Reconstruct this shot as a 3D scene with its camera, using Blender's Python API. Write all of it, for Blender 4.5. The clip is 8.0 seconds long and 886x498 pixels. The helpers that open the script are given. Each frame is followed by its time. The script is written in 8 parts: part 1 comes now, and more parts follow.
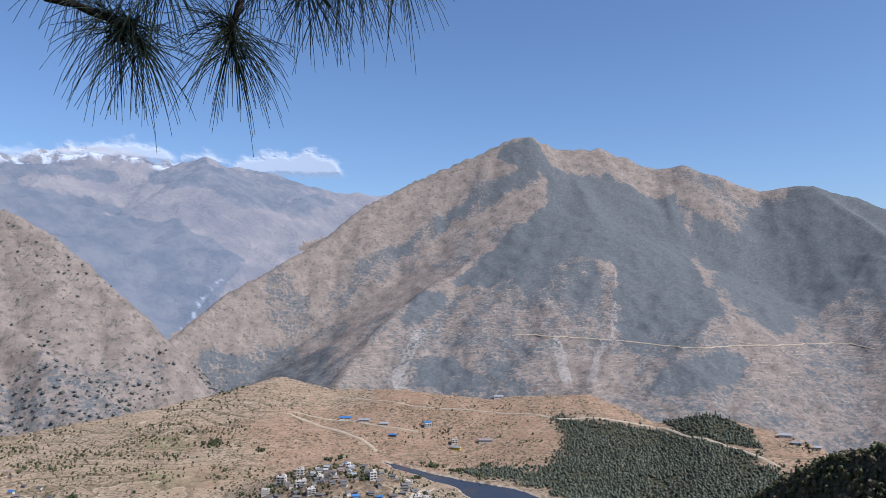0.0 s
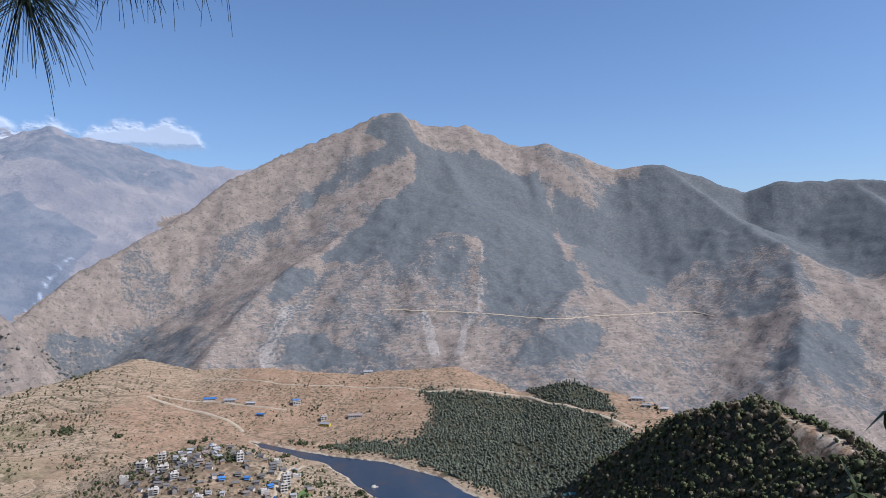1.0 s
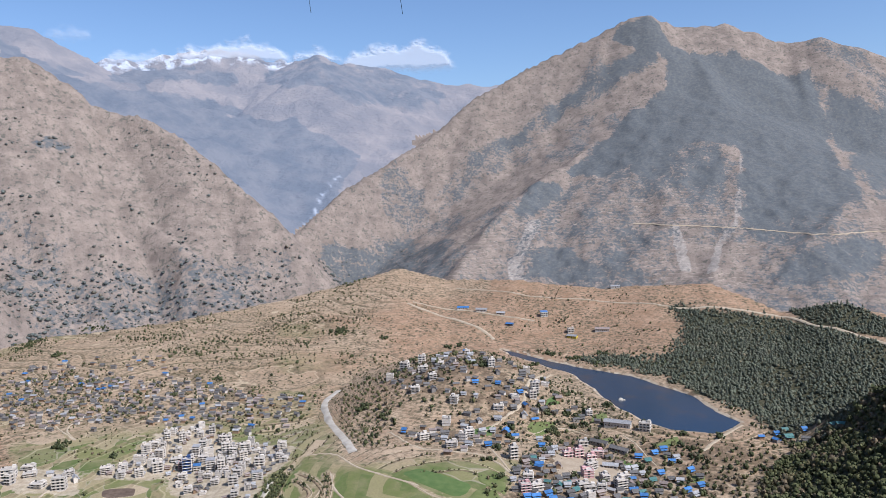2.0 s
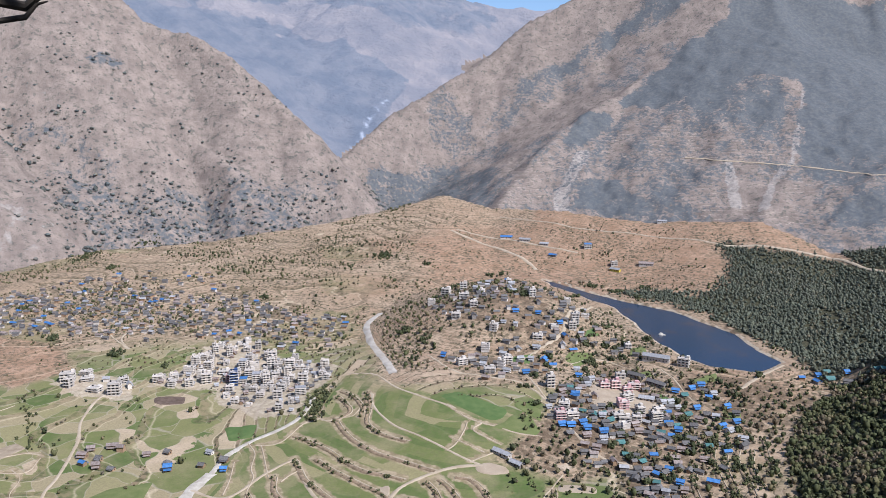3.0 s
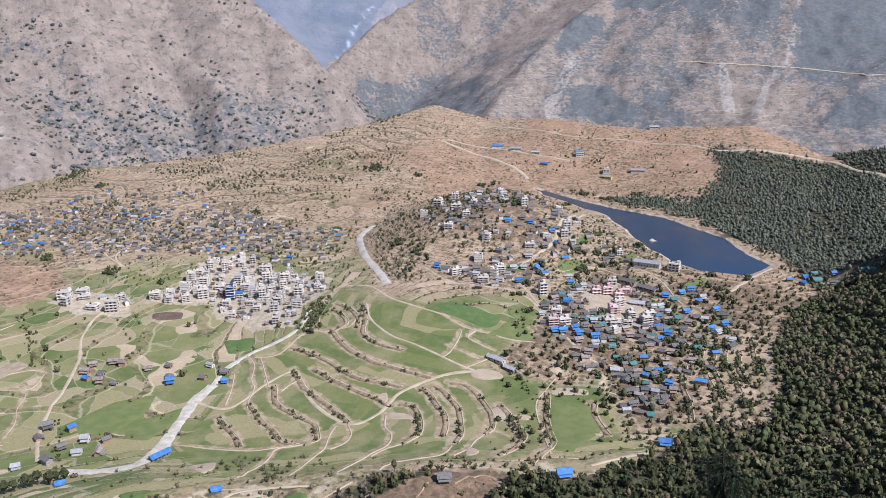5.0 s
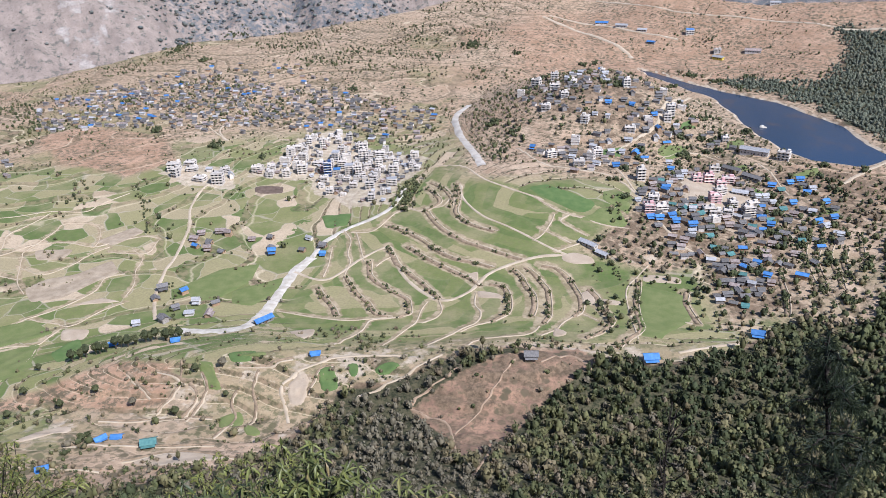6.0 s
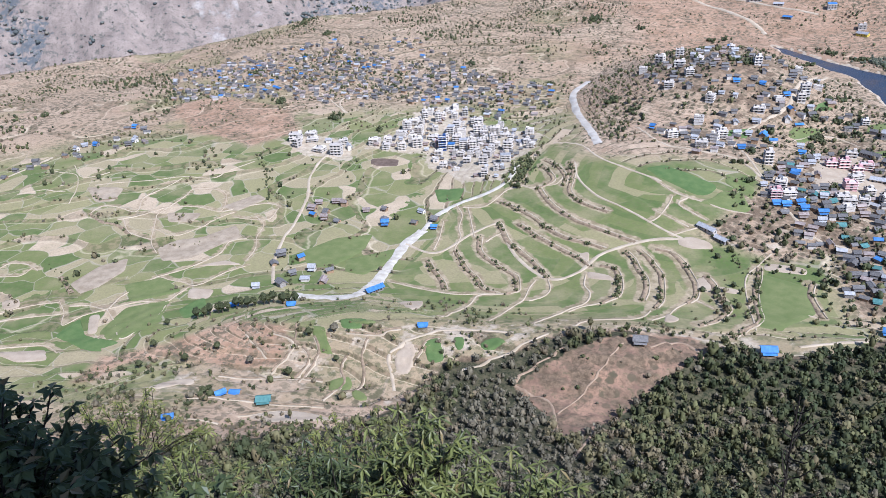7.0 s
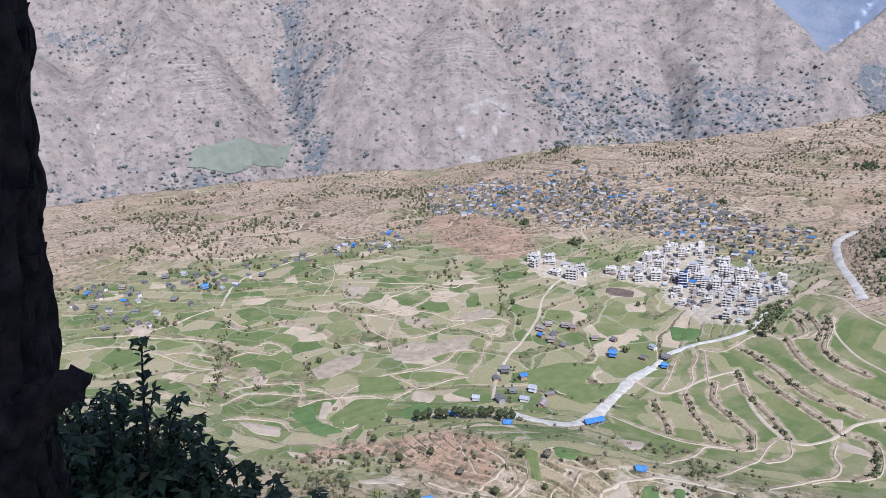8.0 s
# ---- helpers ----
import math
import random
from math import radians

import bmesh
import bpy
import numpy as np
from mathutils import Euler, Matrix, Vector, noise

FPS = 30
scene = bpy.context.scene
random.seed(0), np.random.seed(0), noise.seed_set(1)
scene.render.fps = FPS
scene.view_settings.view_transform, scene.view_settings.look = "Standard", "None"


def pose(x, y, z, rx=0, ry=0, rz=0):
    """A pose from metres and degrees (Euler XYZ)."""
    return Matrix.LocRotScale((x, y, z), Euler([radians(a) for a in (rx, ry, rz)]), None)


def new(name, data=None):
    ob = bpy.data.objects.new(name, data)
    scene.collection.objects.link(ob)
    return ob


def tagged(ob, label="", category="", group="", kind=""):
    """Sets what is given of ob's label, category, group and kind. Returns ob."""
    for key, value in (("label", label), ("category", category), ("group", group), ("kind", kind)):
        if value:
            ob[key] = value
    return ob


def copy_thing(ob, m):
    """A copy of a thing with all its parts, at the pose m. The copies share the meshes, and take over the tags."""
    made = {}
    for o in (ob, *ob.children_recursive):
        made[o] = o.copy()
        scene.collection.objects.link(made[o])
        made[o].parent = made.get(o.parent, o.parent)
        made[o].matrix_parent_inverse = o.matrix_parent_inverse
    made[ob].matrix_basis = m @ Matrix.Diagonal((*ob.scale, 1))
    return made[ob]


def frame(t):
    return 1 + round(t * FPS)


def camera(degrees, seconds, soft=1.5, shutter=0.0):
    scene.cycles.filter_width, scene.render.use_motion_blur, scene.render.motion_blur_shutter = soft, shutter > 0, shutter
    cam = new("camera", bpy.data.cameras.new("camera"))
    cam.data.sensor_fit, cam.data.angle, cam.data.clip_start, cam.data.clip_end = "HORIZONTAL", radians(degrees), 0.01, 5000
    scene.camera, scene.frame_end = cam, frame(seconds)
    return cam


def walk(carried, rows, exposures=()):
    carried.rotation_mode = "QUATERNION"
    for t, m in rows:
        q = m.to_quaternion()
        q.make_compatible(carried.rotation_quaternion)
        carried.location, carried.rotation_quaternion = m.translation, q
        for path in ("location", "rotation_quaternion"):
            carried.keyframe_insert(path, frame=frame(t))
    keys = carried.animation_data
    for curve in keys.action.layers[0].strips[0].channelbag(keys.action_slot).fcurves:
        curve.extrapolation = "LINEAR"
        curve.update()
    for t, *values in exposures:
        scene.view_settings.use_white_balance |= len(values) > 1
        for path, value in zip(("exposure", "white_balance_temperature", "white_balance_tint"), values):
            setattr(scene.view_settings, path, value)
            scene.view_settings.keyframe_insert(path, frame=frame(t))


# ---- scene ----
EYE, TILT, LEAN = 275.0, 3.0, 0.0
cam = camera(60.2, 8.0, soft=0.85)
# t, yaw, pitch, roll; the eye rides on the end of an outstretched arm, ARM metres from the turning body
ARM = 0.55
TURNS = [
    (0.0, 0.0, 0.0, 0.0), (0.5, -8.538, 0.153, 0.021), (1.0, -9.809, -1.84, 0.095), (1.5, -1.311, -6.443, 1.058),
    (2.0, 8.375, -7.934, 1.969), (2.2, 10.359, -9.074, 1.632), (3.5, 11.809, -15.178, 0.249), (4.0, 10.376, -16.703, 0.279),
    (4.2, 10.121, -17.196, 0.771), (5.3, 12.555, -21.6, 2.448), (5.5, 15.123, -23.089, 3.174), (6.0, 18.224, -28.555, 2.7),
    (6.5, 19.522, -29.735, 2.341), (7.0, 26.668, -29.807, 4.507), (7.5, 38.748, -27.759, 3.517), (8.0, 45.291, -19.047, 5.021),
]


def eye_pose(yaw, pitch, roll):
    m = pose(0, 0, 0, TILT, LEAN, 0) @ pose(0, 0, 0, 90 + pitch, roll, yaw)
    ahead = m.to_3x3() @ Vector((0, 0, -1))
    return Matrix.Translation(Vector((0, -ARM, EYE)) + ahead * ARM) @ m


walk(cam, [(t, eye_pose(a, b, c)) for t, a, b, c in TURNS], exposures=[(0.0, 0.15, 5500, 13), (1.2, 0.15, 5520, 13), (2.0, 0.24, 5650, 13), (2.6, 0.3, 5600, 14), (5.5, 0.45, 5550, 15), (6.5, 0.62, 5350, 15), (7.0, 0.62, 5180, 15), (7.5, 0.56, 5150, 15), (8.0, 0.45, 5180, 15)])

# ---- light: a clear winter sky, the sun high over the right shoulder ----
SUN_AZ, SUN_EL = 116.0, 49.0   # degrees from the first view's heading (right is plus), and above the horizon
world = bpy.data.worlds.new("sky")
scene.world = world
world.use_nodes = True
wn = world.node_tree
sky = wn.nodes.new("ShaderNodeTexSky")
sky.sky_type, sky.sun_disc = "NISHITA", False
sky.sun_elevation, sky.sun_rotation = radians(SUN_EL), radians(SUN_AZ)
sky.altitude, sky.air_density, sky.dust_density, sky.ozone_density = 1200, 1.0, 2.2, 2.4
wn.links.new(sky.outputs[0], wn.nodes["Background"].inputs[0])
wn.nodes["Background"].inputs[1].default_value = 0.112
sun = new("sun", bpy.data.lights.new("sun", "SUN"))
sun.data.energy, sun.data.angle, sun.data.color = 5.0, radians(0.5), (1.0, 0.94, 0.86)
sun_from = Vector((math.sin(radians(SUN_AZ)) * math.cos(radians(SUN_EL)), math.cos(radians(SUN_AZ)) * math.cos(radians(SUN_EL)), math.sin(radians(SUN_EL))))
sun.matrix_world = Matrix.Translation((0, 0, 900)) @ sun_from.to_track_quat("Z", "Y").to_matrix().to_4x4()

# ---- the lie of the land ----
def hash2(i, j, seed):
    h = (i.astype(np.int64) * 374761393 + j.astype(np.int64) * 668265263 + seed * 974634777) & 0x7FFFFFFF
    h = ((h ^ (h >> 13)) * 1274126177) & 0x7FFFFFFF
    return ((h ^ (h >> 16)) & 0xFFFF) / 65535.0


def vnoise(x, y, size, seed=0):
    """Smooth noise from 0 to 1 with bumps of that size in metres."""
    u, v = x / size, y / size
    i, j = np.floor(u), np.floor(v)
    f, g = u - i, v - j
    f, g = f * f * (3 - 2 * f), g * g * (3 - 2 * g)
    a, b, c, d = hash2(i, j, seed), hash2(i + 1, j, seed), hash2(i, j + 1, seed), hash2(i + 1, j + 1, seed)
    return (a * (1 - f) + b * f) * (1 - g) + (c * (1 - f) + d * f) * g


def fractal(x, y, size, seed=0, octaves=5, gain=0.5):
    total, amp, norm = 0.0, 1.0, 0.0
    for k in range(octaves):
        total, norm = total + amp * vnoise(x * 0.8 - y * 0.6, x * 0.6 + y * 0.8, size, seed + k), norm + amp
        x, y, size, amp = x + 37.1, y - 11.7, size * 0.47, amp * gain
    return total / norm


def ridged(x, y, size, seed=0, octaves=5):
    total, amp, norm = 0.0, 1.0, 0.0
    for k in range(octaves):
        total, norm = total + amp * (1 - np.abs(2 * vnoise(x * 0.6 + y * 0.8, x * 0.8 - y * 0.6, size, seed + k) - 1)), norm + amp
        x, y, size, amp = x - 17.3, y + 51.9, size * 0.5, amp * 0.5
    return total / norm


def sstep(a, b, v):
    t = np.clip((v - a) / (b - a), 0, 1)
    return t * t * (3 - 2 * t)


def polar(pts):
    """(bearing, distance, angle above the eye's level) to x, y, z."""
    return [(d * math.sin(radians(a)), d * math.cos(radians(a)), EYE + d * math.tan(radians(e))) for a, d, e in pts]


def crest(x, y, line):
    """The distance to a ridge line, and its height at the nearest point."""
    best, top = np.full(x.shape, 1e9), np.zeros(x.shape)
    for (ax, ay, az), (bx, by, bz) in zip(line, line[1:]):
        dx, dy = bx - ax, by - ay
        s = np.clip(((x - ax) * dx + (y - ay) * dy) / (dx * dx + dy * dy), 0, 1)
        d = np.hypot(x - ax - s * dx, y - ay - s * dy)
        near = d < best
        best, top = np.where(near, d, best), np.where(near, az + s * (bz - az), top)
    return best, top


def tent(x, y, line, slope):
    """A mountain: a ridge line with flanks that fall away at a slope."""
    high = np.full(x.shape, -1e9)
    for a, b in zip(line, line[1:]):
        d, top = crest(x, y, [a, b])
        high = np.maximum(high, top - slope * d)
    return high


def polygon(x, y, pts):
    """Signed distance to a closed outline, minus inside."""
    d, inside = np.full(x.shape, 1e9), np.zeros(x.shape, bool)
    for (ax, ay), (bx, by) in zip(pts, pts[1:] + pts[:1]):
        dx, dy = bx - ax, by - ay
        s = np.clip(((x - ax) * dx + (y - ay) * dy) / (dx * dx + dy * dy), 0, 1)
        d = np.minimum(d, np.hypot(x - ax - s * dx, y - ay - s * dy))
        if ay != by:
            inside ^= ((ay > y) != (by > y)) & (x < (bx - ax) * (y - ay) / (by - ay) + ax)
    return np.where(inside, -d, d)


MAIN_CREST = polar([(-20, 2750, -4.5), (-19.6, 2900, -3.5), (-15.8, 3150, -0.3), (-9.4, 3450, 3.4), (-5.7, 3650, 6.3), (-1, 3850, 8.6), (3.2, 3950, 10.3),
                    (5.3, 4000, 11.2), (6.5, 4000, 11.3), (8.7, 4050, 10.3), (11.6, 4100, 10.3), (15.6, 4150, 8.6), (17.8, 4150, 8.8), (22.5, 4200, 6.8),
                    (26, 4200, 7.0), (31.3, 4250, 4.8), (33.7, 4250, 5.5), (37.8, 4300, 5.3), (50, 4300, 4.5), (75, 4200, 4)])
MAIN_SPURS = [
    polar([(6.1, 4000, 11.2), (7.4, 3700, 6.6), (2.4, 3200, 2.3), (-2.7, 2800, -1.2), (-6.1, 2500, -4.5), (-8, 2250, -7.5)]),
    polar([(8.7, 4050, 10.2), (11.5, 3500, 5), (12.9, 3050, 0.5), (12.9, 2600, -3.7), (10.8, 2250, -7.5)]),
    polar([(16, 4150, 8.6), (17.6, 3500, 1.8), (20, 2850, -2.4), (17, 2450, -5), (15, 2250, -8)]),
    polar([(26, 4200, 6.9), (30.5, 3800, 3.2), (34.3, 3300, 0.6), (35, 2700, -4.2), (34.5, 2200, -9)]),
    polar([(38, 4300, 5.2), (43, 3500, 1), (46, 2800, -5), (47, 2400, -9)]),
]
LEFT_CREST = polar([(-17.6, 2030, -8), (-18.6, 2060, -6), (-19.9, 2100, -3.8), (-22.6, 2200, -0.5), (-27.1, 2350, 3.7), (-30.5, 2450, 5.4), (-33.9, 2500, 7.6), (-36.6, 2550, 8.8),
                    (-45, 2600, 9.5), (-60, 2700, 10), (-75, 2700, 10), (-95, 2700, 9), (-120, 2700, 7)])
LEFT_SPURS = [
    polar([(-36.6, 2550, 8.7), (-31, 2250, 0), (-27, 2000, -4.5), (-23, 1900, -8)]),
    polar([(-45, 2600, 9.4), (-44, 2150, 1), (-40, 1900, -4.2), (-37, 1760, -9)]),
    polar([(-60, 2700, 9.8), (-52, 2200, 1.5), (-50, 1900, -4.5), (-49, 1740, -9.5)]),
    polar([(-66, 2700, 9.8), (-65, 2150, 1), (-63, 1850, -6), (-60, 1720, -10)]),
    polar([(-80, 2700, 9.8), (-76, 2150, 1), (-74, 1850, -6), (-71, 1720, -10)]),
]
FAR_CRESTS = [
    polar([(-60, 4700, 11), (-38, 4700, 10.8), (-36.2, 4700, 10.6), (-34.6, 4710, 9.8), (-32.7, 4720, 8.4), (-31.5, 4740, 7.9), (-27.6, 4740, 8.4), (-25.4, 4740, 8.2), (-22.7, 4740, 7.4), (-20.7, 4740, 8.0), (-19.1, 4740, 8.8),
           (-17.5, 4740, 9.4), (-15.8, 4740, 8.8), (-12.6, 4750, 8.5), (-10.1, 4750, 7.6), (-8.3, 4750, 7.3), (-5.3, 4750, 7.0), (5, 4750, 6.5)]),
    polar([(-40, 4100, 8.5), (-30.3, 4100, 7.3), (-28, 4100, 6.3), (-22.5, 4000, 4.9), (-18.5, 3900, 3.4), (-15.4, 3750, 1.3), (-17.5, 3400, -2.5)]),
]
# bearing and angle: the wooded faces of the far ranges
FAR_DARK = [(-37.9, 9.7), (-36, 8.9), (-33.1, 7.5), (-31.3, 7.2), (-28.1, 6.7), (-26.6, 6.4), (-25.1, 6.7), (-24, 5.6), (-22.1, 5.2), (-19.3, 4.7), (-16.9, 3.3), (-14.9, 1.8), (-16.2, -0.7), (-18, -2.7), (-19.2, -4), (-22, -4),
            (-25, -2), (-28, 0), (-32, 3), (-36, 5), (-39, 7)]
FAR_BAND = [(-32, 7.9), (-27.7, 8.6), (-24.6, 8.4), (-22.3, 7.6), (-23.1, 7.3), (-26.6, 7.7), (-28.8, 7.3), (-31.3, 7.3)]
FAR_PEAK = [(-22, 7.4), (-20.7, 8.2), (-19.1, 9), (-17.5, 9.6), (-15.8, 9), (-12.6, 8.7), (-8.3, 7.5), (-8.3, 5.5), (-11, 5.2), (-14.3, 5.7), (-17.5, 7.3), (-20, 6.9)]
FAR_STREAM = [(-18.8, -2.9, 0), (-18.1, -2.3, 0), (-17.7, -1.1, 0), (-16.8, 0.2, 0), (-16, 0.7, 0)]
HIGH_CAP = [(297, 3945), (353, 3965), (432, 4000), (485, 3946), (515, 3855), (580, 3852), (468, 3695), (336, 3775), (278, 3879)]
SNOW_CREST = polar([(-33, 4890, 8.6), (-28, 4890, 9.1), (-25.5, 4890, 9.5), (-23.3, 4890, 9.7), (-21, 4890, 9.2), (-18, 4890, 8.6)])
# the edge of the tableland: bearing, distance, angle
EDGE = [(-180, 1500, -12), (-95, 1450, -12.2), (-74, 1450, -12.1), (-61, 1450, -11.8), (-48.8, 1450, -11.6), (-39.7, 1450, -10), (-36.4, 1450, -9.6), (-28.7, 1480, -9.4),
        (-21.4, 1500, -8.4), (-15.8, 1530, -7.3), (-11.9, 1560, -6.3), (-8.5, 1500, -7.3), (-3.5, 1420, -7.4), (3.2, 1380, -8), (10.6, 1350, -7.6), (15.4, 1290, -9.5),
        (18.8, 1270, -8.7), (22, 1230, -9.4), (26.3, 1180, -10.6), (28, 1120, -13), (40, 1100, -15), (180, 1500, -12)]
HOME_RIDGE = [(-900, -500, 290), (-300, -120, 284), (-12, -2.9, 273.8), (0, -2.0, 273.5), (14, -3.0, 274.0), (120, -15, 279), (260, 60, 250), (340, 230, 165), (348, 420, 149.6), (349, 438, 148.9), (354, 472, 153.8), (351, 499, 156.7), (345, 527, 161.0), (340, 548, 164.4), (318, 625, 138), (310, 690, 105), (270, 760, 52)]
FOOT_RIDGE = [(-350, 280, 13), (-300, 305, 21), (-250, 318, 27), (-195, 328, 29), (-140, 335, 30), (-85, 352, 34), (-20, 372, 26), (60, 400, 22)]
LAKE_Z = 20.0
LAKE = [(-86, 1140), (-62, 1128), (-5, 1062), (46, 1025), (92, 994), (146, 912), (188, 806), (150, 768), (110, 778), (84, 803), (48, 886), (16, 1000), (-35, 1062), (-72, 1105)]
# ravines in the mountain across the gorge
GORGE_WEST = [(-2350, 1500), (-2160, 1392), (-1930, 1250), (-1820, 1186), (-1735, 1136), (-1580, 1045), (-1460, 990)]
GORGE_EAST = [(-1750, 1900), (-1560, 1730), (-1400, 1600), (-1270, 1535), (-1130, 1455), (-1040, 1400)]
GORGE_SIDE = [(-1400, 2150), (-1240, 1980), (-1170, 1890), (-1070, 1815), (-1000, 1755), (-900, 1630)]
RIVER = [(-820, 130), (-560, 200), (-430, 280), (-370, 330), (-315, 356), (-288, 359), (-272, 370), (-271, 394), (-277, 430), (-282, 460), (-283, 500), (-273, 538), (-256, 560), (-248, 585), (-250, 640)]

# the height of the mountain road, bearing by bearing
ROAD_RISE = ([6, 10, 13, 16, 19, 22, 25, 28, 30], [123, 116, 108, 95, 92, 94, 90, 85, 72])


def fields_height(x, y):
    """The valley floor before the terraces are cut into it."""
    river = crest(x, y, [(a, b, 0) for a, b in RIVER])[0]
    west = np.clip((-x - 250) / 600, 0, 1)
    z = 1 + 10 * sstep(6, 260, river) + 9 * west * sstep(300, 700, np.hypot(x + 200, y - 200)) + 4 * fractal(x, y, 170, 5)
    # the terraced shoulder between the river and the bazaar
    d = np.hypot((x + 120) * 0.95 + (y - 665) * 0.18, (y - 665) * 0.95)
    z = np.maximum(z, 30 - 27 * sstep(20, 260, d + 14 * (fractal(x, y, 120, 9) - 0.5)) + 2 * (fractal(x, y, 60, 3) - 0.5))
    # the hill of houses beside the lake
    z = np.maximum(z, 58 - 56 * sstep(15, 235, np.hypot(x + 112, (y - 905) * 0.8)) + 6 * (fractal(x, y, 70, 13) - 0.5))
    return z


def land(x, y, detail=True):
    """Height of the ground, and for each place: the terrace level, how mountainous it is, how far it stands beyond the tableland."""
    r, az = np.hypot(x, y), np.degrees(np.arctan2(x, y))
    low = fields_height(x, y)
    e = np.array(EDGE)
    er = np.interp(az, e[:, 0], e[:, 1]) + 40 * (fractal(x, y, 160, 21) - 0.5)
    ez = EYE + np.interp(az, e[:, 0], e[:, 1] * np.tan(np.radians(e[:, 2])))
    r_in = np.interp(az, [-180, -60, -40, -20, -8, 0, 12, 20, 180], [950, 950, 850, 860, 1080, 1060, 900, 800, 800])
    rise = np.clip((r - r_in) / (er - r_in), 0, 1)
    lumps = (fractal(x, y, 230, 31) - 0.5) * 26 * rise * (1 - rise) * 3 + (fractal(x, y, 60, 32) - 0.5) * 6 * np.minimum(rise * 4, 1)
    table = low + (ez - low) * (0.25 * rise + 0.75 * rise ** 1.8) + lumps
    # the lake in its hollow
    shore = polygon(x, y, LAKE) + 14 * (fractal(x, y, 45, 41, 3) - 0.5)
    table = np.where(shore > 0, LAKE_Z + 1.0 + (table - LAKE_Z - 1.0) * sstep(0, 110, shore) + 2 * sstep(0, 8, shore), np.maximum(LAKE_Z - 12, LAKE_Z + 1.0 + shore * 0.5))
    # near hills
    rough = fractal(x, y, 75, 51) - 0.5
    run = np.interp(y, [0, 300, 520, 640, 760], [150, 145, 118, 80, 50])
    home = np.full(x.shape, -99.0)
    for p, q in zip(HOME_RIDGE, HOME_RIDGE[1:]):
        hd, ht = crest(x, y, [p, q])
        hd = hd * hd / (hd + 0.01 + 14 * sstep(210, 330, y))
        home = np.maximum(home, (ht + 14) * np.exp(-np.maximum(hd - 2.3 + 40 * rough * sstep(20, 120, hd), 0) / run) - 14)
    fd, ft = crest(x, y, FOOT_RIDGE)
    foot = ft * np.exp(-(np.maximum(fd + 22 * rough, 0) / 62) ** 1.6) + 5 * rough
    near = np.maximum(home, foot)
    wild = sstep(3, 22, home - table)
    table = np.maximum(table, near) + 3.0 * np.exp(-((table - near) / 5) ** 2)
    # beyond the edge: the gorge and the mountains
    out = r - er
    fall = ez - 0.62 * np.maximum(out, 0) + 60 * (ridged(x, y, 220, 61) - 0.5) * sstep(0, 200, out)
    gorge = np.maximum(fall, -300 + 60 * fractal(x, y, 400, 62))
    z = np.where(out > 0, np.minimum(gorge, table), table)
    rib = ridged(x, y, 420, 71)
    rib2 = ridged(x, y, 130, 75, 4)
    rib3 = ridged(x, y, 48, 79, 3)
    rough2 = fractal(x, y, 90, 77, 4)
    hills = tent(x, y, MAIN_CREST, 0.95)
    soft = sstep(80, 450, crest(x, y, MAIN_CREST)[0])
    for line in MAIN_SPURS:
        rib_of = tent(x, y, line, 0.52)
        hills = np.maximum(hills, rib_of) + 22 * soft * np.exp(-np.abs(hills - rib_of) / 45)
    left = tent(x, y, LEFT_CREST, 1.05)
    for line in LEFT_SPURS:
        left = np.maximum(left, tent(x, y, line, 0.72))
    gully = ridged(az * 60, r * 0.3, 95, 171, 5)
    crag = fractal(x, y, 34, 181, 4, 0.65) - 0.5
    rill = fractal(-0.16 * (0.39 * x + 0.92 * y), 0.92 * x - 0.39 * y, 75, 321, 4, 0.55) - 0.5
    main_d = crest(x, y, MAIN_CREST)[0]
    left_d = crest(x, y, LEFT_CREST)[0]
    hills = hills + (rib - 0.62) * 30 * sstep(60, 900, main_d) + (gully - 0.62) * 10 * sstep(20, 600, main_d) + (rib2 - 0.6) * 16 + (rib3 - 0.6) * 8 + crag * 12 * sstep(5, 60, main_d) + 8 * crag + rill * 16 * sstep(10, 160, main_d)
    left = left + (rib - 0.62) * 60 * sstep(60, 800, left_d) + (gully - 0.62) * 16 * sstep(20, 500, left_d) + (rib2 - 0.6) * 20 + (rib3 - 0.6) * 9 + crag * 10
    for line, deep, wide in ((GORGE_WEST, 85, 190), (GORGE_EAST, 60, 150), (GORGE_SIDE, 45, 130)):
        left = left - deep * np.clip(1 - (crest(x, y, [(a, b, 0) for a, b in line])[0] + 60 * (rough2 - 0.5)) / wide, 0, 1) ** 1.15
    far = np.maximum(tent(x, y, FAR_CRESTS[0], 0.6), tent(x, y, FAR_CRESTS[1], 0.6)) + (rib - 0.6) * 220 * sstep(40, 500, np.minimum(crest(x, y, FAR_CRESTS[0])[0], crest(x, y, FAR_CRESTS[1])[0])) + (rib2 - 0.6) * 40
    snow = tent(x, y, SNOW_CREST, 1.0) + (rib2 - 0.6) * 90
    tall = np.maximum(np.maximum(hills, left), np.maximum(far, snow))
    tall = np.where(r > 1500, tall, -999)
    mount = sstep(-10, 25, tall - z) * (r > 1500)
    z = np.maximum(z, tall)
    z = np.where(r > 4500, np.maximum(z, -200), z)
    # terraces on the farmed land
    step = np.where(r < 415, 3.2, np.where(r < 900, np.interp(r, [415, 600, 720], [1.15, 1.15, 1.7]), 4.6))
    farmed = (1 - mount) * (out < 60) * (1 - wild) * (1 - 0.55 * sstep(1080, 1180, r) * sstep(-16, -9, az)) * np.where(r < 900, 1.0, 0.65 + 0.35 * sstep(0.42, 0.54, fractal(x, y, 110, 191, 3))) * sstep(2, 6, np.where(shore > 0, shore, 0))
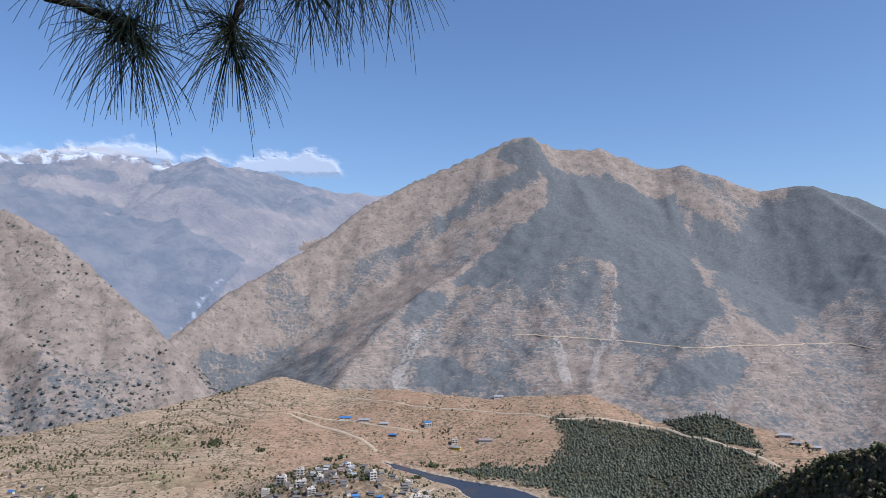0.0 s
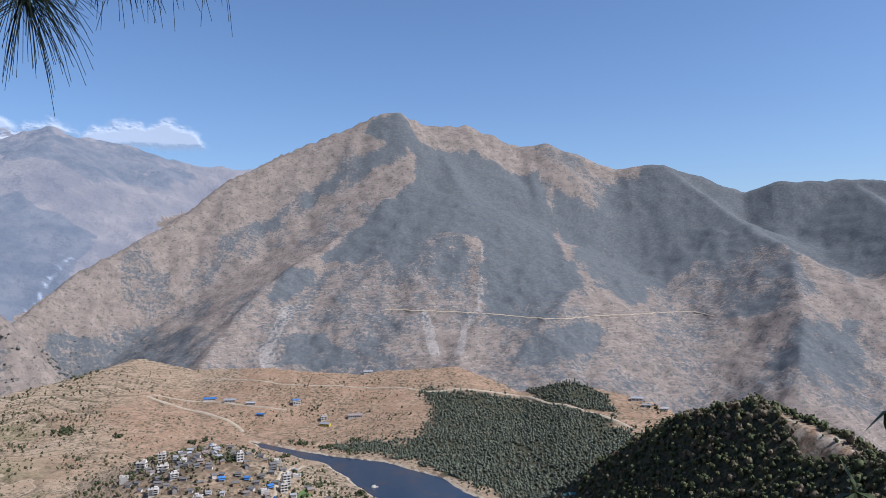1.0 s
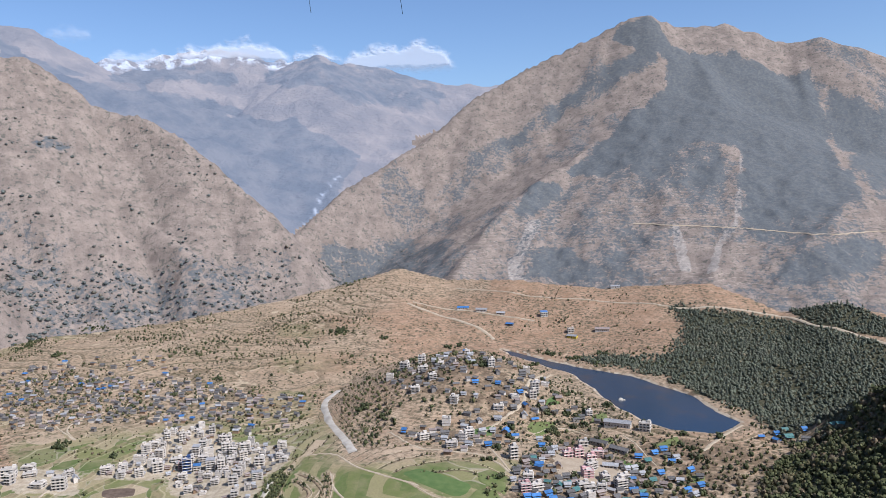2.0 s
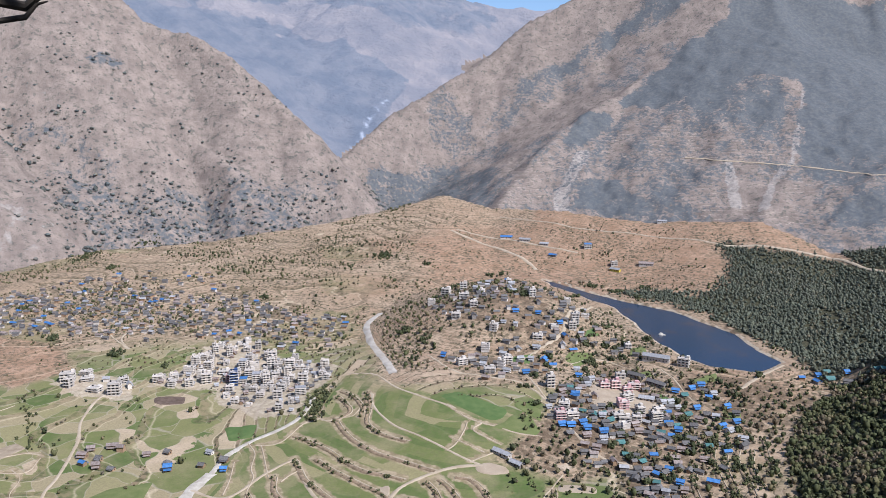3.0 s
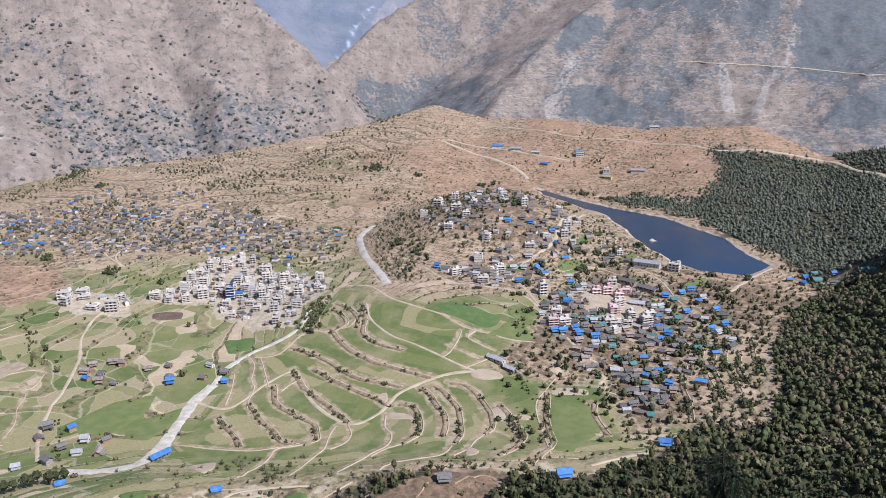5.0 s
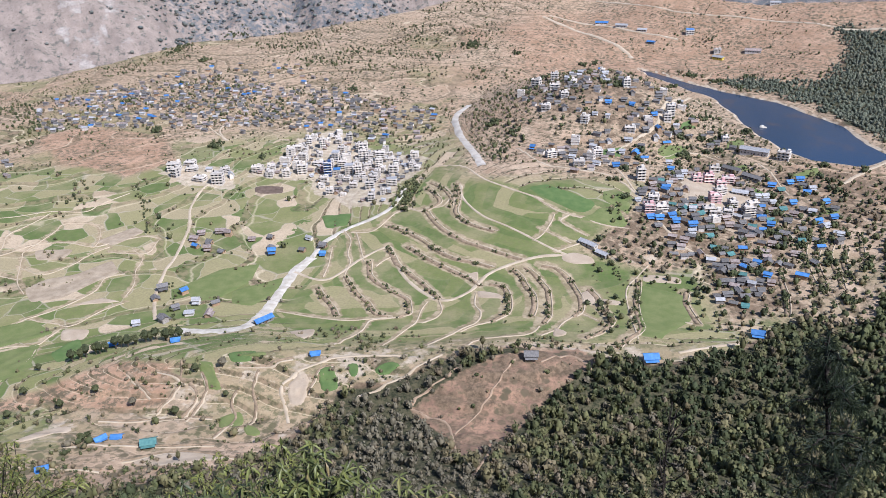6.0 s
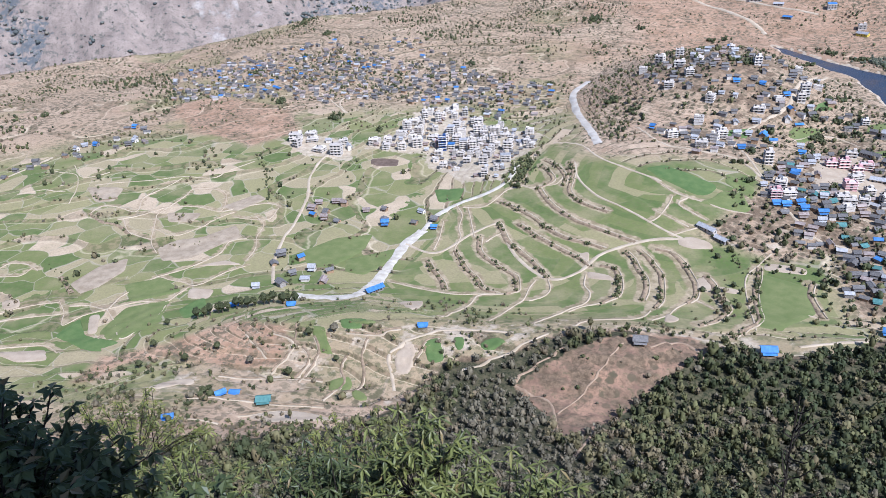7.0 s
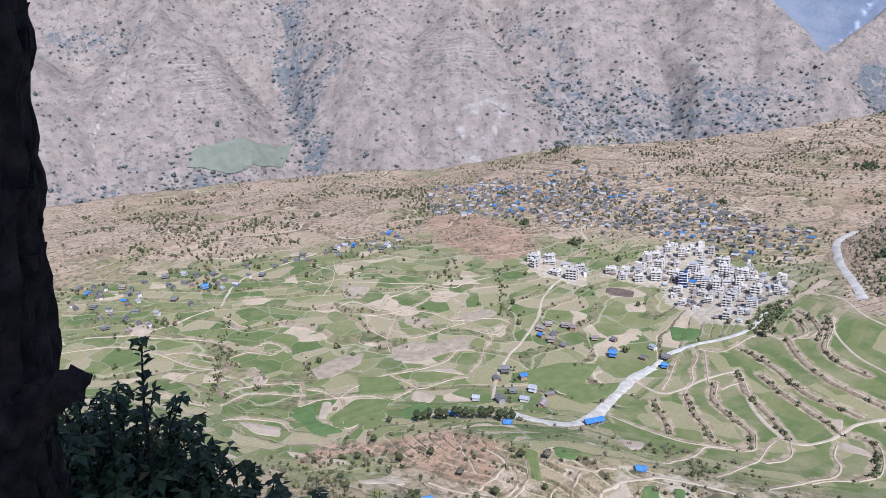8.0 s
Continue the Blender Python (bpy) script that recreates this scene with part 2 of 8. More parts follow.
    level = z / step + np.where(r < 415, 3.0, 1.3) * (fractal(x, y, 90, 81, 3) - 0.5) + 10 * (fractal(x, y, 300, 83, 3) - 0.5) * sstep(880, 960, r)
    part = level - np.floor(level)
    cut = (np.floor(level) + sstep(0.8, 1.0, part) - level) * step
    tilled = 1 - 0.9 * (1 - sstep(-6, 6, polygon(x, y, SHOULDER_AREA)))
    z = z + cut * farmed * np.where(r < 900, 0.9 * tilled, 0.4)
    dell = np.minimum(np.min([crest(x, y, line)[0] for line in LEFT_SPURS], axis=0), np.min([crest(x, y, line)[0] for line in MAIN_SPURS], axis=0))
    return z, level, mount, out, wild, farmed, shore, gully, dell, sstep(0, 20, np.maximum(far, snow) - np.maximum(hills, left)) * mount
# ---- end of the lie of the land ----

# ---- the plan: roads, tracks, river bed and built-up places ----
RIVERBED = [(-313, 354), (-287, 358), (-271, 367), (-270, 394), (-277, 430), (-282, 459), (-281, 486)]
RIVERBED_UP = [(-281, 486), (-283, 516), (-273, 540), (-256, 560), (-248, 582), (-251, 618)]
WHITE_ROAD = [(-278, 920), (-280, 869), (-262, 818), (-233, 755), (-204, 697), (-190, 667)]
LOOP = [(-282, 459), (-252, 453), (-240, 489), (-225, 512), (-213, 494), (-189, 464), (-157, 441), (-141, 456), (-134, 483), (-115, 502), (-98, 512), (-80, 517)]
SHOULDER = [(-197, 620), (-186, 593), (-162, 565), (-136, 549), (-100, 526), (-82, 517)]
BROW = [(-237, 674), (-208, 666), (-179, 633), (-154, 616), (-116, 595)]
WEST_ROAD = [(-439, 624), (-448, 589), (-434, 544), (-409, 504), (-387, 454), (-378, 427), (-361, 394), (-339, 365)]
RIDGE_ROAD = [(188, 1248), (249, 1233), (334, 1215), (369, 1132), (405, 1074), (438, 1006)]
RIDGE_WEST = [(-270, 1343), (-181, 1276), (-119, 1216), (-101, 1188)]
RIDGE_TOP = [(-262, 1353), (-178, 1325), (-88, 1273), (-40, 1254)]
RIDGE_FAR = [(-194, 1437), (-95, 1375), (-24, 1342), (64, 1314), (188, 1248)]
HILL_ROAD = [(-171, 729), (-135, 680), (-103, 669), (-66, 660), (-37, 620)]
HILL_UP = [(-22, 949), (-38, 849), (-40, 805), (-67, 754), (-81, 730)]
FOOT_TRACK = [(-145, 347), (-177, 336), (-197, 318), (-204, 303), (-196, 292), (-189, 282)]
FOOT_PATH = [(-124, 348), (-135, 331), (-147, 316), (-159, 306)]
DAM_ROAD = [(182, 792), (151, 750), (131, 721)]
NORTH_TRACK = [(-379, 676), (-431, 770), (-456, 802)]
VILLAGE_LANE = [(-513, 848), (-534, 752), (-502, 712), (-573, 762), (-606, 763)]
VALLEY_LANE = [(-661, 326), (-695, 358), (-711, 388), (-714, 433), (-715, 480)]
VALLEY_LANE_WEST = [(-702, 210), (-668, 254), (-664, 321)]
BAZAAR_LANE = [(-42, 617), (-15, 579), (4, 553), (28, 543), (40, 505)]
FIELD_PATH = [(-19, 413), (-33, 475), (-28, 502), (-22, 520)]
CLEARING_RIM = [(-111, 338), (-121, 322), (-129, 308), (-118, 304), (-105, 299), (-93, 275)]
CLEARING_BROW = [(-68, 355), (-56, 369), (-46, 366), (-39, 358)]
WOOD_TRAIL = [(-77, 284), (-77, 268), (-77, 245)]
CLEARING_PATH = [(-82, 352), (-90, 322), (-99, 292)]
SCAR_WEST = [(-122, 2310), (-138, 2411), (-100, 2524), (-76, 2640)]
SCAR_EAST = [(433, 2258), (494, 2435), (560, 2527), (686, 2982)]
SCAR_MID = [(369, 2308), (372, 2514)]
HILL_TRAIL = [(-1972, 867), (-1808, 707), (-1738, 620), (-1659, 579)]
HEDGE_WEST = [(-637, 321), (-599, 294), (-563, 268), (-521, 242), (-491, 220)]
HEDGE_SMALL = [(-527, 324), (-499, 313), (-477, 302)]
HEDGE_MID = [(-512, 566), (-470, 525), (-436, 483)]
HEDGE_RIVER = [(-235, 572), (-242, 606), (-246, 638)]
HEDGE_LANE = [(-364, 416), (-334, 378), (-313, 350)]
HEDGE_EAST = [(-61, 546), (-40, 499), (-25, 476), (-24, 428)]
GREEN_PATH = [(5, 400), (20, 412), (39, 422)]
TOWN = [(-424, 632), (-414, 678), (-421, 757), (-399, 781), (-359, 748), (-319, 729), (-265, 700), (-253, 662), (-264, 633), (-259, 590), (-290, 587), (-315, 604), (-338, 616), (-359, 644), (-384, 637)]
WEST_TOWN = [(-506, 605), (-499, 633), (-443, 631), (-424, 592), (-476, 592)]
BAZAAR = [(-69, 525), (-40, 602), (-27, 668), (19, 769), (74, 735), (151, 724), (140, 630), (103, 619), (75, 558), (78, 489), (47, 460), (36, 448), (26, 476), (17, 533), (-17, 513)]
HILL_HOUSES = [(-206, 886), (-178, 930), (-132, 988), (-70, 916), (-25, 945), (-1, 842), (-26, 780), (-72, 788), (-125, 788), (-183, 830)]
MID_SLOPE = [(-159, 729), (-101, 654), (-48, 671), (-40, 762), (-4, 796), (45, 789), (76, 775), (17, 833), (-44, 797), (-109, 763)]
MID_VILLAGE = [(-895, 836), (-804, 910), (-672, 935), (-495, 942), (-394, 902), (-307, 878), (-279, 776), (-334, 759), (-392, 764), (-487, 775), (-577, 734), (-683, 712), (-741, 681)]
WEST_VILLAGE = [(-843, 228), (-802, 296), (-774, 361), (-723, 424), (-715, 480), (-710, 597), (-647, 560), (-686, 475), (-697, 379), (-673, 278), (-681, 227)]
FAR_VILLAGE = [(-849, 904), (-752, 1005), (-577, 1057), (-483, 965), (-397, 868), (-476, 745), (-579, 716), (-709, 698)]
RIVER_HOUSES = [(-403, 488), (-381, 514), (-330, 522), (-283, 516), (-267, 493), (-325, 477), (-383, 467)]
SOUTH_HOUSES = [(-367, 370), (-372, 409), (-312, 409), (-290, 389), (-324, 364), (-345, 350)]
LAKE_HAMLET = [(174, 735), (218, 794), (258, 732), (254, 718), (213, 754)]
FAR_FIELD = [(-1565, 758), (-1566, 1018), (-1517, 949), (-1499, 796), (-1547, 731)]
FIELD_B = [(-27, 494), (6, 485), (13, 449), (-6, 416), (-21, 416)]
FIELD_C = [(-419, 301), (-395, 323), (-372, 289), (-387, 259), (-410, 268)]
FIELD_D = [(-434, 283), (-428, 288), (-408, 267), (-413, 263)]
FIELD_E = [(-436, 254), (-439, 279), (-416, 263), (-379, 264), (-390, 247)]
FIELD_F = [(-449, 325), (-426, 346), (-393, 333), (-419, 305)]
FIELD_G = [(-378, 309), (-375, 334), (-352, 314), (-361, 299)]
FIELD_H = [(-354, 415), (-341, 448), (-315, 469), (-305, 436), (-315, 398), (-331, 394)]
FIELD_I = [(-313, 418), (-285, 453), (-277, 430), (-283, 399), (-301, 398)]
FIELD_J = [(-312, 563), (-282, 571), (-276, 545), (-294, 537)]
FIELD_K = [(-72, 546), (-55, 548), (-56, 527), (-72, 522)]
FIELD_L = [(-190, 319), (-183, 326), (-170, 308), (-179, 303)]
FIELD_M = [(-176, 328), (-169, 332), (-164, 319), (-167, 316)]
FIELD_N = [(-160, 328), (-150, 336), (-141, 332), (-153, 322)]
FIELD_O = [(-231, 275), (-220, 286), (-212, 277), (-218, 267)]
FIELD_P = [(-252, 322), (-234, 330), (-230, 318), (-242, 312)]
HIGH_BAND = [(441, 3859), (500, 3664), (288, 3590), (74, 3528), (-149, 3398), (-320, 3190), (-439, 3091), (-586, 2984), (-476, 3197), (-318, 3401), (-106, 3556), (105, 3697), (302, 3762)]
HIGH_FACE = [(452, 3881), (549, 3861), (625, 3825), (803, 3832), (904, 3761), (1164, 3789), (1137, 3527), (1029, 2982), (973, 2671), (794, 2514), (592, 2530), (652, 2901), (640, 2985), (520, 3050), (400, 2990), (256, 2944), (40, 2949), (136, 3171), (294, 3368), (471, 3548)]
HIGH_EAST = [(1164, 3789), (1321, 3602), (1586, 3812), (1810, 3748), (2151, 3583), (2270, 3479), (2633, 3279), (1900, 2382), (1995, 2738), (2187, 3315), (1953, 3311), (1482, 2895), (1243, 2844), (1060, 2784), (1029, 2982), (1129, 3522)]
HIGH_GAP = [(1276, 3313), (1338, 3173), (1276, 2719), (1146, 2627), (1076, 2714)]
LOW_SPOT = [(-162, 2975), (8, 2884), (-18, 2797), (-118, 2699)]
LOW_WEST = [(-99, 2473), (16, 2515), (51, 2429), (202, 2333), (180, 2278), (-85, 2331)]
LOW_EAST = [(704, 2320), (859, 2419), (946, 2420), (837, 2213), (677, 2154), (528, 2229)]
LOW_CORNER = [(1338, 2076), (1543, 2238), (1815, 2279), (1530, 1932), (1341, 1880)]
LOW_SCRUB = [(-862, 2733), (-588, 2996), (-321, 2516), (-318, 2254), (-291, 1391), (-614, 2079)]
SHELVES = [(40, 2949), (256, 2944), (468, 3178), (626, 3007), (562, 2526), (898, 2525), (1222, 2560), (1679, 2856), (1599, 2316), (1454, 2484), (1148, 2409), (737, 2336), (213, 2456), (-113, 2586)]
SHELVES_EAST = [(1440, 2814), (1881, 3193), (1936, 2831), (1773, 2410), (1572, 2307), (1500, 2673)]
RAVINE_WOOD = [(-1978, 1245), (-1887, 1297), (-1774, 1214), (-1619, 1135), (-1478, 1072), (-1116, 814), (-1159, 788), (-1681, 1087), (-1814, 1154)]
RAVINE_SIDE = [(-1624, 1219), (-1550, 1234), (-1628, 1143), (-1664, 1113), (-1706, 1146)]
SLOPE_WOOD = [(-1436, 1641), (-1313, 1658), (-1139, 1666), (-974, 1767), (-696, 1899), (-542, 1387), (-902, 1644), (-1076, 1462), (-1209, 1524)]
SLOPE_WOOD_WEST = [(-2147, 668), (-2099, 807), (-1985, 838), (-2008, 769), (-2078, 675)]
SLOPE_WOOD_LOW = [(-1672, 616), (-1571, 704), (-1500, 851), (-1222, 690), (-1529, 680), (-1619, 614)]
SLOPE_WOOD_FOOT = [(-1637, 486), (-1596, 577), (-1197, 434), (-1249, 358)]
SPUR_SHELVES = [(-1613, 1388), (-1380, 1489), (-1303, 1552), (-1267, 1362), (-1473, 1313)]
SPUR_SHELVES_WEST = [(-1860, 855), (-1859, 1063), (-1712, 1092), (-1616, 990), (-1654, 758)]
LANDSLIP = [(-1321, 1320), (-1280, 1417), (-1163, 1403), (-1093, 1440), (-849, 1068), (-1020, 1010), (-1232, 1187)]
SLOPE_FOOT_WOOD = [(-1305, 1626), (-1128, 1659), (-945, 1742), (-715, 1905), (-748, 1720), (-778, 1228), (-1082, 1330)]
SLOPE_SHELF = [(-1433, 1816), (-1296, 1945), (-1292, 1885), (-1396, 1763)]
RED_SPUR = [(-737, 668), (-699, 730), (-568, 689), (-519, 636), (-540, 586), (-632, 592)]
RED_SCARP = [(-371, 219), (-381, 248), (-350, 271), (-321, 303), (-278, 309), (-263, 280), (-278, 271), (-295, 266), (-337, 263), (-360, 244), (-360, 224)]
SHOULDER_BANKS_A = [[(-252, 438), (-244, 429), (-234, 419), (-226, 411), (-219, 401)],
    [(-240, 460), (-229, 447), (-216, 433), (-207, 426), (-199, 416), (-193, 410), (-183, 409)],
    [(-231, 486), (-224, 469), (-214, 458), (-201, 449), (-193, 444), (-182, 438), (-177, 429), (-172, 416), (-176, 410)],
    [(-226, 512), (-216, 498), (-207, 486), (-196, 477), (-178, 462), (-168, 452), (-158, 441)],
    [(-241, 546), (-224, 538), (-204, 526), (-184, 510), (-166, 500), (-151, 497), (-134, 492)],
    [(-209, 513), (-191, 500), (-174, 490), (-159, 482), (-145, 475), (-136, 466)]]
SHOULDER_BANKS_B = [[(-216, 575), (-206, 560), (-194, 546), (-181, 535), (-165, 524), (-145, 516), (-125, 508), (-113, 504)],
    [(-228, 626), (-212, 613), (-198, 593), (-194, 578)],
    [(-201, 622), (-196, 599), (-194, 583)],
    [(-227, 615), (-214, 599), (-206, 584), (-214, 570)],
    [(-197, 616), (-190, 588), (-186, 568), (-174, 554), (-160, 546), (-144, 540)],
    [(-129, 470), (-120, 468), (-113, 457), (-108, 441), (-107, 428), (-113, 415)],
    [(-117, 491), (-109, 482), (-102, 469), (-95, 458), (-91, 443), (-90, 428)],
    [(-109, 495), (-99, 486), (-90, 473), (-86, 464), (-82, 448), (-79, 432), (-80, 419)]]
SHOULDER_BANKS_C = [[(-97, 499), (-87, 498), (-77, 489), (-69, 474), (-62, 458), (-60, 443), (-63, 435)],
    [(-59, 475), (-52, 464), (-48, 452), (-42, 443), (-38, 435), (-40, 423), (-45, 410), (-50, 404)],
    [(-28, 498), (-26, 480), (-26, 464), (-22, 442), (-19, 430), (-20, 421), (-26, 409), (-30, 395)],
    [(6, 486), (6, 470), (12, 452), (15, 444)]]
SHOULDER_BANKS = SHOULDER_BANKS_A + SHOULDER_BANKS_B + SHOULDER_BANKS_C
SHOULDER_PATHS_A = [[(-195, 351), (-192, 367), (-191, 384), (-192, 401), (-176, 410)],
    [(-165, 437), (-165, 424), (-162, 405), (-165, 382), (-165, 356)],
    [(-158, 441), (-151, 427), (-151, 414), (-158, 405)],
    [(-135, 455), (-131, 439), (-124, 429), (-122, 414), (-129, 399), (-135, 382), (-139, 364)],
    [(-261, 398), (-243, 396), (-226, 395), (-206, 396), (-193, 403), (-183, 409)],
    [(-275, 535), (-262, 520), (-254, 497), (-246, 484), (-242, 466), (-238, 454)],
    [(-262, 532), (-253, 517), (-242, 498), (-235, 486)],
    [(-272, 505), (-262, 478), (-256, 456)],
    [(-223, 481), (-220, 491), (-214, 500)]]
SHOULDER_PATHS_B = [[(-117, 361), (-110, 382), (-94, 390), (-83, 402), (-81, 415)],
    [(-113, 415), (-121, 408), (-128, 395)],
    [(-77, 399), (-70, 411), (-67, 425), (-60, 440), (-52, 437), (-46, 433)],
    [(-246, 583), (-220, 571), (-216, 575), (-201, 578), (-198, 593)],
    [(-267, 532), (-248, 537), (-240, 567), (-229, 576), (-234, 597)],
    [(-123, 598), (-103, 581), (-90, 575), (-76, 571), (-59, 566), (-41, 567)],
    [(-90, 575), (-95, 563), (-80, 552), (-70, 546)],
    [(-109, 548), (-81, 533)],
    [(-90, 519), (-77, 532), (-69, 540)],
    [(-110, 531), (-105, 540), (-102, 560), (-102, 573)]]
SHOULDER_PATHS_C = [[(-17, 447), (-2, 446), (12, 444)]]
SHOULDER_PATHS = SHOULDER_PATHS_A + SHOULDER_PATHS_B + SHOULDER_PATHS_C
SHOULDER_FALLOW_A = [[(-26, 507), (3, 509), (4, 498), (-25, 495)],
    [(-137, 460), (-118, 458), (-111, 451), (-132, 449)],
    [(-64, 472), (-55, 476), (-50, 454), (-60, 452)],
    [(-50, 464), (-34, 464), (-34, 457), (-48, 457)],
    [(-151, 481), (-142, 487), (-138, 473), (-142, 471)],
    [(-238, 369), (-222, 379), (-216, 365), (-218, 355)],
    [(-72, 417), (-61, 410), (-63, 402), (-70, 399)]]
SHOULDER_FALLOW = SHOULDER_FALLOW_A
VALLEY_PATHS_A = [[(-459, 287), (-445, 293), (-428, 293), (-434, 309), (-433, 324), (-432, 341), (-427, 349), (-418, 365), (-412, 390), (-419, 410), (-409, 420)],
    [(-428, 344), (-418, 343), (-405, 344), (-392, 343), (-388, 360), (-385, 370), (-378, 381)],
    [(-428, 293), (-414, 309), (-396, 316), (-395, 326), (-395, 338)],
    [(-428, 293), (-408, 282), (-386, 267), (-382, 278), (-382, 294), (-390, 311)],
    [(-432, 256), (-413, 262), (-394, 263), (-387, 267)],
    [(-472, 289), (-455, 279), (-440, 266), (-437, 280), (-427, 293)],
    [(-534, 406), (-513, 391), (-499, 388), (-482, 387)]]
VALLEY_PATHS_B = [[(-511, 422), (-493, 400), (-479, 384), (-461, 372)],
    [(-511, 422), (-512, 441), (-514, 461), (-517, 476), (-497, 483), (-482, 479), (-466, 459), (-462, 447)],
    [(-538, 403), (-520, 423), (-512, 437), (-489, 448), (-463, 449), (-450, 464), (-434, 477), (-422, 478)],
    [(-445, 445), (-427, 447), (-412, 453), (-418, 474)],
    [(-498, 404), (-470, 399), (-460, 417), (-455, 440), (-450, 453)],
    [(-614, 446), (-597, 459), (-570, 474), (-549, 491), (-518, 503), (-513, 523), (-506, 550)],
    [(-570, 401), (-570, 416), (-558, 420), (-533, 420), (-548, 443), (-547, 462), (-544, 489)]]
VALLEY_PATHS_C = [[(-426, 453), (-411, 444), (-402, 424), (-390, 407), (-383, 387)],
    [(-672, 472), (-639, 454), (-626, 475)],
    [(-680, 454), (-651, 456), (-621, 430), (-604, 407)],
    [(-666, 401), (-649, 418), (-628, 424)],
    [(-686, 180), (-678, 196), (-662, 220), (-640, 231), (-615, 240), (-591, 244), (-570, 248), (-546, 259)],
    [(-664, 241), (-643, 258), (-616, 277), (-587, 287)],
    [(-611, 243), (-599, 258), (-570, 269), (-556, 266)],
    [(-552, 220), (-558, 232), (-558, 245)],
    [(-556, 203), (-531, 210), (-504, 215), (-491, 220)],
    [(-500, 238), (-502, 251), (-496, 268), (-483, 280), (-471, 288)]]
VALLEY_PATHS_D = [[(-483, 226), (-489, 249), (-475, 264), (-455, 277)],
    [(-460, 216), (-453, 228), (-439, 237), (-426, 243), (-410, 239)],
    [(-558, 276), (-555, 293), (-535, 303), (-536, 315)],
    [(-559, 296), (-560, 313), (-546, 318), (-528, 315)]]
BAZAAR_PATHS = [[(-55, 775), (-41, 806), (-38, 832), (-35, 860), (-11, 974)], [(-79, 716), (-61, 675), (-48, 645), (-33, 608), (-27, 591)], [(-28, 749), (-6, 772), (14, 773), (28, 761)], [(61, 760), (73, 733), (79, 706), (85, 688)]]
BAZAAR_GREENS = [[(-31, 775), (-6, 788), (-4, 768), (-24, 745), (-36, 755)], [(-15, 836), (-2, 864), (1, 836), (-17, 815)], [(32, 820), (50, 831), (50, 805), (32, 798)], [(87, 734), (114, 757), (114, 739), (93, 723)],
                 [(53, 707), (74, 679), (64, 663), (54, 687)], [(32, 748), (50, 757), (54, 743), (34, 737)], [(108, 667), (123, 674), (123, 660), (106, 650)], [(-87, 743), (-65, 756), (-67, 729), (-83, 712)], [(-71, 628), (-44, 609), (-43, 588), (-69, 608)]]
VALLEY_PATHS = VALLEY_PATHS_A + VALLEY_PATHS_B + VALLEY_PATHS_C + VALLEY_PATHS_D
VALLEY_BANKS_A = [[(-587, 287), (-554, 273), (-530, 252), (-513, 242), (-494, 237)],
    [(-570, 401), (-548, 395), (-528, 395), (-503, 385)],
    [(-503, 315), (-488, 308), (-474, 301)],
    [(-596, 430), (-581, 425), (-571, 434)]]
VALLEY_BANKS = VALLEY_BANKS_A
VALLEY_FALLOW_A = [[(-432, 281), (-426, 287), (-412, 269), (-414, 264)],
    [(-516, 273), (-504, 281), (-493, 273), (-501, 264)],
    [(-395, 338), (-374, 344), (-368, 330), (-385, 325)],
    [(-488, 308), (-490, 340), (-478, 361), (-462, 342), (-461, 313), (-466, 300)],
    [(-448, 361), (-428, 373), (-420, 405), (-413, 423), (-433, 439), (-445, 409), (-464, 394), (-470, 377)],
    [(-470, 455), (-454, 492), (-438, 486), (-448, 455)],
    [(-507, 429), (-475, 442), (-470, 426), (-493, 416)],
    [(-455, 222), (-423, 241), (-408, 231), (-426, 221)],
    [(-417, 366), (-399, 384), (-380, 383), (-397, 375)]]
VALLEY_FALLOW_B = [[(-696, 247), (-695, 260), (-671, 263), (-658, 249), (-674, 240)],
    [(-621, 440), (-582, 454), (-567, 427), (-583, 418)]]
VALLEY_FALLOW = VALLEY_FALLOW_A + VALLEY_FALLOW_B
FOOT_BANKS_A = [[(-229, 296), (-227, 287), (-220, 280), (-219, 273), (-220, 259)],
    [(-274, 309), (-265, 294), (-265, 284), (-267, 273)],
    [(-259, 295), (-250, 288), (-249, 277), (-252, 273)],
    [(-257, 304), (-247, 294), (-245, 282), (-245, 270)],
    [(-289, 230), (-257, 239), (-234, 245), (-214, 252)],
    [(-248, 225), (-229, 239), (-195, 243)],
    [(-312, 202), (-289, 208), (-251, 214)],
    [(-293, 258), (-273, 262), (-255, 271), (-232, 276)],
    [(-238, 311), (-219, 317), (-208, 325)],
    [(-286, 300), (-272, 298), (-262, 295)],
    [(-303, 295), (-291, 289), (-277, 282)],
    [(-223, 311), (-220, 299), (-211, 286), (-209, 272)]]
FOOT_BANKS_B = [[(-188, 304), (-188, 312), (-188, 319), (-182, 325)]]
FOOT_BANKS = FOOT_BANKS_A + FOOT_BANKS_B
FOOT_FALLOW_A = [[(-323, 225), (-317, 238), (-304, 249), (-296, 245), (-307, 232), (-314, 225)],
    [(-246, 226), (-229, 239), (-208, 243), (-194, 242), (-218, 226), (-240, 224)],
    [(-202, 308), (-196, 317), (-190, 312), (-186, 293), (-193, 292), (-200, 301)],
    [(-312, 202), (-296, 208), (-291, 204), (-307, 198)]]
FOOT_FALLOW = FOOT_FALLOW_A
FOOT_GREENS_A = [[(-265, 311), (-254, 312), (-246, 302), (-236, 294), (-248, 293)],
    [(-229, 275), (-220, 286), (-214, 277), (-221, 266)],
    [(-250, 325), (-223, 325), (-224, 320), (-243, 319)],
    [(-213, 275), (-202, 274), (-196, 268), (-205, 265)]]
FOOT_GREENS = FOOT_GREENS_A
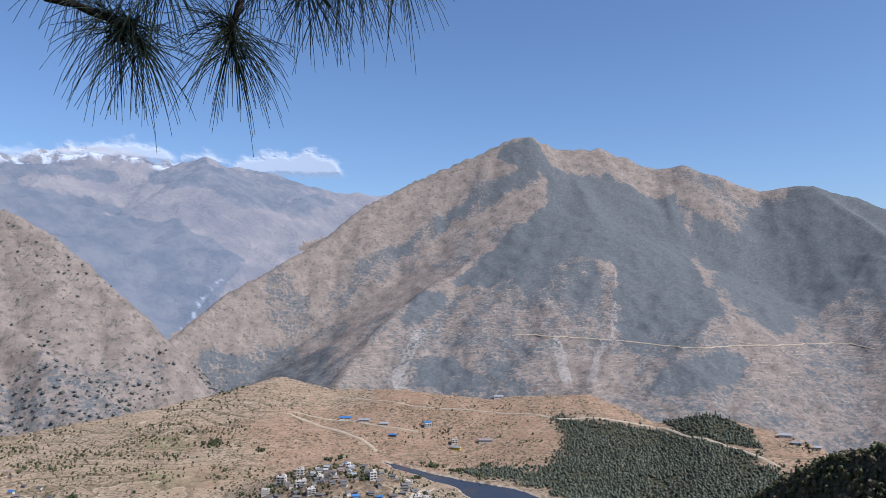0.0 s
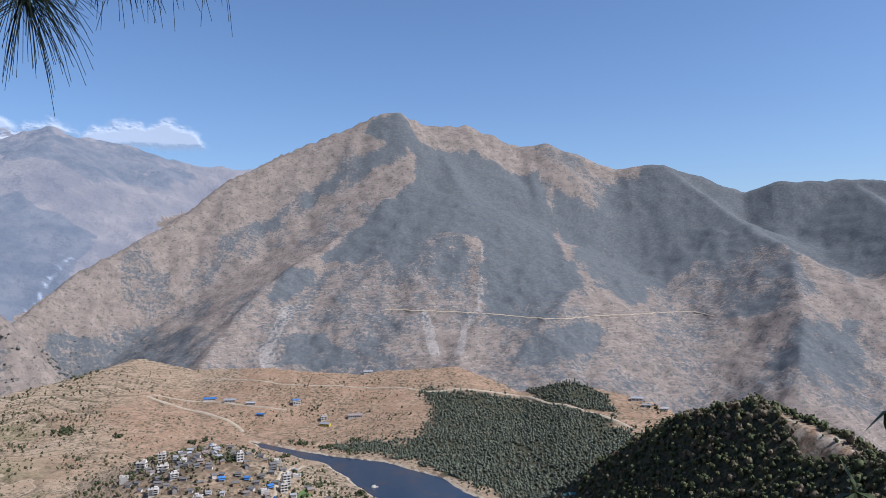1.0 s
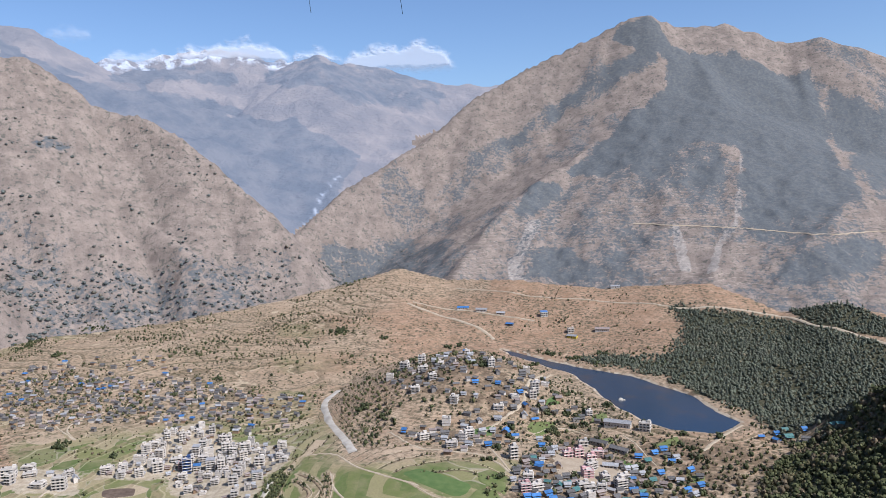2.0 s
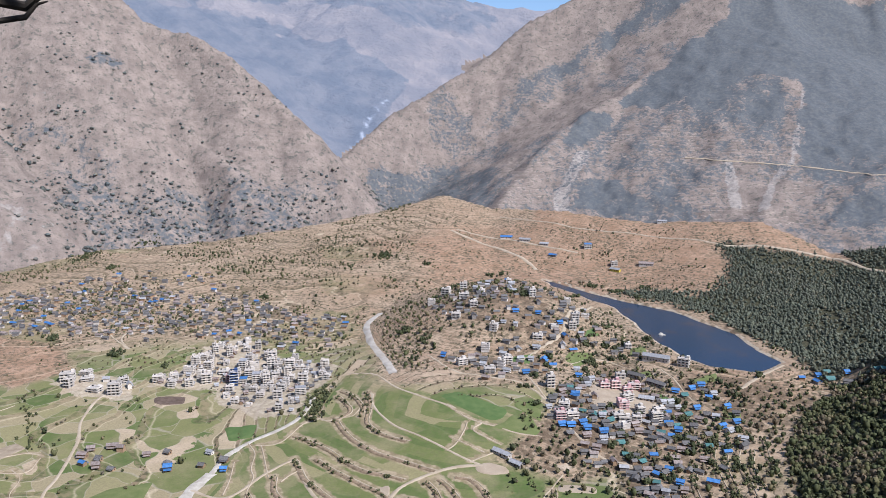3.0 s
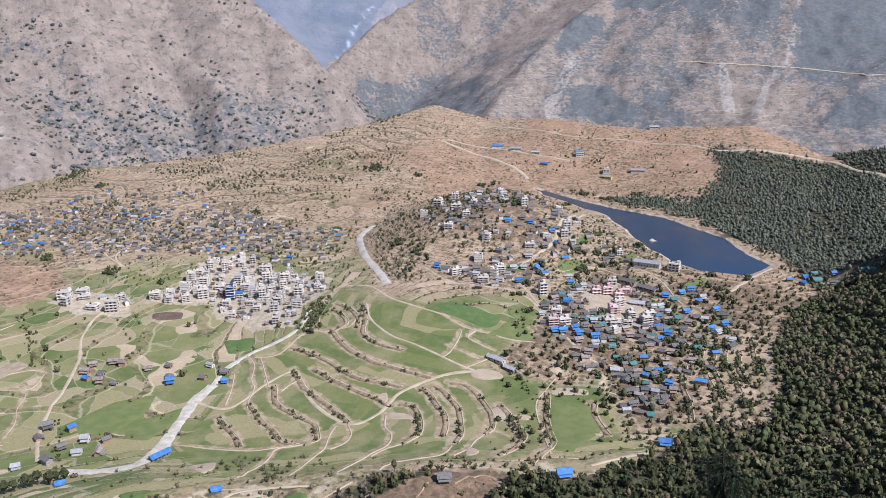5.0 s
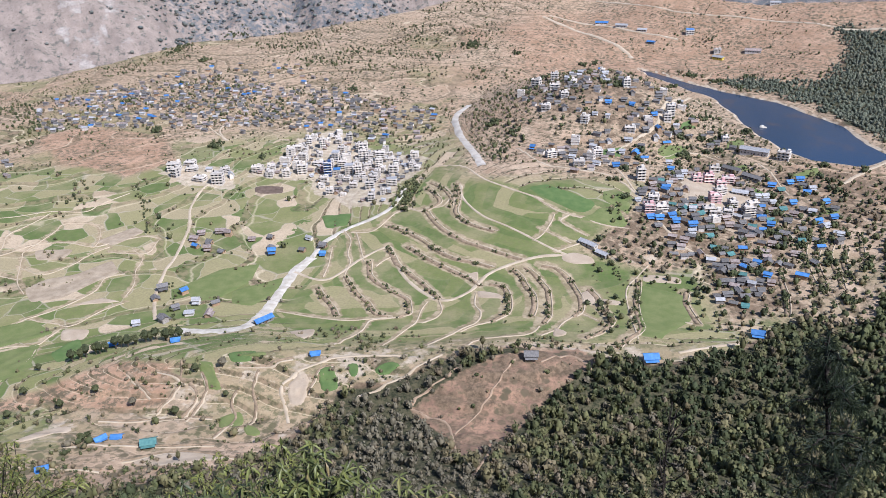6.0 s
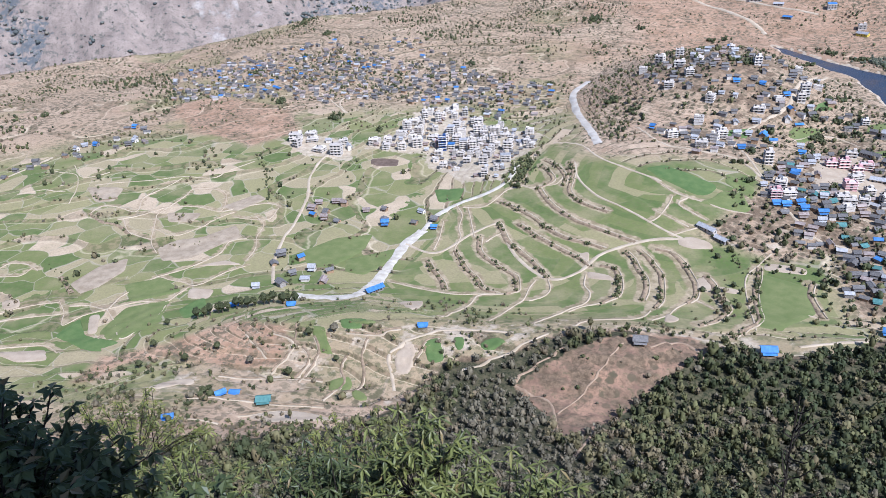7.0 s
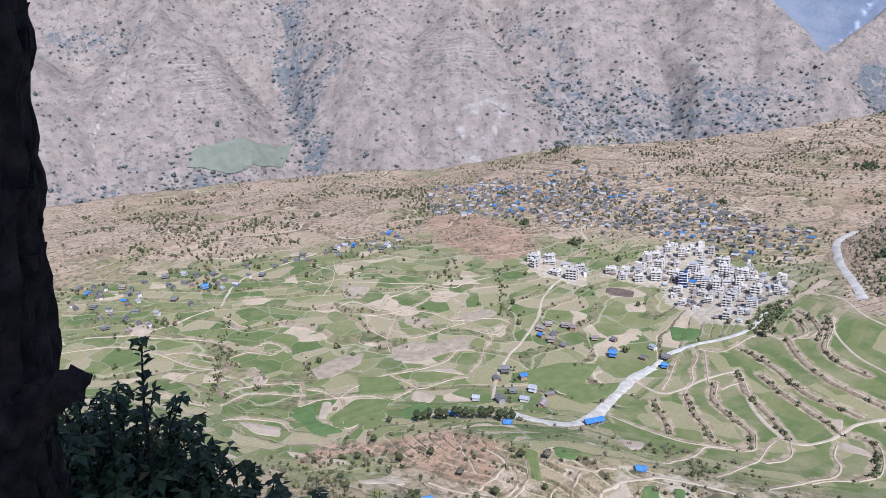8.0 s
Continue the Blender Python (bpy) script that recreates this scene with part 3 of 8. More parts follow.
BAZAAR_CORE = [(-41, 624), (-26, 690), (6, 736), (43, 717), (65, 664), (67, 612), (34, 591), (-15, 579), (-38, 591)]
BAZAAR_ROWS = [(-14, 571), (25, 603), (65, 603), (65, 542), (56, 482), (27, 476), (20, 532), (-8, 541)]
BAZAAR_EAST = [(69, 653), (123, 665), (115, 581), (85, 520), (66, 533)]
EAST_BANKS = [[(94, 604), (87, 574), (87, 542), (89, 520)], [(110, 598), (104, 569), (106, 536), (106, 512)], [(131, 613), (127, 574), (129, 554)], [(73, 555), (68, 522), (70, 495), (69, 471)], [(118, 589), (112, 555), (114, 527)], [(101, 596), (94, 559), (95, 528), (94, 505)]]
SHOULDER_AREA = [(-278, 540), (-266, 470), (-262, 395), (-225, 365), (-165, 352), (-60, 392), (25, 440), (8, 490), (-22, 520), (-40, 572), (-70, 592), (-150, 622), (-237, 668), (-236, 590)]
YARD = [(-6, 722), (26, 742), (51, 676), (53, 652), (25, 630), (-1, 631), (-9, 669)]
BIG_GREEN = [(-137, 619), (-122, 630), (-94, 614), (-72, 603), (-70, 595), (-74, 582), (-83, 578), (-104, 591), (-124, 603)]
MID_GREEN = [(-69, 595), (-53, 599), (-41, 573), (-45, 565), (-63, 567), (-84, 569), (-73, 581)]
SHED_YARD = [(-87, 515), (-78, 522), (-62, 519), (-57, 511), (-73, 506), (-84, 508)]
FOOT_SCRUB = [(-356, 215), (-310, 216), (-267, 207), (-232, 231), (-204, 232), (-188, 248), (-169, 261), (-167, 283), (-144, 219), (-163, 194), (-200, 195), (-232, 166), (-295, 170)]
SPUR_WOOD = [(606, 2605), (776, 2716), (940, 2783), (1009, 2772), (917, 2560), (786, 2413), (702, 2342), (578, 2484), (538, 2418)]
EAST_FOOT_WOOD = [(1336, 2942), (1802, 3114), (1137, 1984), (1094, 2150), (1031, 2284)]
WHITE_ROAD_WOOD = [(-253, 868), (-202, 826), (-173, 762), (-164, 678), (-189, 686), (-222, 751)]

# ---- materials ----
class Nodes:
    """A small hand for node trees."""
    def __init__(self, name, rough=0.9):
        self.m = bpy.data.materials.new(name)
        self.m.use_nodes = True
        self.t = self.m.node_tree
        self.b = self.t.nodes["Principled BSDF"]
        self.b.inputs["Roughness"].default_value = rough
        self.b.inputs["Specular IOR Level"].default_value = 0.2

    def put(self, socket, v):
        if hasattr(v, "is_linked"):
            self.t.links.new(v, socket)
        else:
            socket.default_value = (*v, 1.0) if isinstance(v, tuple) and len(v) == 3 and socket.type == "RGBA" else v

    def node(self, kind, **kw):
        n = self.t.nodes.new(kind)
        for k, v in kw.items():
            self.put(n.inputs[k.replace("_", " ")], v)
        return n

    def math(self, op, a, b=0.0, c=0.0):
        n = self.t.nodes.new("ShaderNodeMath")
        n.operation = op
        for s, v in zip(n.inputs, (a, b, c)):
            self.put(s, v)
        return n.outputs[0]

    def mix(self, f, a, b):
        n = self.t.nodes.new("ShaderNodeMix")
        n.data_type = "RGBA"
        self.put(n.inputs["Factor"], f)
        self.put(n.inputs[6], a)
        self.put(n.inputs[7], b)
        return n.outputs[2]

    def ramp(self, f, *stops, mode="LINEAR"):
        n = self.t.nodes.new("ShaderNodeValToRGB")
        n.color_ramp.interpolation = mode
        e = n.color_ramp.elements
        while len(e) < len(stops):
            e.new(0.5)
        for el, (p, c) in zip(e, stops):
            el.position, el.color = p, ((*c, 1.0) if isinstance(c, tuple) else (c, c, c, 1.0))
        self.put(n.inputs[0], f)
        return n.outputs[0]

    def where(self):
        return self.t.nodes.new("ShaderNodeNewGeometry").outputs["Position"]

    def noise(self, size, detail=4.0, vec=None, rough=0.55):
        n = self.t.nodes.new("ShaderNodeTexNoise")
        self.put(n.inputs["Vector"], vec if vec is not None else self.where())
        n.inputs["Scale"].default_value, n.inputs["Detail"].default_value, n.inputs["Roughness"].default_value = 1 / size, detail, rough
        return n.outputs["Fac"]

    def attr(self, name):
        n = self.t.nodes.new("ShaderNodeAttribute")
        n.attribute_name = name
        return n

    def bump(self, height, strength=0.5, dist=0.1):
        n = self.t.nodes.new("ShaderNodeBump")
        n.inputs["Strength"].default_value, n.inputs["Distance"].default_value = strength, dist
        self.put(n.inputs["Height"], height)
        self.t.links.new(n.outputs[0], self.b.inputs["Normal"])

    def colour(self, c):
        self.put(self.b.inputs["Base Color"], c)
        return self.m


def speckled(name, dark, light, size, rough=0.85, random_by_object=0.0, relief=0.0):
    """A plain material of two near colours in blotches and grain."""
    n = Nodes(name, rough)
    c = n.mix(n.ramp(n.noise(size), (0.35, 0.0), (0.65, 1.0)), dark, light)
    c = n.mix(n.math("MULTIPLY", n.noise(size * 0.12), 0.5), c, tuple(v * 0.6 for v in dark))
    if random_by_object:
        o = n.t.nodes.new("ShaderNodeObjectInfo").outputs["Random"]
        h = n.node("ShaderNodeHueSaturation", Color=c)
        n.put(h.inputs["Value"], n.math("MULTIPLY_ADD", o, random_by_object, 1 - random_by_object / 2))
        c = h.outputs[0]
    if relief:
        n.bump(n.noise(size * 0.3), 0.6, relief)
    return n.colour(c)


def ground_material():
    n = Nodes("hill_ground", 0.95)
    zone, zone2 = n.attr("zone"), n.attr("zone2")
    s, s2 = n.t.nodes.new("ShaderNodeSeparateColor"), n.t.nodes.new("ShaderNodeSeparateColor")
    n.put(s.inputs[0], zone.outputs["Color"])
    n.put(s2.inputs[0], zone2.outputs["Color"])
    green, forest, orange = s.outputs
    mount, pale, scree = s2.outputs
    level = n.attr("level").outputs["Fac"]
    part, row = n.math("FRACT", level), n.math("FLOOR", level)
    big, mid, fine, grit = n.noise(160), n.noise(22, 7.0, rough=0.68), n.noise(6), n.noise(1.6)
    # dry hill grass and red earth
    dry = n.mix(n.ramp(mid, (0.35, 0.0), (0.62, 1.0)), (0.285, 0.196, 0.122), (0.45, 0.334, 0.22))
    dry = n.mix(n.ramp(big, (0.4, 0.0), (0.6, 1.0)), dry, (0.345, 0.247, 0.155))
    red = n.mix(n.ramp(mid, (0.35, 0.0), (0.65, 1.0)), (0.26, 0.156, 0.09), (0.395, 0.255, 0.16))
    base = n.mix(orange, dry, red)
    dots = n.ramp(n.noise(5.0, 5.0, rough=0.72), (0.5, 0.0), (0.57, 0.85))
    base = n.mix(n.math("MULTIPLY", dots, n.ramp(n.noise(75, 3.0), (0.36, 0.35), (0.54, 1.0))), base, (0.1, 0.085, 0.05))
    base = n.mix(n.ramp(n.noise(3.0, 5.0, rough=0.7), (0.55, 0.0), (0.68, 0.4)), base, (0.45, 0.36, 0.26))
    bald = n.attr("bald").outputs["Fac"]
    turf = n.mix(n.ramp(n.noise(20, 6.0, rough=0.68), (0.4, 0.0), (0.6, 1.0)), (0.17, 0.105, 0.07), (0.33, 0.2, 0.125))
    turf = n.mix(n.ramp(n.noise(1.8, 5.0, rough=0.75), (0.5, 0.0), (0.62, 0.75)), turf, (0.12, 0.085, 0.055))
    turf = n.mix(n.ramp(n.noise(5.0, 5.0, rough=0.7), (0.56, 0.0), (0.64, 0.8)), turf, (0.09, 0.088, 0.045))
    base = n.mix(bald, base, turf)
    tuft = n.t.nodes.new("ShaderNodeTexVoronoi")
    tuft.inputs["Scale"].default_value = 1 / 6.5
    n.put(tuft.inputs["Vector"], n.where())
    seen = n.math("MULTIPLY", n.ramp(n.math("ADD", tuft.outputs["Distance"], n.math("MULTIPLY", grit, 0.25)), (0.44, 1.0), (0.56, 0.0)), n.ramp(n.noise(55, 4.0, rough=0.65), (0.44, 0.0), (0.56, 0.9)))
    base = n.mix(seen, base, n.mix(n.noise(30), (0.06, 0.058, 0.03), (0.115, 0.088, 0.055)))
    # fields: each strip of a terrace is cut into plots by a stretched cell pattern
    v = n.t.nodes.new("ShaderNodeTexVoronoi")
    v.inputs["Scale"].default_value = 1 / 26
    warp = n.node("ShaderNodeCombineXYZ", Z=n.math("MULTIPLY", row, 71.3))
    add = n.t.nodes.new("ShaderNodeVectorMath")
    wob = n.t.nodes.new("ShaderNodeTexNoise")
    n.put(wob.inputs["Vector"], n.where())
    wob.inputs["Scale"].default_value, wob.inputs["Detail"].default_value = 1 / 45, 2.0
    sway = n.t.nodes.new("ShaderNodeVectorMath")
    sway.operation = "MULTIPLY_ADD"
    n.put(sway.inputs[0], wob.outputs["Color"])
    sway.inputs[1].default_value = (30, 30, 0)
    n.put(sway.inputs[2], n.where())
    east = n.math("GREATER_THAN", n.math("ADD", n.node("ShaderNodeSeparateXYZ", Vector=n.where()).outputs[0], n.math("MULTIPLY", mid, 60.0)), -290.0)
    swell = n.t.nodes.new("ShaderNodeVectorMath")
    swell.operation = "SCALE"
    n.put(swell.inputs[0], sway.outputs[0])
    n.put(swell.inputs["Scale"], n.math("MULTIPLY_ADD", east, -0.56, 1.0))
    n.put(add.inputs[0], swell.outputs[0])
    n.put(add.inputs[1], warp.outputs[0])
    n.put(v.inputs["Vector"], add.outputs[0])
    pick = n.t.nodes.new("ShaderNodeSeparateColor")
    n.put(pick.inputs[0], v.outputs["Color"])
    tilled = n.attr("tilled").outputs["Fac"]
    share = n.math("MULTIPLY_ADD", tilled, -0.42, n.math("MULTIPLY_ADD", east, -0.02, 0.86))
    crop = n.ramp(n.math("MULTIPLY", pick.outputs[0], share), (0.0, (0.094, 0.128, 0.034)), (0.15, (0.13, 0.15, 0.046)), (0.3, (0.25, 0.222, 0.104)), (0.4, (0.082, 0.118, 0.03)),
                  (0.54, (0.172, 0.175, 0.064)), (0.68, (0.3, 0.246, 0.138)), (0.8, (0.44, 0.34, 0.225)), (0.9, (0.35, 0.255, 0.17)), mode="CONSTANT")
    crop = n.mix(n.math("MULTIPLY", n.ramp(n.noise(34, 4.0, rough=0.6), (0.45, 0.0), (0.64, 1.0)), n.math("MULTIPLY_ADD", tilled, 0.1, 0.4)), crop, (0.3, 0.245, 0.135))
    crop = n.mix(n.math("MULTIPLY", n.ramp(fine, (0.4, 0.0), (0.7, 1.0)), 0.2), crop, (0.24, 0.205, 0.1))
    crop = n.mix(n.ramp(n.noise(2.2, 4.0, rough=0.7), (0.56, 0.0), (0.72, 0.35)), crop, (0.1, 0.095, 0.04))
    rim = n.ramp(n.math("ADD", n.attr("verge").outputs["Fac"], n.math("MULTIPLY", n.math("SUBTRACT", n.noise(9, 5.0, rough=0.65), 0.5), 1.5)), (0.4, 0.0), (0.75, 0.8))
    crop = n.mix(rim, crop, n.mix(n.ramp(fine, (0.4, 0.0), (0.6, 1.0)), (0.24, 0.18, 0.105), (0.4, 0.31, 0.2)))
    edge = n.t.nodes.new("ShaderNodeTexVoronoi")
    edge.feature = "DISTANCE_TO_EDGE"
    edge.inputs["Scale"].default_value = 1 / 26
    n.put(edge.inputs["Vector"], add.outputs[0])
    bund = n.math("MULTIPLY", n.ramp(edge.outputs["Distance"], (0.008, 1.0), (0.02, 0.0)), n.math("MULTIPLY_ADD", tilled, -0.9, 1.0))
    crop = n.mix(n.math("MULTIPLY", bund, 0.6), crop, (0.34, 0.295, 0.205))
    f = n.math("MULTIPLY", green, n.ramp(n.math("ADD", big, n.math("MULTIPLY", green, 0.4)), (0.5, 0.0), (0.6, 1.0)))
    base = n.mix(f, base, crop)
    # terrace banks, scrubby or bare
    bank = n.ramp(part, (0.77, 0.0), (0.82, 1.0), (0.95, 1.0), (0.99, 0.0))
    lip = n.ramp(part, (0.71, 0.0), (0.74, 1.0), (0.775, 0.0))
    scrub = n.mix(n.ramp(fine, (0.42, 0.0), (0.56, 1.0)), (0.058, 0.053, 0.025), (0.22, 0.157, 0.095))
    farm = n.math("MULTIPLY", n.attr("farm").outputs["Fac"], n.math("SUBTRACT", 1.0, n.math("MAXIMUM", mount, forest)))
    base = n.mix(n.math("MULTIPLY", n.math("MULTIPLY", bank, farm), 0.85), base, scrub)
    base = n.mix(n.math("MULTIPLY", n.math("MULTIPLY", lip, farm), 0.85), base, (0.54, 0.44, 0.29))
    # trampled, dusty ground of the towns
    dust = n.mix(n.ramp(fine, (0.35, 0.0), (0.65, 1.0)), (0.34, 0.27, 0.185), (0.5, 0.415, 0.305))
    base = n.mix(n.ramp(n.math("ADD", pale, n.math("MULTIPLY", n.math("SUBTRACT", n.noise(16, 6.0, rough=0.7), 0.5), 1.7)), (0.42, 0.0), (0.56, 0.85)), base, dust)
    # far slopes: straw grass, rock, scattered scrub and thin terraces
    # distance haze is put into these colours: greyed, with little contrast
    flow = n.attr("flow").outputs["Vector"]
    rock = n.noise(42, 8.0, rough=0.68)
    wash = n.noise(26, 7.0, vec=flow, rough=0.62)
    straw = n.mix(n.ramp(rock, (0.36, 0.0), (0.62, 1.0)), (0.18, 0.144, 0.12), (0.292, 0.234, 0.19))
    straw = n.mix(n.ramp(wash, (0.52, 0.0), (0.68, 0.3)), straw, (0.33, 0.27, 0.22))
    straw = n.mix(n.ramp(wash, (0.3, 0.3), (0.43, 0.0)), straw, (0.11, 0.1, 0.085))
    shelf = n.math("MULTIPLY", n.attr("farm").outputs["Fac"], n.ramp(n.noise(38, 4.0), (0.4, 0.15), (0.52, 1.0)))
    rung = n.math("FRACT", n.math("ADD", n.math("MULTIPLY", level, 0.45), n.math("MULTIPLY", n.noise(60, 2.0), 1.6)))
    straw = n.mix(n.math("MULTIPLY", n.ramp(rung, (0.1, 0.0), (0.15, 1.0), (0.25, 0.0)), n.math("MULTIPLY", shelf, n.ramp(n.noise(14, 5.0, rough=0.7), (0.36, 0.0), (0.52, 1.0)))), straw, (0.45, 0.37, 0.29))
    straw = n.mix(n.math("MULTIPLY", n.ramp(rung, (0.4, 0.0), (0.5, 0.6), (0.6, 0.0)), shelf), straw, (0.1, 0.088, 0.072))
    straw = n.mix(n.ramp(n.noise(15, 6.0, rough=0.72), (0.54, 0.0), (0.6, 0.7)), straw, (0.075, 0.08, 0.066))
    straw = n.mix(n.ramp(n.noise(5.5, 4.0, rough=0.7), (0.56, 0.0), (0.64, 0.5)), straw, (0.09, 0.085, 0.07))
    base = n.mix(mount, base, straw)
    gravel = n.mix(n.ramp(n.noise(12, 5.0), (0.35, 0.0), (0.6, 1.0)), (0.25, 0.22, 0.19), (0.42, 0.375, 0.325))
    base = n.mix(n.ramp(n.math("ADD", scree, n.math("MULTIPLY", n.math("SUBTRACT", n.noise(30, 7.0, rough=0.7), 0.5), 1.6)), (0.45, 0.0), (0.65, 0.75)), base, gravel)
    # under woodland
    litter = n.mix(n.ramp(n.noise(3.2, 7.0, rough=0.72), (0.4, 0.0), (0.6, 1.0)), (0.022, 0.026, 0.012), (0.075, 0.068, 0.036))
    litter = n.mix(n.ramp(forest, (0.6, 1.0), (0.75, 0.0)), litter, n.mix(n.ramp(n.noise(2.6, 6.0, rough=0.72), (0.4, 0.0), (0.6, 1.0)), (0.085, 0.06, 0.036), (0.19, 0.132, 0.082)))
    # far woods lifted to blue-grey, haze put into their colour
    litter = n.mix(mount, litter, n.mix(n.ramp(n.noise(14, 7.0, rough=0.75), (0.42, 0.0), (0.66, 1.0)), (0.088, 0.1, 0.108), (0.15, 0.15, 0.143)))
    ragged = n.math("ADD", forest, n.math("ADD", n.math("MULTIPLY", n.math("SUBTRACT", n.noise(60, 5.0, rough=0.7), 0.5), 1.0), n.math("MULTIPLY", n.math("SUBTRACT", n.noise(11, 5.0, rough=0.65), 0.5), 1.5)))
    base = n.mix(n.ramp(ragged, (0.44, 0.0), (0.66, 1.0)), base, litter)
    base = n.mix(n.math("MULTIPLY", n.ramp(grit, (0.4, 0.0), (0.75, 1.0)), 0.35), base, (0.11, 0.085, 0.055))
    n.bump(n.math("ADD", n.math("MULTIPLY", grit, 0.3), n.math("ADD", n.math("MULTIPLY", rock, n.math("MULTIPLY_ADD", mount, 2.6, 0.4)), n.math("MULTIPLY", n.noise(13, 8.0, rough=0.72), n.math("MULTIPLY", mount, 4.5)))), 0.6, 1.0)
    return n.colour(base)


def lake_material():
    n = Nodes("lake_water", 0.12)
    n.b.inputs["Specular IOR Level"].default_value = 0.14
    n.bump(n.noise(1.8, 3.0), 0.05, 0.2)
    weed = n.ramp(n.noise(46, 3.0), (0.52, 0.0), (0.64, 1.0))
    return n.colour(n.mix(n.math("MULTIPLY", weed, 0.7), (0.019, 0.036, 0.065), (0.06, 0.05, 0.05)))


def distance_material():
    """The farthest ranges: a backdrop; the air in between is put in as a bluish glow."""
    n = Nodes("far_ranges", 1.0)
    s, s2 = n.t.nodes.new("ShaderNodeSeparateColor"), n.t.nodes.new("ShaderNodeSeparateColor")
    n.put(s.inputs[0], n.attr("zone").outputs["Color"])
    n.put(s2.inputs[0], n.attr("zone2").outputs["Color"])
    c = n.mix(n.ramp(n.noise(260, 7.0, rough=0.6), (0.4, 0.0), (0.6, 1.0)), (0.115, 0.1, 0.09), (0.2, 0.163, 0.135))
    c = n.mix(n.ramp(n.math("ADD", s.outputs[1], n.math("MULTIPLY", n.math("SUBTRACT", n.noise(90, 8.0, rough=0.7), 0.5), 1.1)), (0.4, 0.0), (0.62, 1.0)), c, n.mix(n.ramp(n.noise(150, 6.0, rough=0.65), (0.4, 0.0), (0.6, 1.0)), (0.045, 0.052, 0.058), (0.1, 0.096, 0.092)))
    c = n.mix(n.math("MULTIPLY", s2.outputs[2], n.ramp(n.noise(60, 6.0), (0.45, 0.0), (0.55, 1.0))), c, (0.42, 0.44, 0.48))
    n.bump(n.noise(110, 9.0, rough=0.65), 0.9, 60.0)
    # emission stands in for haze; the slopes themselves give off no light
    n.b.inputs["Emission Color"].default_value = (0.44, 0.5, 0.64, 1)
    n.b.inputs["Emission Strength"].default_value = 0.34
    return n.colour(c)


GROUND = ground_material()
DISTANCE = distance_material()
WATER = lake_material()
TRACK = speckled("dusty_track", (0.37, 0.293, 0.195), (0.49, 0.4, 0.285), 9.0)
TAR = speckled("worn_road", (0.38, 0.335, 0.27), (0.5, 0.45, 0.375), 7.0)
EARTH = speckled("trodden_earth", (0.26, 0.18, 0.115), (0.36, 0.26, 0.17), 4.0)
BANK = speckled("scrubby_bank", (0.17, 0.127, 0.078), (0.35, 0.255, 0.165), 3.0, 0.95, 0.0, 0.4)
GRAVEL = speckled("river_gravel", (0.4, 0.35, 0.275), (0.6, 0.545, 0.45), 5.0)


# ---- mesh helpers ----
def mesh_of(name, verts, faces, mat, smooth=False):
    me = bpy.data.meshes.new(name)
    me.from_pydata(verts, [], faces)
    if mat is not None:
        me.materials.append(mat)
    if smooth:
        me.polygons.foreach_set("use_smooth", [True] * len(me.polygons))
    me.update()
    return me


def part(name, bm, material, parent, label=""):
    me = bpy.data.meshes.new(name)
    bm.to_mesh(me)
    bm.free()
    me.materials.append(material)
    ob = new(name, me)
    ob.parent = parent
    return tagged(ob, label) if label else ob


def ground_z(x, y):
    return float(land(np.array([float(x)]), np.array([float(y)]))[0][0])


# ---- the ground: one sheet, finer where it lies nearer ----
bearings = np.concatenate([np.arange(-180, -84, 4.0), np.arange(-84, 46, 0.26), np.arange(46, 180.1, 4.0)])
radii = np.concatenate([[0.0, 1.0, 2.0, 3.5, 5.5, 8, 11, 15, 20, 26, 33, 41, 50, 60, 72, 86, 100, 115, 130, 145, 160, 175, 190, 205, 220, 232, 244, 256, 266, 276, 286],
                        np.exp(np.arange(math.log(292), math.log(1560), 0.0068)), np.exp(np.arange(math.log(1565), math.log(4980), 0.0058))])
BB, RR = np.meshgrid(np.radians(bearings), radii)
GX, GY = RR * np.sin(BB), RR * np.cos(BB)
GZ, LEVEL, MOUNT, OUT, WILD, FARMED, SHORE, GULLY, DELL, REMOTE = [v.reshape(GX.shape) for v in land(GX.ravel(), GY.ravel())]


def sheet_z(x, y):
    """The height of the ground sheet itself at places x, y (arrays)."""
    x, y = np.atleast_1d(np.asarray(x, float)), np.atleast_1d(np.asarray(y, float))
    b, r = np.degrees(np.arctan2(x, y)), np.hypot(x, y)
    i = np.clip(np.searchsorted(bearings, b) - 1, 0, len(bearings) - 2)
    j = np.clip(np.searchsorted(radii, r) - 1, 0, len(radii) - 2)
    u = (b - bearings[i]) / (bearings[i + 1] - bearings[i])
    v = (r - radii[j]) / (radii[j + 1] - radii[j])
    return (GZ[j, i] * (1 - u) + GZ[j, i + 1] * u) * (1 - v) + (GZ[j + 1, i] * (1 - u) + GZ[j + 1, i + 1] * u) * v


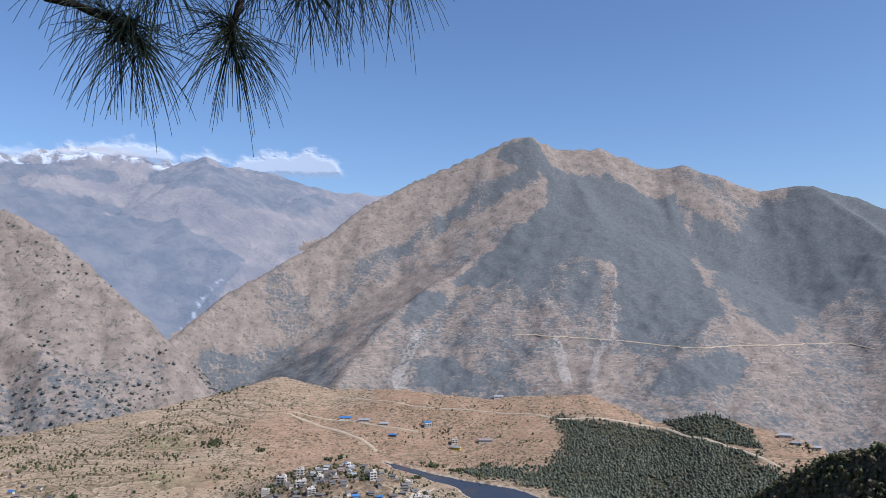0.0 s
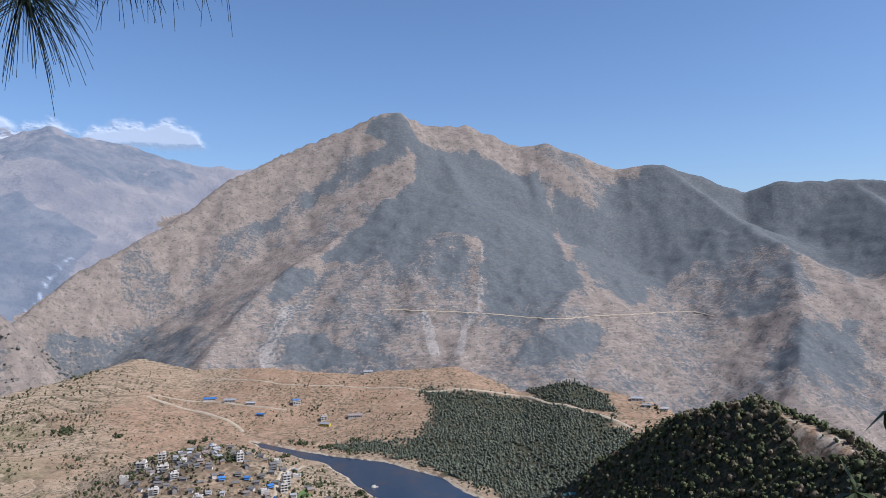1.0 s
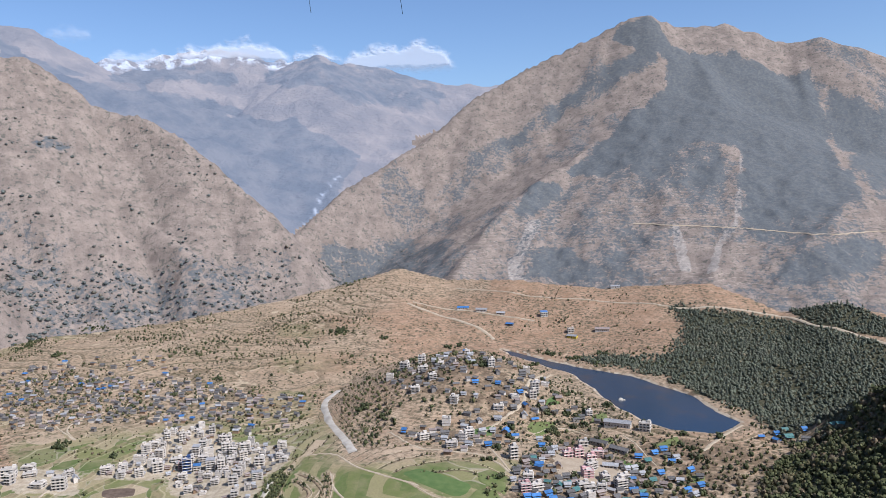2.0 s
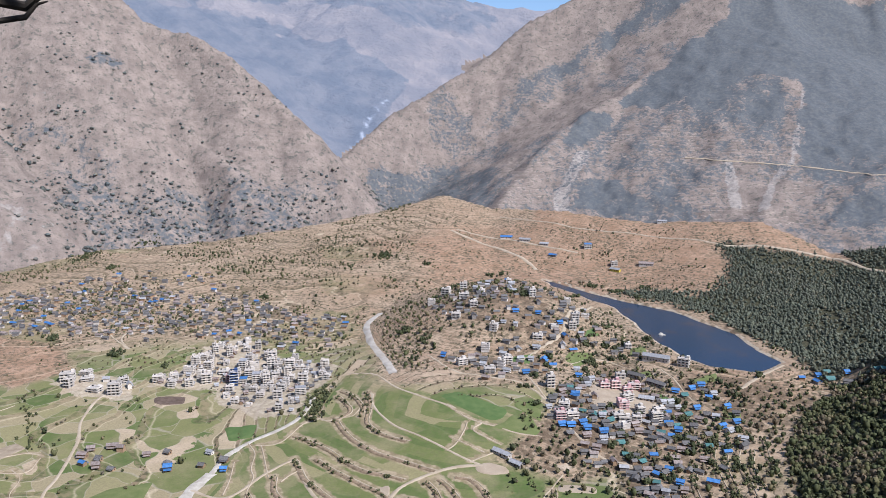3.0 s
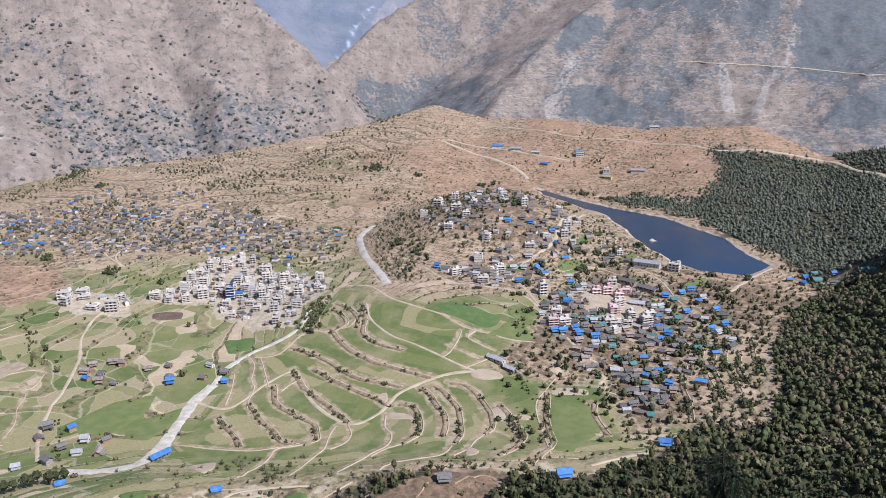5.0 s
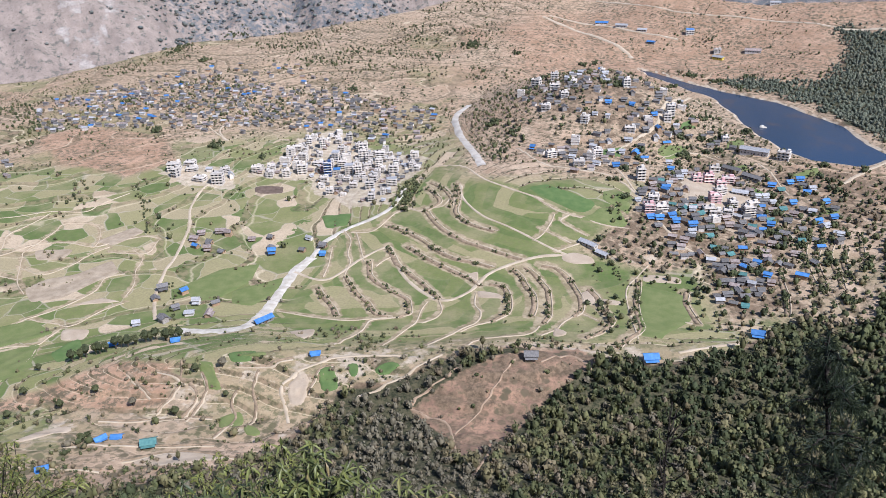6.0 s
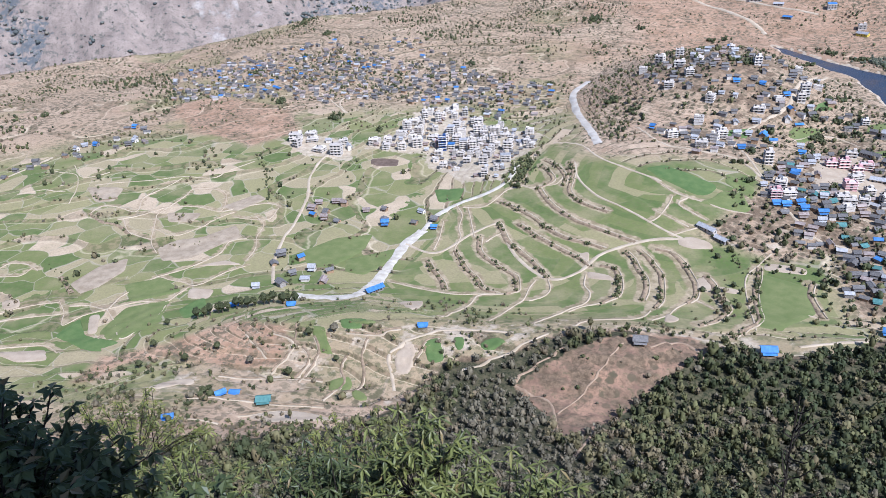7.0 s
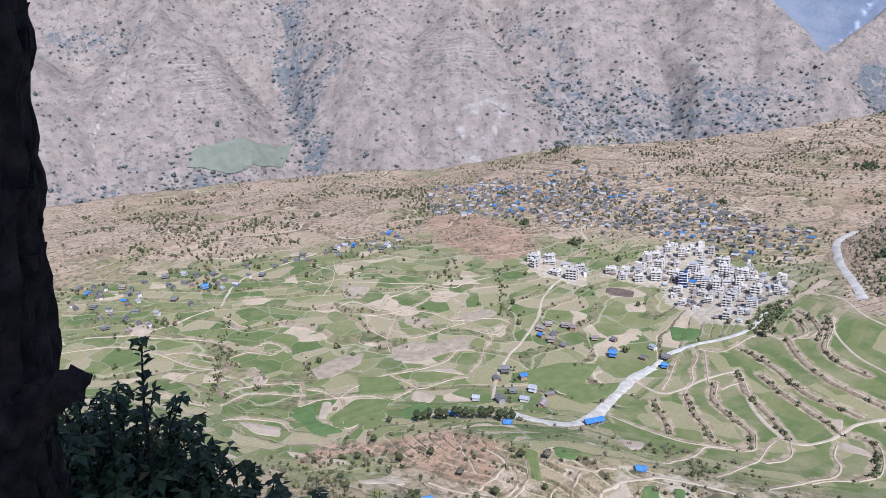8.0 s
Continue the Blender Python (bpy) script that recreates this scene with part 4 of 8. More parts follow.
def sheet(name, mat, remote):
    rows, cols = GX.shape
    me = bpy.data.meshes.new(name)
    co = np.stack([GX, GY, GZ], -1).reshape(-1, 3)
    idx = np.arange(rows * cols).reshape(rows, cols)
    quads = np.stack([idx[:-1, :-1], idx[1:, :-1], idx[1:, 1:], idx[:-1, 1:]], -1).reshape(-1, 4)[:, ::-1]
    beyond = (REMOTE > 0.5)
    beyond = (beyond[:-1, :-1] & beyond[1:, :-1] & beyond[1:, 1:] & beyond[:-1, 1:]).ravel()
    quads = quads[beyond == remote]
    used = np.unique(quads)
    again = np.zeros(len(co), np.int64)
    again[used] = np.arange(len(used))
    quads, co = again[quads], co[used]
    me.vertices.add(len(co))
    me.vertices.foreach_set("co", co.ravel().astype(np.float32))
    me.loops.add(quads.size)
    me.loops.foreach_set("vertex_index", quads.ravel().astype(np.int32))
    me.polygons.add(len(quads))
    me.polygons.foreach_set("loop_start", np.arange(0, quads.size, 4, dtype=np.int32))
    me.polygons.foreach_set("use_smooth", np.ones(len(quads), bool))
    me.update(calc_edges=True)
    me.validate()
    me.materials.append(mat)
    return me, used


def spread(me, used, name, r, g, b):
    r, g, b = r.ravel()[used], g.ravel()[used], b.ravel()[used]
    a = me.color_attributes.new(name, "FLOAT_COLOR", "POINT")
    a.data.foreach_set("color", np.stack([r, g, b, np.ones_like(r)], -1).ravel().astype(np.float32))


GAZ, GR = np.degrees(BB), RR
PATCH = fractal(GX.ravel(), GY.ravel(), 150, 91).reshape(GX.shape)
PATCH2 = fractal(GX.ravel(), GY.ravel(), 420, 95).reshape(GX.shape)
# the pine wood beyond the lake, up to the road on the ridge
LAKE_WOOD = [(182, 800), (150, 915), (120, 985), (60, 1040), (20, 1075), (60, 1110), (150, 1085), (185, 1130), (192, 1243), (250, 1226), (334, 1211), (368, 1130), (404, 1072), (437, 1002), (500, 960), (540, 900), (420, 760), (250, 740)]
KNOB = [(345, 1238), (415, 1208), (455, 1130), (445, 1062), (408, 1083), (374, 1138)]
SPOIL = [(345, 529), (352, 500), (353, 466), (350, 441), (338, 447), (333, 477), (338, 491)]
RIDGE_END = [(464, 1125), (500, 1112), (520, 1051), (522, 1030), (454, 1005), (438, 1057)]
CLEARING = [(-128, 306), (-116, 324), (-100, 344), (-75, 364), (-52, 380), (-37, 370), (-57, 340), (-65, 323), (-75, 288), (-79, 274), (-90, 264), (-101, 287)]
HOME_WOOD = [(-420, -200), (-345, 20), (-285, 120), (-238, 190), (-192, 237), (-173, 273), (-170, 306), (-147, 316), (-131, 335), (-105, 355), (-37, 378), (0, 382), (39, 416), (70, 466), (115, 467),
             (132, 508), (156, 628), (195, 700), (228, 745), (300, 770), (420, 700), (700, 300), (500, -300)]


def woodland(x, y):
    """0 to 1: how wooded a place is (tableland and home slopes)."""
    n = fractal(x, y, 60, 97) - 0.5
    lake_wood = 1 - sstep(-38, 30, polygon(x, y, LAKE_WOOD) + 90 * n)
    home = (1 - sstep(-6, 8, polygon(x, y, HOME_WOOD) + 26 * n)) * sstep(-2, 3, polygon(x, y, CLEARING) + 8 * n)
    knob = 1 - sstep(-8, 6, polygon(x, y, KNOB) + 20 * n)
    bare = np.maximum(1 - sstep(-3, 4, polygon(x, y, SPOIL) + 8 * n), 1 - sstep(-6, 6, polygon(x, y, RIDGE_END) + 12 * n))
    return np.maximum(np.maximum(lake_wood, home), knob) * (1 - bare)


WOOD = woodland(GX.ravel(), GY.ravel()).reshape(GX.shape) * (1 - MOUNT)
WOOD *= GR < 1480
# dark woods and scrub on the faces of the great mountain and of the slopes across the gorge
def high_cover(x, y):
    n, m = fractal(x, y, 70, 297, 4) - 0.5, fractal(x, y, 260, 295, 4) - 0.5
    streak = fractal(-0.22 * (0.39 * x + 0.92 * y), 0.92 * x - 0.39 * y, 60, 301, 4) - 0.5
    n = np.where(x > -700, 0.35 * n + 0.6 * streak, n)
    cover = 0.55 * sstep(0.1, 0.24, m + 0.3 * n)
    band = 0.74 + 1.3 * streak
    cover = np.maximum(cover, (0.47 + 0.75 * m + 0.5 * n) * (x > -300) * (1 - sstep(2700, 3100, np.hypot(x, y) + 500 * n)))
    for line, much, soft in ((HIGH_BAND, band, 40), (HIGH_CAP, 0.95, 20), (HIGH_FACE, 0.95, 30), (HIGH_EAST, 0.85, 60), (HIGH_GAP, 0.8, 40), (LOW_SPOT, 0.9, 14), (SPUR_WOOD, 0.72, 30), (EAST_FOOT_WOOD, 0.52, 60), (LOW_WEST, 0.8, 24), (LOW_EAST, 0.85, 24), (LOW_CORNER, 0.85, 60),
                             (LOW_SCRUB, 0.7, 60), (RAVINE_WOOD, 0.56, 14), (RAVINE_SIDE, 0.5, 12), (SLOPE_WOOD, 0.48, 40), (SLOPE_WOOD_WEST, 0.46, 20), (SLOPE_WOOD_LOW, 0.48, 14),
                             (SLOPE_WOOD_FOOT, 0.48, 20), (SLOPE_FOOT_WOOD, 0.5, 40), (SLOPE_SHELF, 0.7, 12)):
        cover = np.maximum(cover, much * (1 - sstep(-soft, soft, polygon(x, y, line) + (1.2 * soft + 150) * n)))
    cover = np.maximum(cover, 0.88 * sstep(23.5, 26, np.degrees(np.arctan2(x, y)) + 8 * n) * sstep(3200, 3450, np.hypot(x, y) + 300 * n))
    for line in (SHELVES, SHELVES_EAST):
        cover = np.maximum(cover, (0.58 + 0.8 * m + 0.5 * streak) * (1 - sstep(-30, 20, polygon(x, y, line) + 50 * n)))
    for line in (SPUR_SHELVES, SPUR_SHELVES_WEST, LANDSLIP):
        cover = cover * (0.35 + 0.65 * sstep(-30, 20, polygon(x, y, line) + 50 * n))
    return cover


def high_shelves(x, y):
    n = fractal(x, y, 90, 299, 4) - 0.5
    best = 0.22 * sstep(0.6, 0.7, fractal(x, y, 190, 293, 3))
    best = np.maximum(best, 0.85 * (x > -330) * (1 - sstep(2600, 2850, np.hypot(x, y) + 300 * n)) * sstep(-0.08, 0.06, n))
    for line in (SHELVES, SHELVES_EAST, SPUR_SHELVES, SPUR_SHELVES_WEST):
        best = np.maximum(best, (1 - sstep(-40, 30, polygon(x, y, line) + 90 * n)) * (0.6 + 0.8 * np.clip(0.5 + 2 * n, 0, 0.5)))
    return best


high_wood, shelves, slip = np.zeros(GX.shape), np.zeros(GX.shape), np.zeros(GX.shape)
on = MOUNT > 0.05
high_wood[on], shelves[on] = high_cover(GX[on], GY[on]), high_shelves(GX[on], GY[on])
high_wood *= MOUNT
slip[on] = (1 - sstep(-30, 25, polygon(GX[on], GY[on], LANDSLIP) + 160 * (PATCH[on] - 0.5))) * 0.52
green = FARMED * np.maximum(1 - sstep(820, 930, GR + 60 * (PATCH - 0.5)), 0.55 * sstep(0.52, 0.62, PATCH) * (GAZ < -15)) * (1 - sstep(-21, -14, GAZ) * sstep(640, 680, GR + 30 * (PATCH - 0.5))) * (1 - WOOD)
spur = 1 - sstep(-8, 8, polygon(GX.ravel(), GY.ravel(), RED_SPUR).reshape(GX.shape) + 30 * (PATCH - 0.5))
scarp = 1 - sstep(-4, 5, polygon(GX.ravel(), GY.ravel(), RED_SCARP).reshape(GX.shape) + 16 * (PATCH - 0.5))
bald = 1 - sstep(-2, 5, polygon(GX.ravel(), GY.ravel(), CLEARING).reshape(GX.shape))
crowd = np.maximum(1 - sstep(-5, 14, polygon(GX.ravel(), GY.ravel(), BAZAAR).reshape(GX.shape) + 16 * (PATCH - 0.5)), np.maximum(1 - sstep(-10, 30, polygon(GX.ravel(), GY.ravel(), HILL_HOUSES).reshape(GX.shape)), 0.8 * (1 - sstep(-10, 20, polygon(GX.ravel(), GY.ravel(), MID_SLOPE).reshape(GX.shape)))))
green = green * (1 - spur) * (1 - scarp) * (1 - crowd) * (1 - 0.75 * sstep(50, 75, GX + 20 * (PATCH - 0.5)) * (GR > 440)) * (1 - bald) * (1 - 0.6 * (1 - sstep(395, 425, GR + 40 * (PATCH - 0.5))) * (GAZ > -52))
orange = (1 - MOUNT) * np.clip(sstep(940, 1150, GR) * sstep(-18, -12, GAZ + 10 * (PATCH - 0.5)) + 0.5 * sstep(0.46, 0.6, PATCH) * (GR > 700) + 0.2 * (GR < 425) + (polygon(GX.ravel(), GY.ravel(), SPOIL).reshape(GX.shape) < 15) + (polygon(GX.ravel(), GY.ravel(), RIDGE_END).reshape(GX.shape) < 15), 0, 1) * (1 - WOOD)
orange *= 1 - 0.7 * sstep(1370, 1430, GR) * (GAZ < -5)
pale = (1 - sstep(-6, 18, polygon(GX.ravel(), GY.ravel(), TOWN).reshape(GX.shape))) * 0.85
pale = np.maximum(pale, (1 - sstep(-10, 30, polygon(GX.ravel(), GY.ravel(), BAZAAR).reshape(GX.shape))) * 0.36)
pale = np.maximum(pale, (1 - sstep(-4, 8, polygon(GX.ravel(), GY.ravel(), YARD).reshape(GX.shape))))
pale = np.maximum(pale, (1 - sstep(-4, 14, polygon(GX.ravel(), GY.ravel(), WEST_TOWN).reshape(GX.shape))) * 0.8)
pale = np.maximum(pale, 0.5 * (1 - sstep(-2, 6, polygon(GX.ravel(), GY.ravel(), SPOIL).reshape(GX.shape))))
pale = np.maximum(pale, 0.42 * FARMED * (1 - sstep(395, 425, GR + 40 * (PATCH - 0.5))) * (1 - bald) * (1 - WOOD))
pale = np.maximum(pale, (1 - MOUNT) * (1 - sstep(0.5, 3.0, SHORE)) * (SHORE > -2) * 0.9)
pale *= 1 - scarp
scree = MOUNT * np.maximum(slip * sstep(0.42, 0.6, fractal(GX.ravel() * 1.2, GY.ravel(), 46, 133, 4).reshape(GX.shape)), 0.3 * sstep(0.66, 0.76, ridged(GX.ravel(), GY.ravel(), 150, 131, 4).reshape(GX.shape)) * sstep(0.5, 0.6, PATCH2))

for line, wide in ((SCAR_WEST, 26), (SCAR_EAST, 14), (SCAR_MID, 18), (HILL_TRAIL, 3)):
    scree = np.maximum(scree, MOUNT * (1 - sstep(wide * 0.5, wide * 1.5, crest(GX.ravel(), GY.ravel(), [(a, b, 0) for a, b in line])[0].reshape(GX.shape) + 14 * (PATCH - 0.5))) * 0.8)
RISE = np.degrees(np.arctan2(GZ - EYE, GR))
snowy = np.maximum((GR > 4820) * sstep(880, 1000, GZ), 0.8 * (1 - sstep(0.04, 0.12, crest(GAZ.ravel(), RISE.ravel(), FAR_STREAM)[0].reshape(GX.shape))))
far_wood = np.zeros(GX.shape)
on = REMOTE > 0.05
for line, much in ((FAR_DARK, 0.95), (FAR_BAND, 0.85), (FAR_PEAK, 0.62)):
    far_wood[on] = np.maximum(far_wood[on], much * (1 - sstep(-0.3, 0.3, polygon(GAZ[on], RISE[on], line) + 1.6 * (fractal(GX[on], GY[on], 120, 311) - 0.5))))

SHOULDERED = 1 - sstep(-5, 5, polygon(GX.ravel(), GY.ravel(), SHOULDER_AREA).reshape(GX.shape))
# dry grass beside the terrace banks and paths
VERGE = np.zeros(GX.shape)
on = (GR > 330) & (GR < 720) & (GX > -720) & (GX < 60)
for line, wide in [(q, 7.5) for q in SHOULDER_BANKS] + [(q, 4.0) for q in SHOULDER_PATHS + VALLEY_PATHS]:
    VERGE[on] = np.maximum(VERGE[on], 1 - sstep(wide * 0.35, wide, crest(GX[on] + 1.0, GY[on] - 2.0, [(a, b, 0) for a, b in line])[0]))
# thin scrub over the bald hill, the foot hills and the open ridge
thin = (1 - MOUNT) * np.maximum(np.maximum(0.54 * bald, 0.2 * (GR < 430) * (1 - bald)), np.maximum(np.maximum(0.56 * crowd, 0.58 * sstep(45, 75, GX + 20 * (PATCH - 0.5)) * (GR > 430) * (GR < 760)), (0.14 + 0.55 * (PATCH - 0.35)) * sstep(700, 900, GR))) * (1 - np.clip(2 * green, 0, 1)) * (SHORE > 6)

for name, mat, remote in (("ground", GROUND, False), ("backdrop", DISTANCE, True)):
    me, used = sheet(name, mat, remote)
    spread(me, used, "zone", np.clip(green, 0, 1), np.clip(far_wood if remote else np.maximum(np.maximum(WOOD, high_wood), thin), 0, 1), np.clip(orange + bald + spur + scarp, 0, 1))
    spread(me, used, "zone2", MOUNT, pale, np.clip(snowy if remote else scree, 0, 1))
    lv = me.attributes.new("level", "FLOAT", "POINT")
    lv.data.foreach_set("value", LEVEL.ravel()[used].astype(np.float32))
    fa = me.attributes.new("farm", "FLOAT", "POINT")
    fa.data.foreach_set("value", np.maximum(FARMED * np.where(GR < 900, np.where(GX < -330, 0.55, 1.0) * (1 - 0.96 * SHOULDERED), 1.0) * (1 - bald), shelves * MOUNT).ravel()[used].astype(np.float32))
    ve = me.attributes.new("verge", "FLOAT", "POINT")
    ve.data.foreach_set("value", VERGE.ravel()[used].astype(np.float32))
    ba = me.attributes.new("bald", "FLOAT", "POINT")
    ba.data.foreach_set("value", bald.ravel()[used].astype(np.float32))
    ti = me.attributes.new("tilled", "FLOAT", "POINT")
    ti.data.foreach_set("value", SHOULDERED.ravel()[used].astype(np.float32))
    fl = me.attributes.new("flow", "FLOAT_VECTOR", "POINT")
    fl.data.foreach_set("vector", np.stack([GAZ * 60, GR * 0.3, GZ * 0.0], -1).reshape(-1, 3)[used].ravel().astype(np.float32))
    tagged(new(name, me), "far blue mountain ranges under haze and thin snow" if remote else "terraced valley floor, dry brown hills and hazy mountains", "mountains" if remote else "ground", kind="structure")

# ---- the lake ----
bm = bmesh.new()
lake_ring = [bm.verts.new((66 + (px - 66) * 1.12, 935 + (py - 935) * 1.05, LAKE_Z)) for px, py in LAKE]
bmesh.ops.triangulate(bm, faces=[bm.faces.new(lake_ring[::-1])])
me = bpy.data.meshes.new("lake")
bm.to_mesh(me)
bm.free()
me.materials.append(WATER)
tagged(new("lake", me), "still dark blue lake below the pine wood", "lake", kind="structure")


def islet(x, y, wide, high):
    """A pale rock that rises from the lake bed through the water, with a smaller one beside it."""
    bed = ground_z(x, y) - 0.4
    top = new("rock_islet")
    top.location = (x, y, bed)
    top = tagged(top, "small pale rock islet standing out of the lake", "rock")
    pick = random.Random(77)
    for name, dx, w, h in (("main_rock", 0.0, wide, high), ("low_rock", wide * 0.55, wide * 0.6, high * 0.45)):
        bm = bmesh.new()
        depth = LAKE_Z - bed
        rings = []
        for z, spread in ((0.0, 1.9), (depth - 0.6, 1.15), (depth + h * 0.35, 0.9), (depth + h * 0.75, 0.6), (depth + h, 0.25)):
            rings.append([bm.verts.new((dx + 0.5 * w * spread * pick.uniform(0.8, 1.15) * math.cos(a * math.tau / 11), 0.38 * w * spread * pick.uniform(0.8, 1.15) * math.sin(a * math.tau / 11), z + (h * pick.uniform(-0.1, 0.1) if z else 0.0))) for a in range(11)])
        for low, up in zip(rings, rings[1:]):
            for a in range(11):
                bm.faces.new((low[a], low[(a + 1) % 11], up[(a + 1) % 11], up[a]))
        bm.faces.new(rings[-1])
        bm.faces.new(rings[0][::-1])
        part(name, bm, GRAVEL, top)


islet(69, 882, 6.5, 2.6)

# ---- roads, tracks and the river bed, laid on the ground ----
def smooth_line(pts, gap):
    """A curve through plan points, with a point every gap metres."""
    p = [Vector(q) for q in pts]
    p = [p[0] * 2 - p[1]] + p + [p[-1] * 2 - p[-2]]
    out = []
    for a, b, c, d in zip(p, p[1:], p[2:], p[3:]):
        n = max(2, int((c - b).length / gap))
        for k in range(n):
            t = k / n
            out.append(0.5 * ((2 * b) + (c - a) * t + (2 * a - 5 * b + 4 * c - d) * t * t + (3 * b - a - 3 * c + d) * t ** 3))
    return out + [p[-2]]


def ribbon(name, pts, width, mat, label, category, lift=0.3, uneven=0.15, gap=3.0, seed=1, hump=0.0):
    rng = random.Random(seed)
    line = smooth_line(pts, gap)
    verts, faces, across = [], [], 5
    wide = width
    for k, q in enumerate(line):
        ahead = (line[min(k + 1, len(line) - 1)] - line[max(k - 1, 0)]).normalized()
        side = Vector((-ahead.y, ahead.x))
        wide += (width * (1 + uneven * rng.uniform(-1, 1)) - wide) * 0.4
        row = [q + side * wide * (j / (across - 1) - 0.5) for j in range(across)]
        zs = sheet_z([v.x for v in row], [v.y for v in row])
        top = max(zs[1:-1]) if width < 9 else None
        for j, v in enumerate(row):
            z = (0.5 * zs[j] + 0.5 * top if top is not None else zs[j]) + lift
            verts.append((v.x, v.y, z - (1.2 if j in (0, across - 1) else 0) + (hump * rng.uniform(0.5, 1.3) * (1.0 if j == 2 else 0.55) if 0 < j < across - 1 else 0)))
    for k in range(len(line) - 1):
        for j in range(across - 1):
            a = k * across + j
            faces.append((a, a + across, a + across + 1, a + 1))
    return tagged(new(name, mesh_of(name, verts, faces, mat, True)), label, category, kind="structure")


ribbon("river_bed", RIVERBED, 15, GRAVEL, "white gravel bed of a shallow river", "river", uneven=0.3)
ribbon("river_bed", RIVERBED_UP, 8, GRAVEL, "narrow white gravel bed of a river", "river", uneven=0.3)
ribbon("road", WHITE_ROAD, 11, TAR, "pale graded road climbing past the wood", "road", lift=0.5)
for line, width in ((LOOP, 4.4), (SHOULDER, 3.0), (BROW, 3.2), (WEST_ROAD, 4.0), (HILL_ROAD, 3.4), (HILL_UP, 4.2), (FOOT_TRACK, 3.2), (FOOT_PATH, 2.2), (NORTH_TRACK, 4.5), (VILLAGE_LANE, 3.2),
                    (VALLEY_LANE, 4.2), (VALLEY_LANE_WEST, 3.4), (BAZAAR_LANE, 4.2), (FIELD_PATH, 1.8), (GREEN_PATH, 3.6), (DAM_ROAD, 6.0)):
    ribbon("track", line, width, TRACK, "pale dusty earth track between the fields", "track", lift=0.35, uneven=0.3, gap=2.5)
ribbon("track", CLEARING_PATH, 1.5, EARTH, "trodden brown path up the bald hill", "track", lift=0.3, uneven=0.4, gap=2.5)
for line in (CLEARING_RIM, CLEARING_BROW, WOOD_TRAIL):
    ribbon("track", line, 2.4, EARTH, "worn bare rim of the bald hill", "track", lift=0.3, uneven=0.5, gap=2.5)
for line, width in ((RIDGE_ROAD, 6.5), (RIDGE_WEST, 7.0), (RIDGE_TOP, 4.5), (RIDGE_FAR, 3.2)):
    ribbon("road", line, width, TRACK, "bare earth road cut along the ridge", "road", lift=0.9, uneven=0.3)

# the terraces: scrubby earth banks and the narrow paths that run between the plots
for k, line in enumerate(SHOULDER_BANKS + EAST_BANKS):
    ribbon("terrace_bank", line, (4.2, 3.4, 3.8)[k % 3], BANK, "brown scrubby bank between green terraces", "bank", lift=0.25, uneven=0.5, gap=2.0, seed=k, hump=0.8)
    ribbon("track", [(a + 2.6, b + 1.2) for a, b in line], 1.3, TRACK, "narrow dusty path along a terrace edge", "track", lift=0.45, uneven=0.4, gap=2.0, seed=k)
for k, line in enumerate(VALLEY_BANKS):
    ribbon("terrace_bank", line, 5.0, BANK, "brown scrubby side of a ditch", "bank", lift=0.25, uneven=0.5, gap=2.0, seed=k, hump=0.6)
for k, line in enumerate(SHOULDER_PATHS + VALLEY_PATHS):
    ribbon("track", line, (1.7, 1.3, 1.5)[k % 3] if k < len(SHOULDER_PATHS) else (1.1, 0.8, 1.3)[k % 3], TRACK, "narrow pale path between the plots", "track", lift=0.4, uneven=0.4, gap=2.5, seed=k)
for k, line in enumerate(BAZAAR_PATHS):
    ribbon("track", line, (4.0, 3.2, 2.0, 2.4)[k], TRACK, "pale dusty lane between the houses", "track", lift=0.4, uneven=0.4, gap=2.5, seed=k)
for k, line in enumerate(FOOT_BANKS):
    ribbon("terrace_bank", line, 2.6, BANK, "eroded earth bank on the foot hill", "bank", lift=0.2, uneven=0.5, gap=2.0, seed=k, hump=0.5)
    ribbon("track", [(a + 1.0, b - 1.7) for a, b in line], 1.6, TRACK, "bare pale ledge above an earth bank", "track", lift=0.4, uneven=0.5, gap=2.0, seed=k)

# a road on the level across the great mountain: where the slope reaches its height, bearing by bearing
level_road = []
for i, a in enumerate(bearings):
    if 5.4 < a < 29.6:
        height = float(np.interp(a, ROAD_RISE[0], ROAD_RISE[1]))
        j = next(k for k in range(len(radii)) if radii[k] > 1900 and GZ[k, i] > height)
        f = (height - GZ[j - 1, i]) / (GZ[j, i] - GZ[j - 1, i])
        q = radii[j - 1] + f * (radii[j] - radii[j - 1])
        level_road.append((q * math.sin(radians(a)), q * math.cos(radians(a))))
ribbon("road", level_road, 5.5, TRACK, "thin pale road across the far mountainside", "road", lift=0.9, uneven=0.3, gap=30.0)



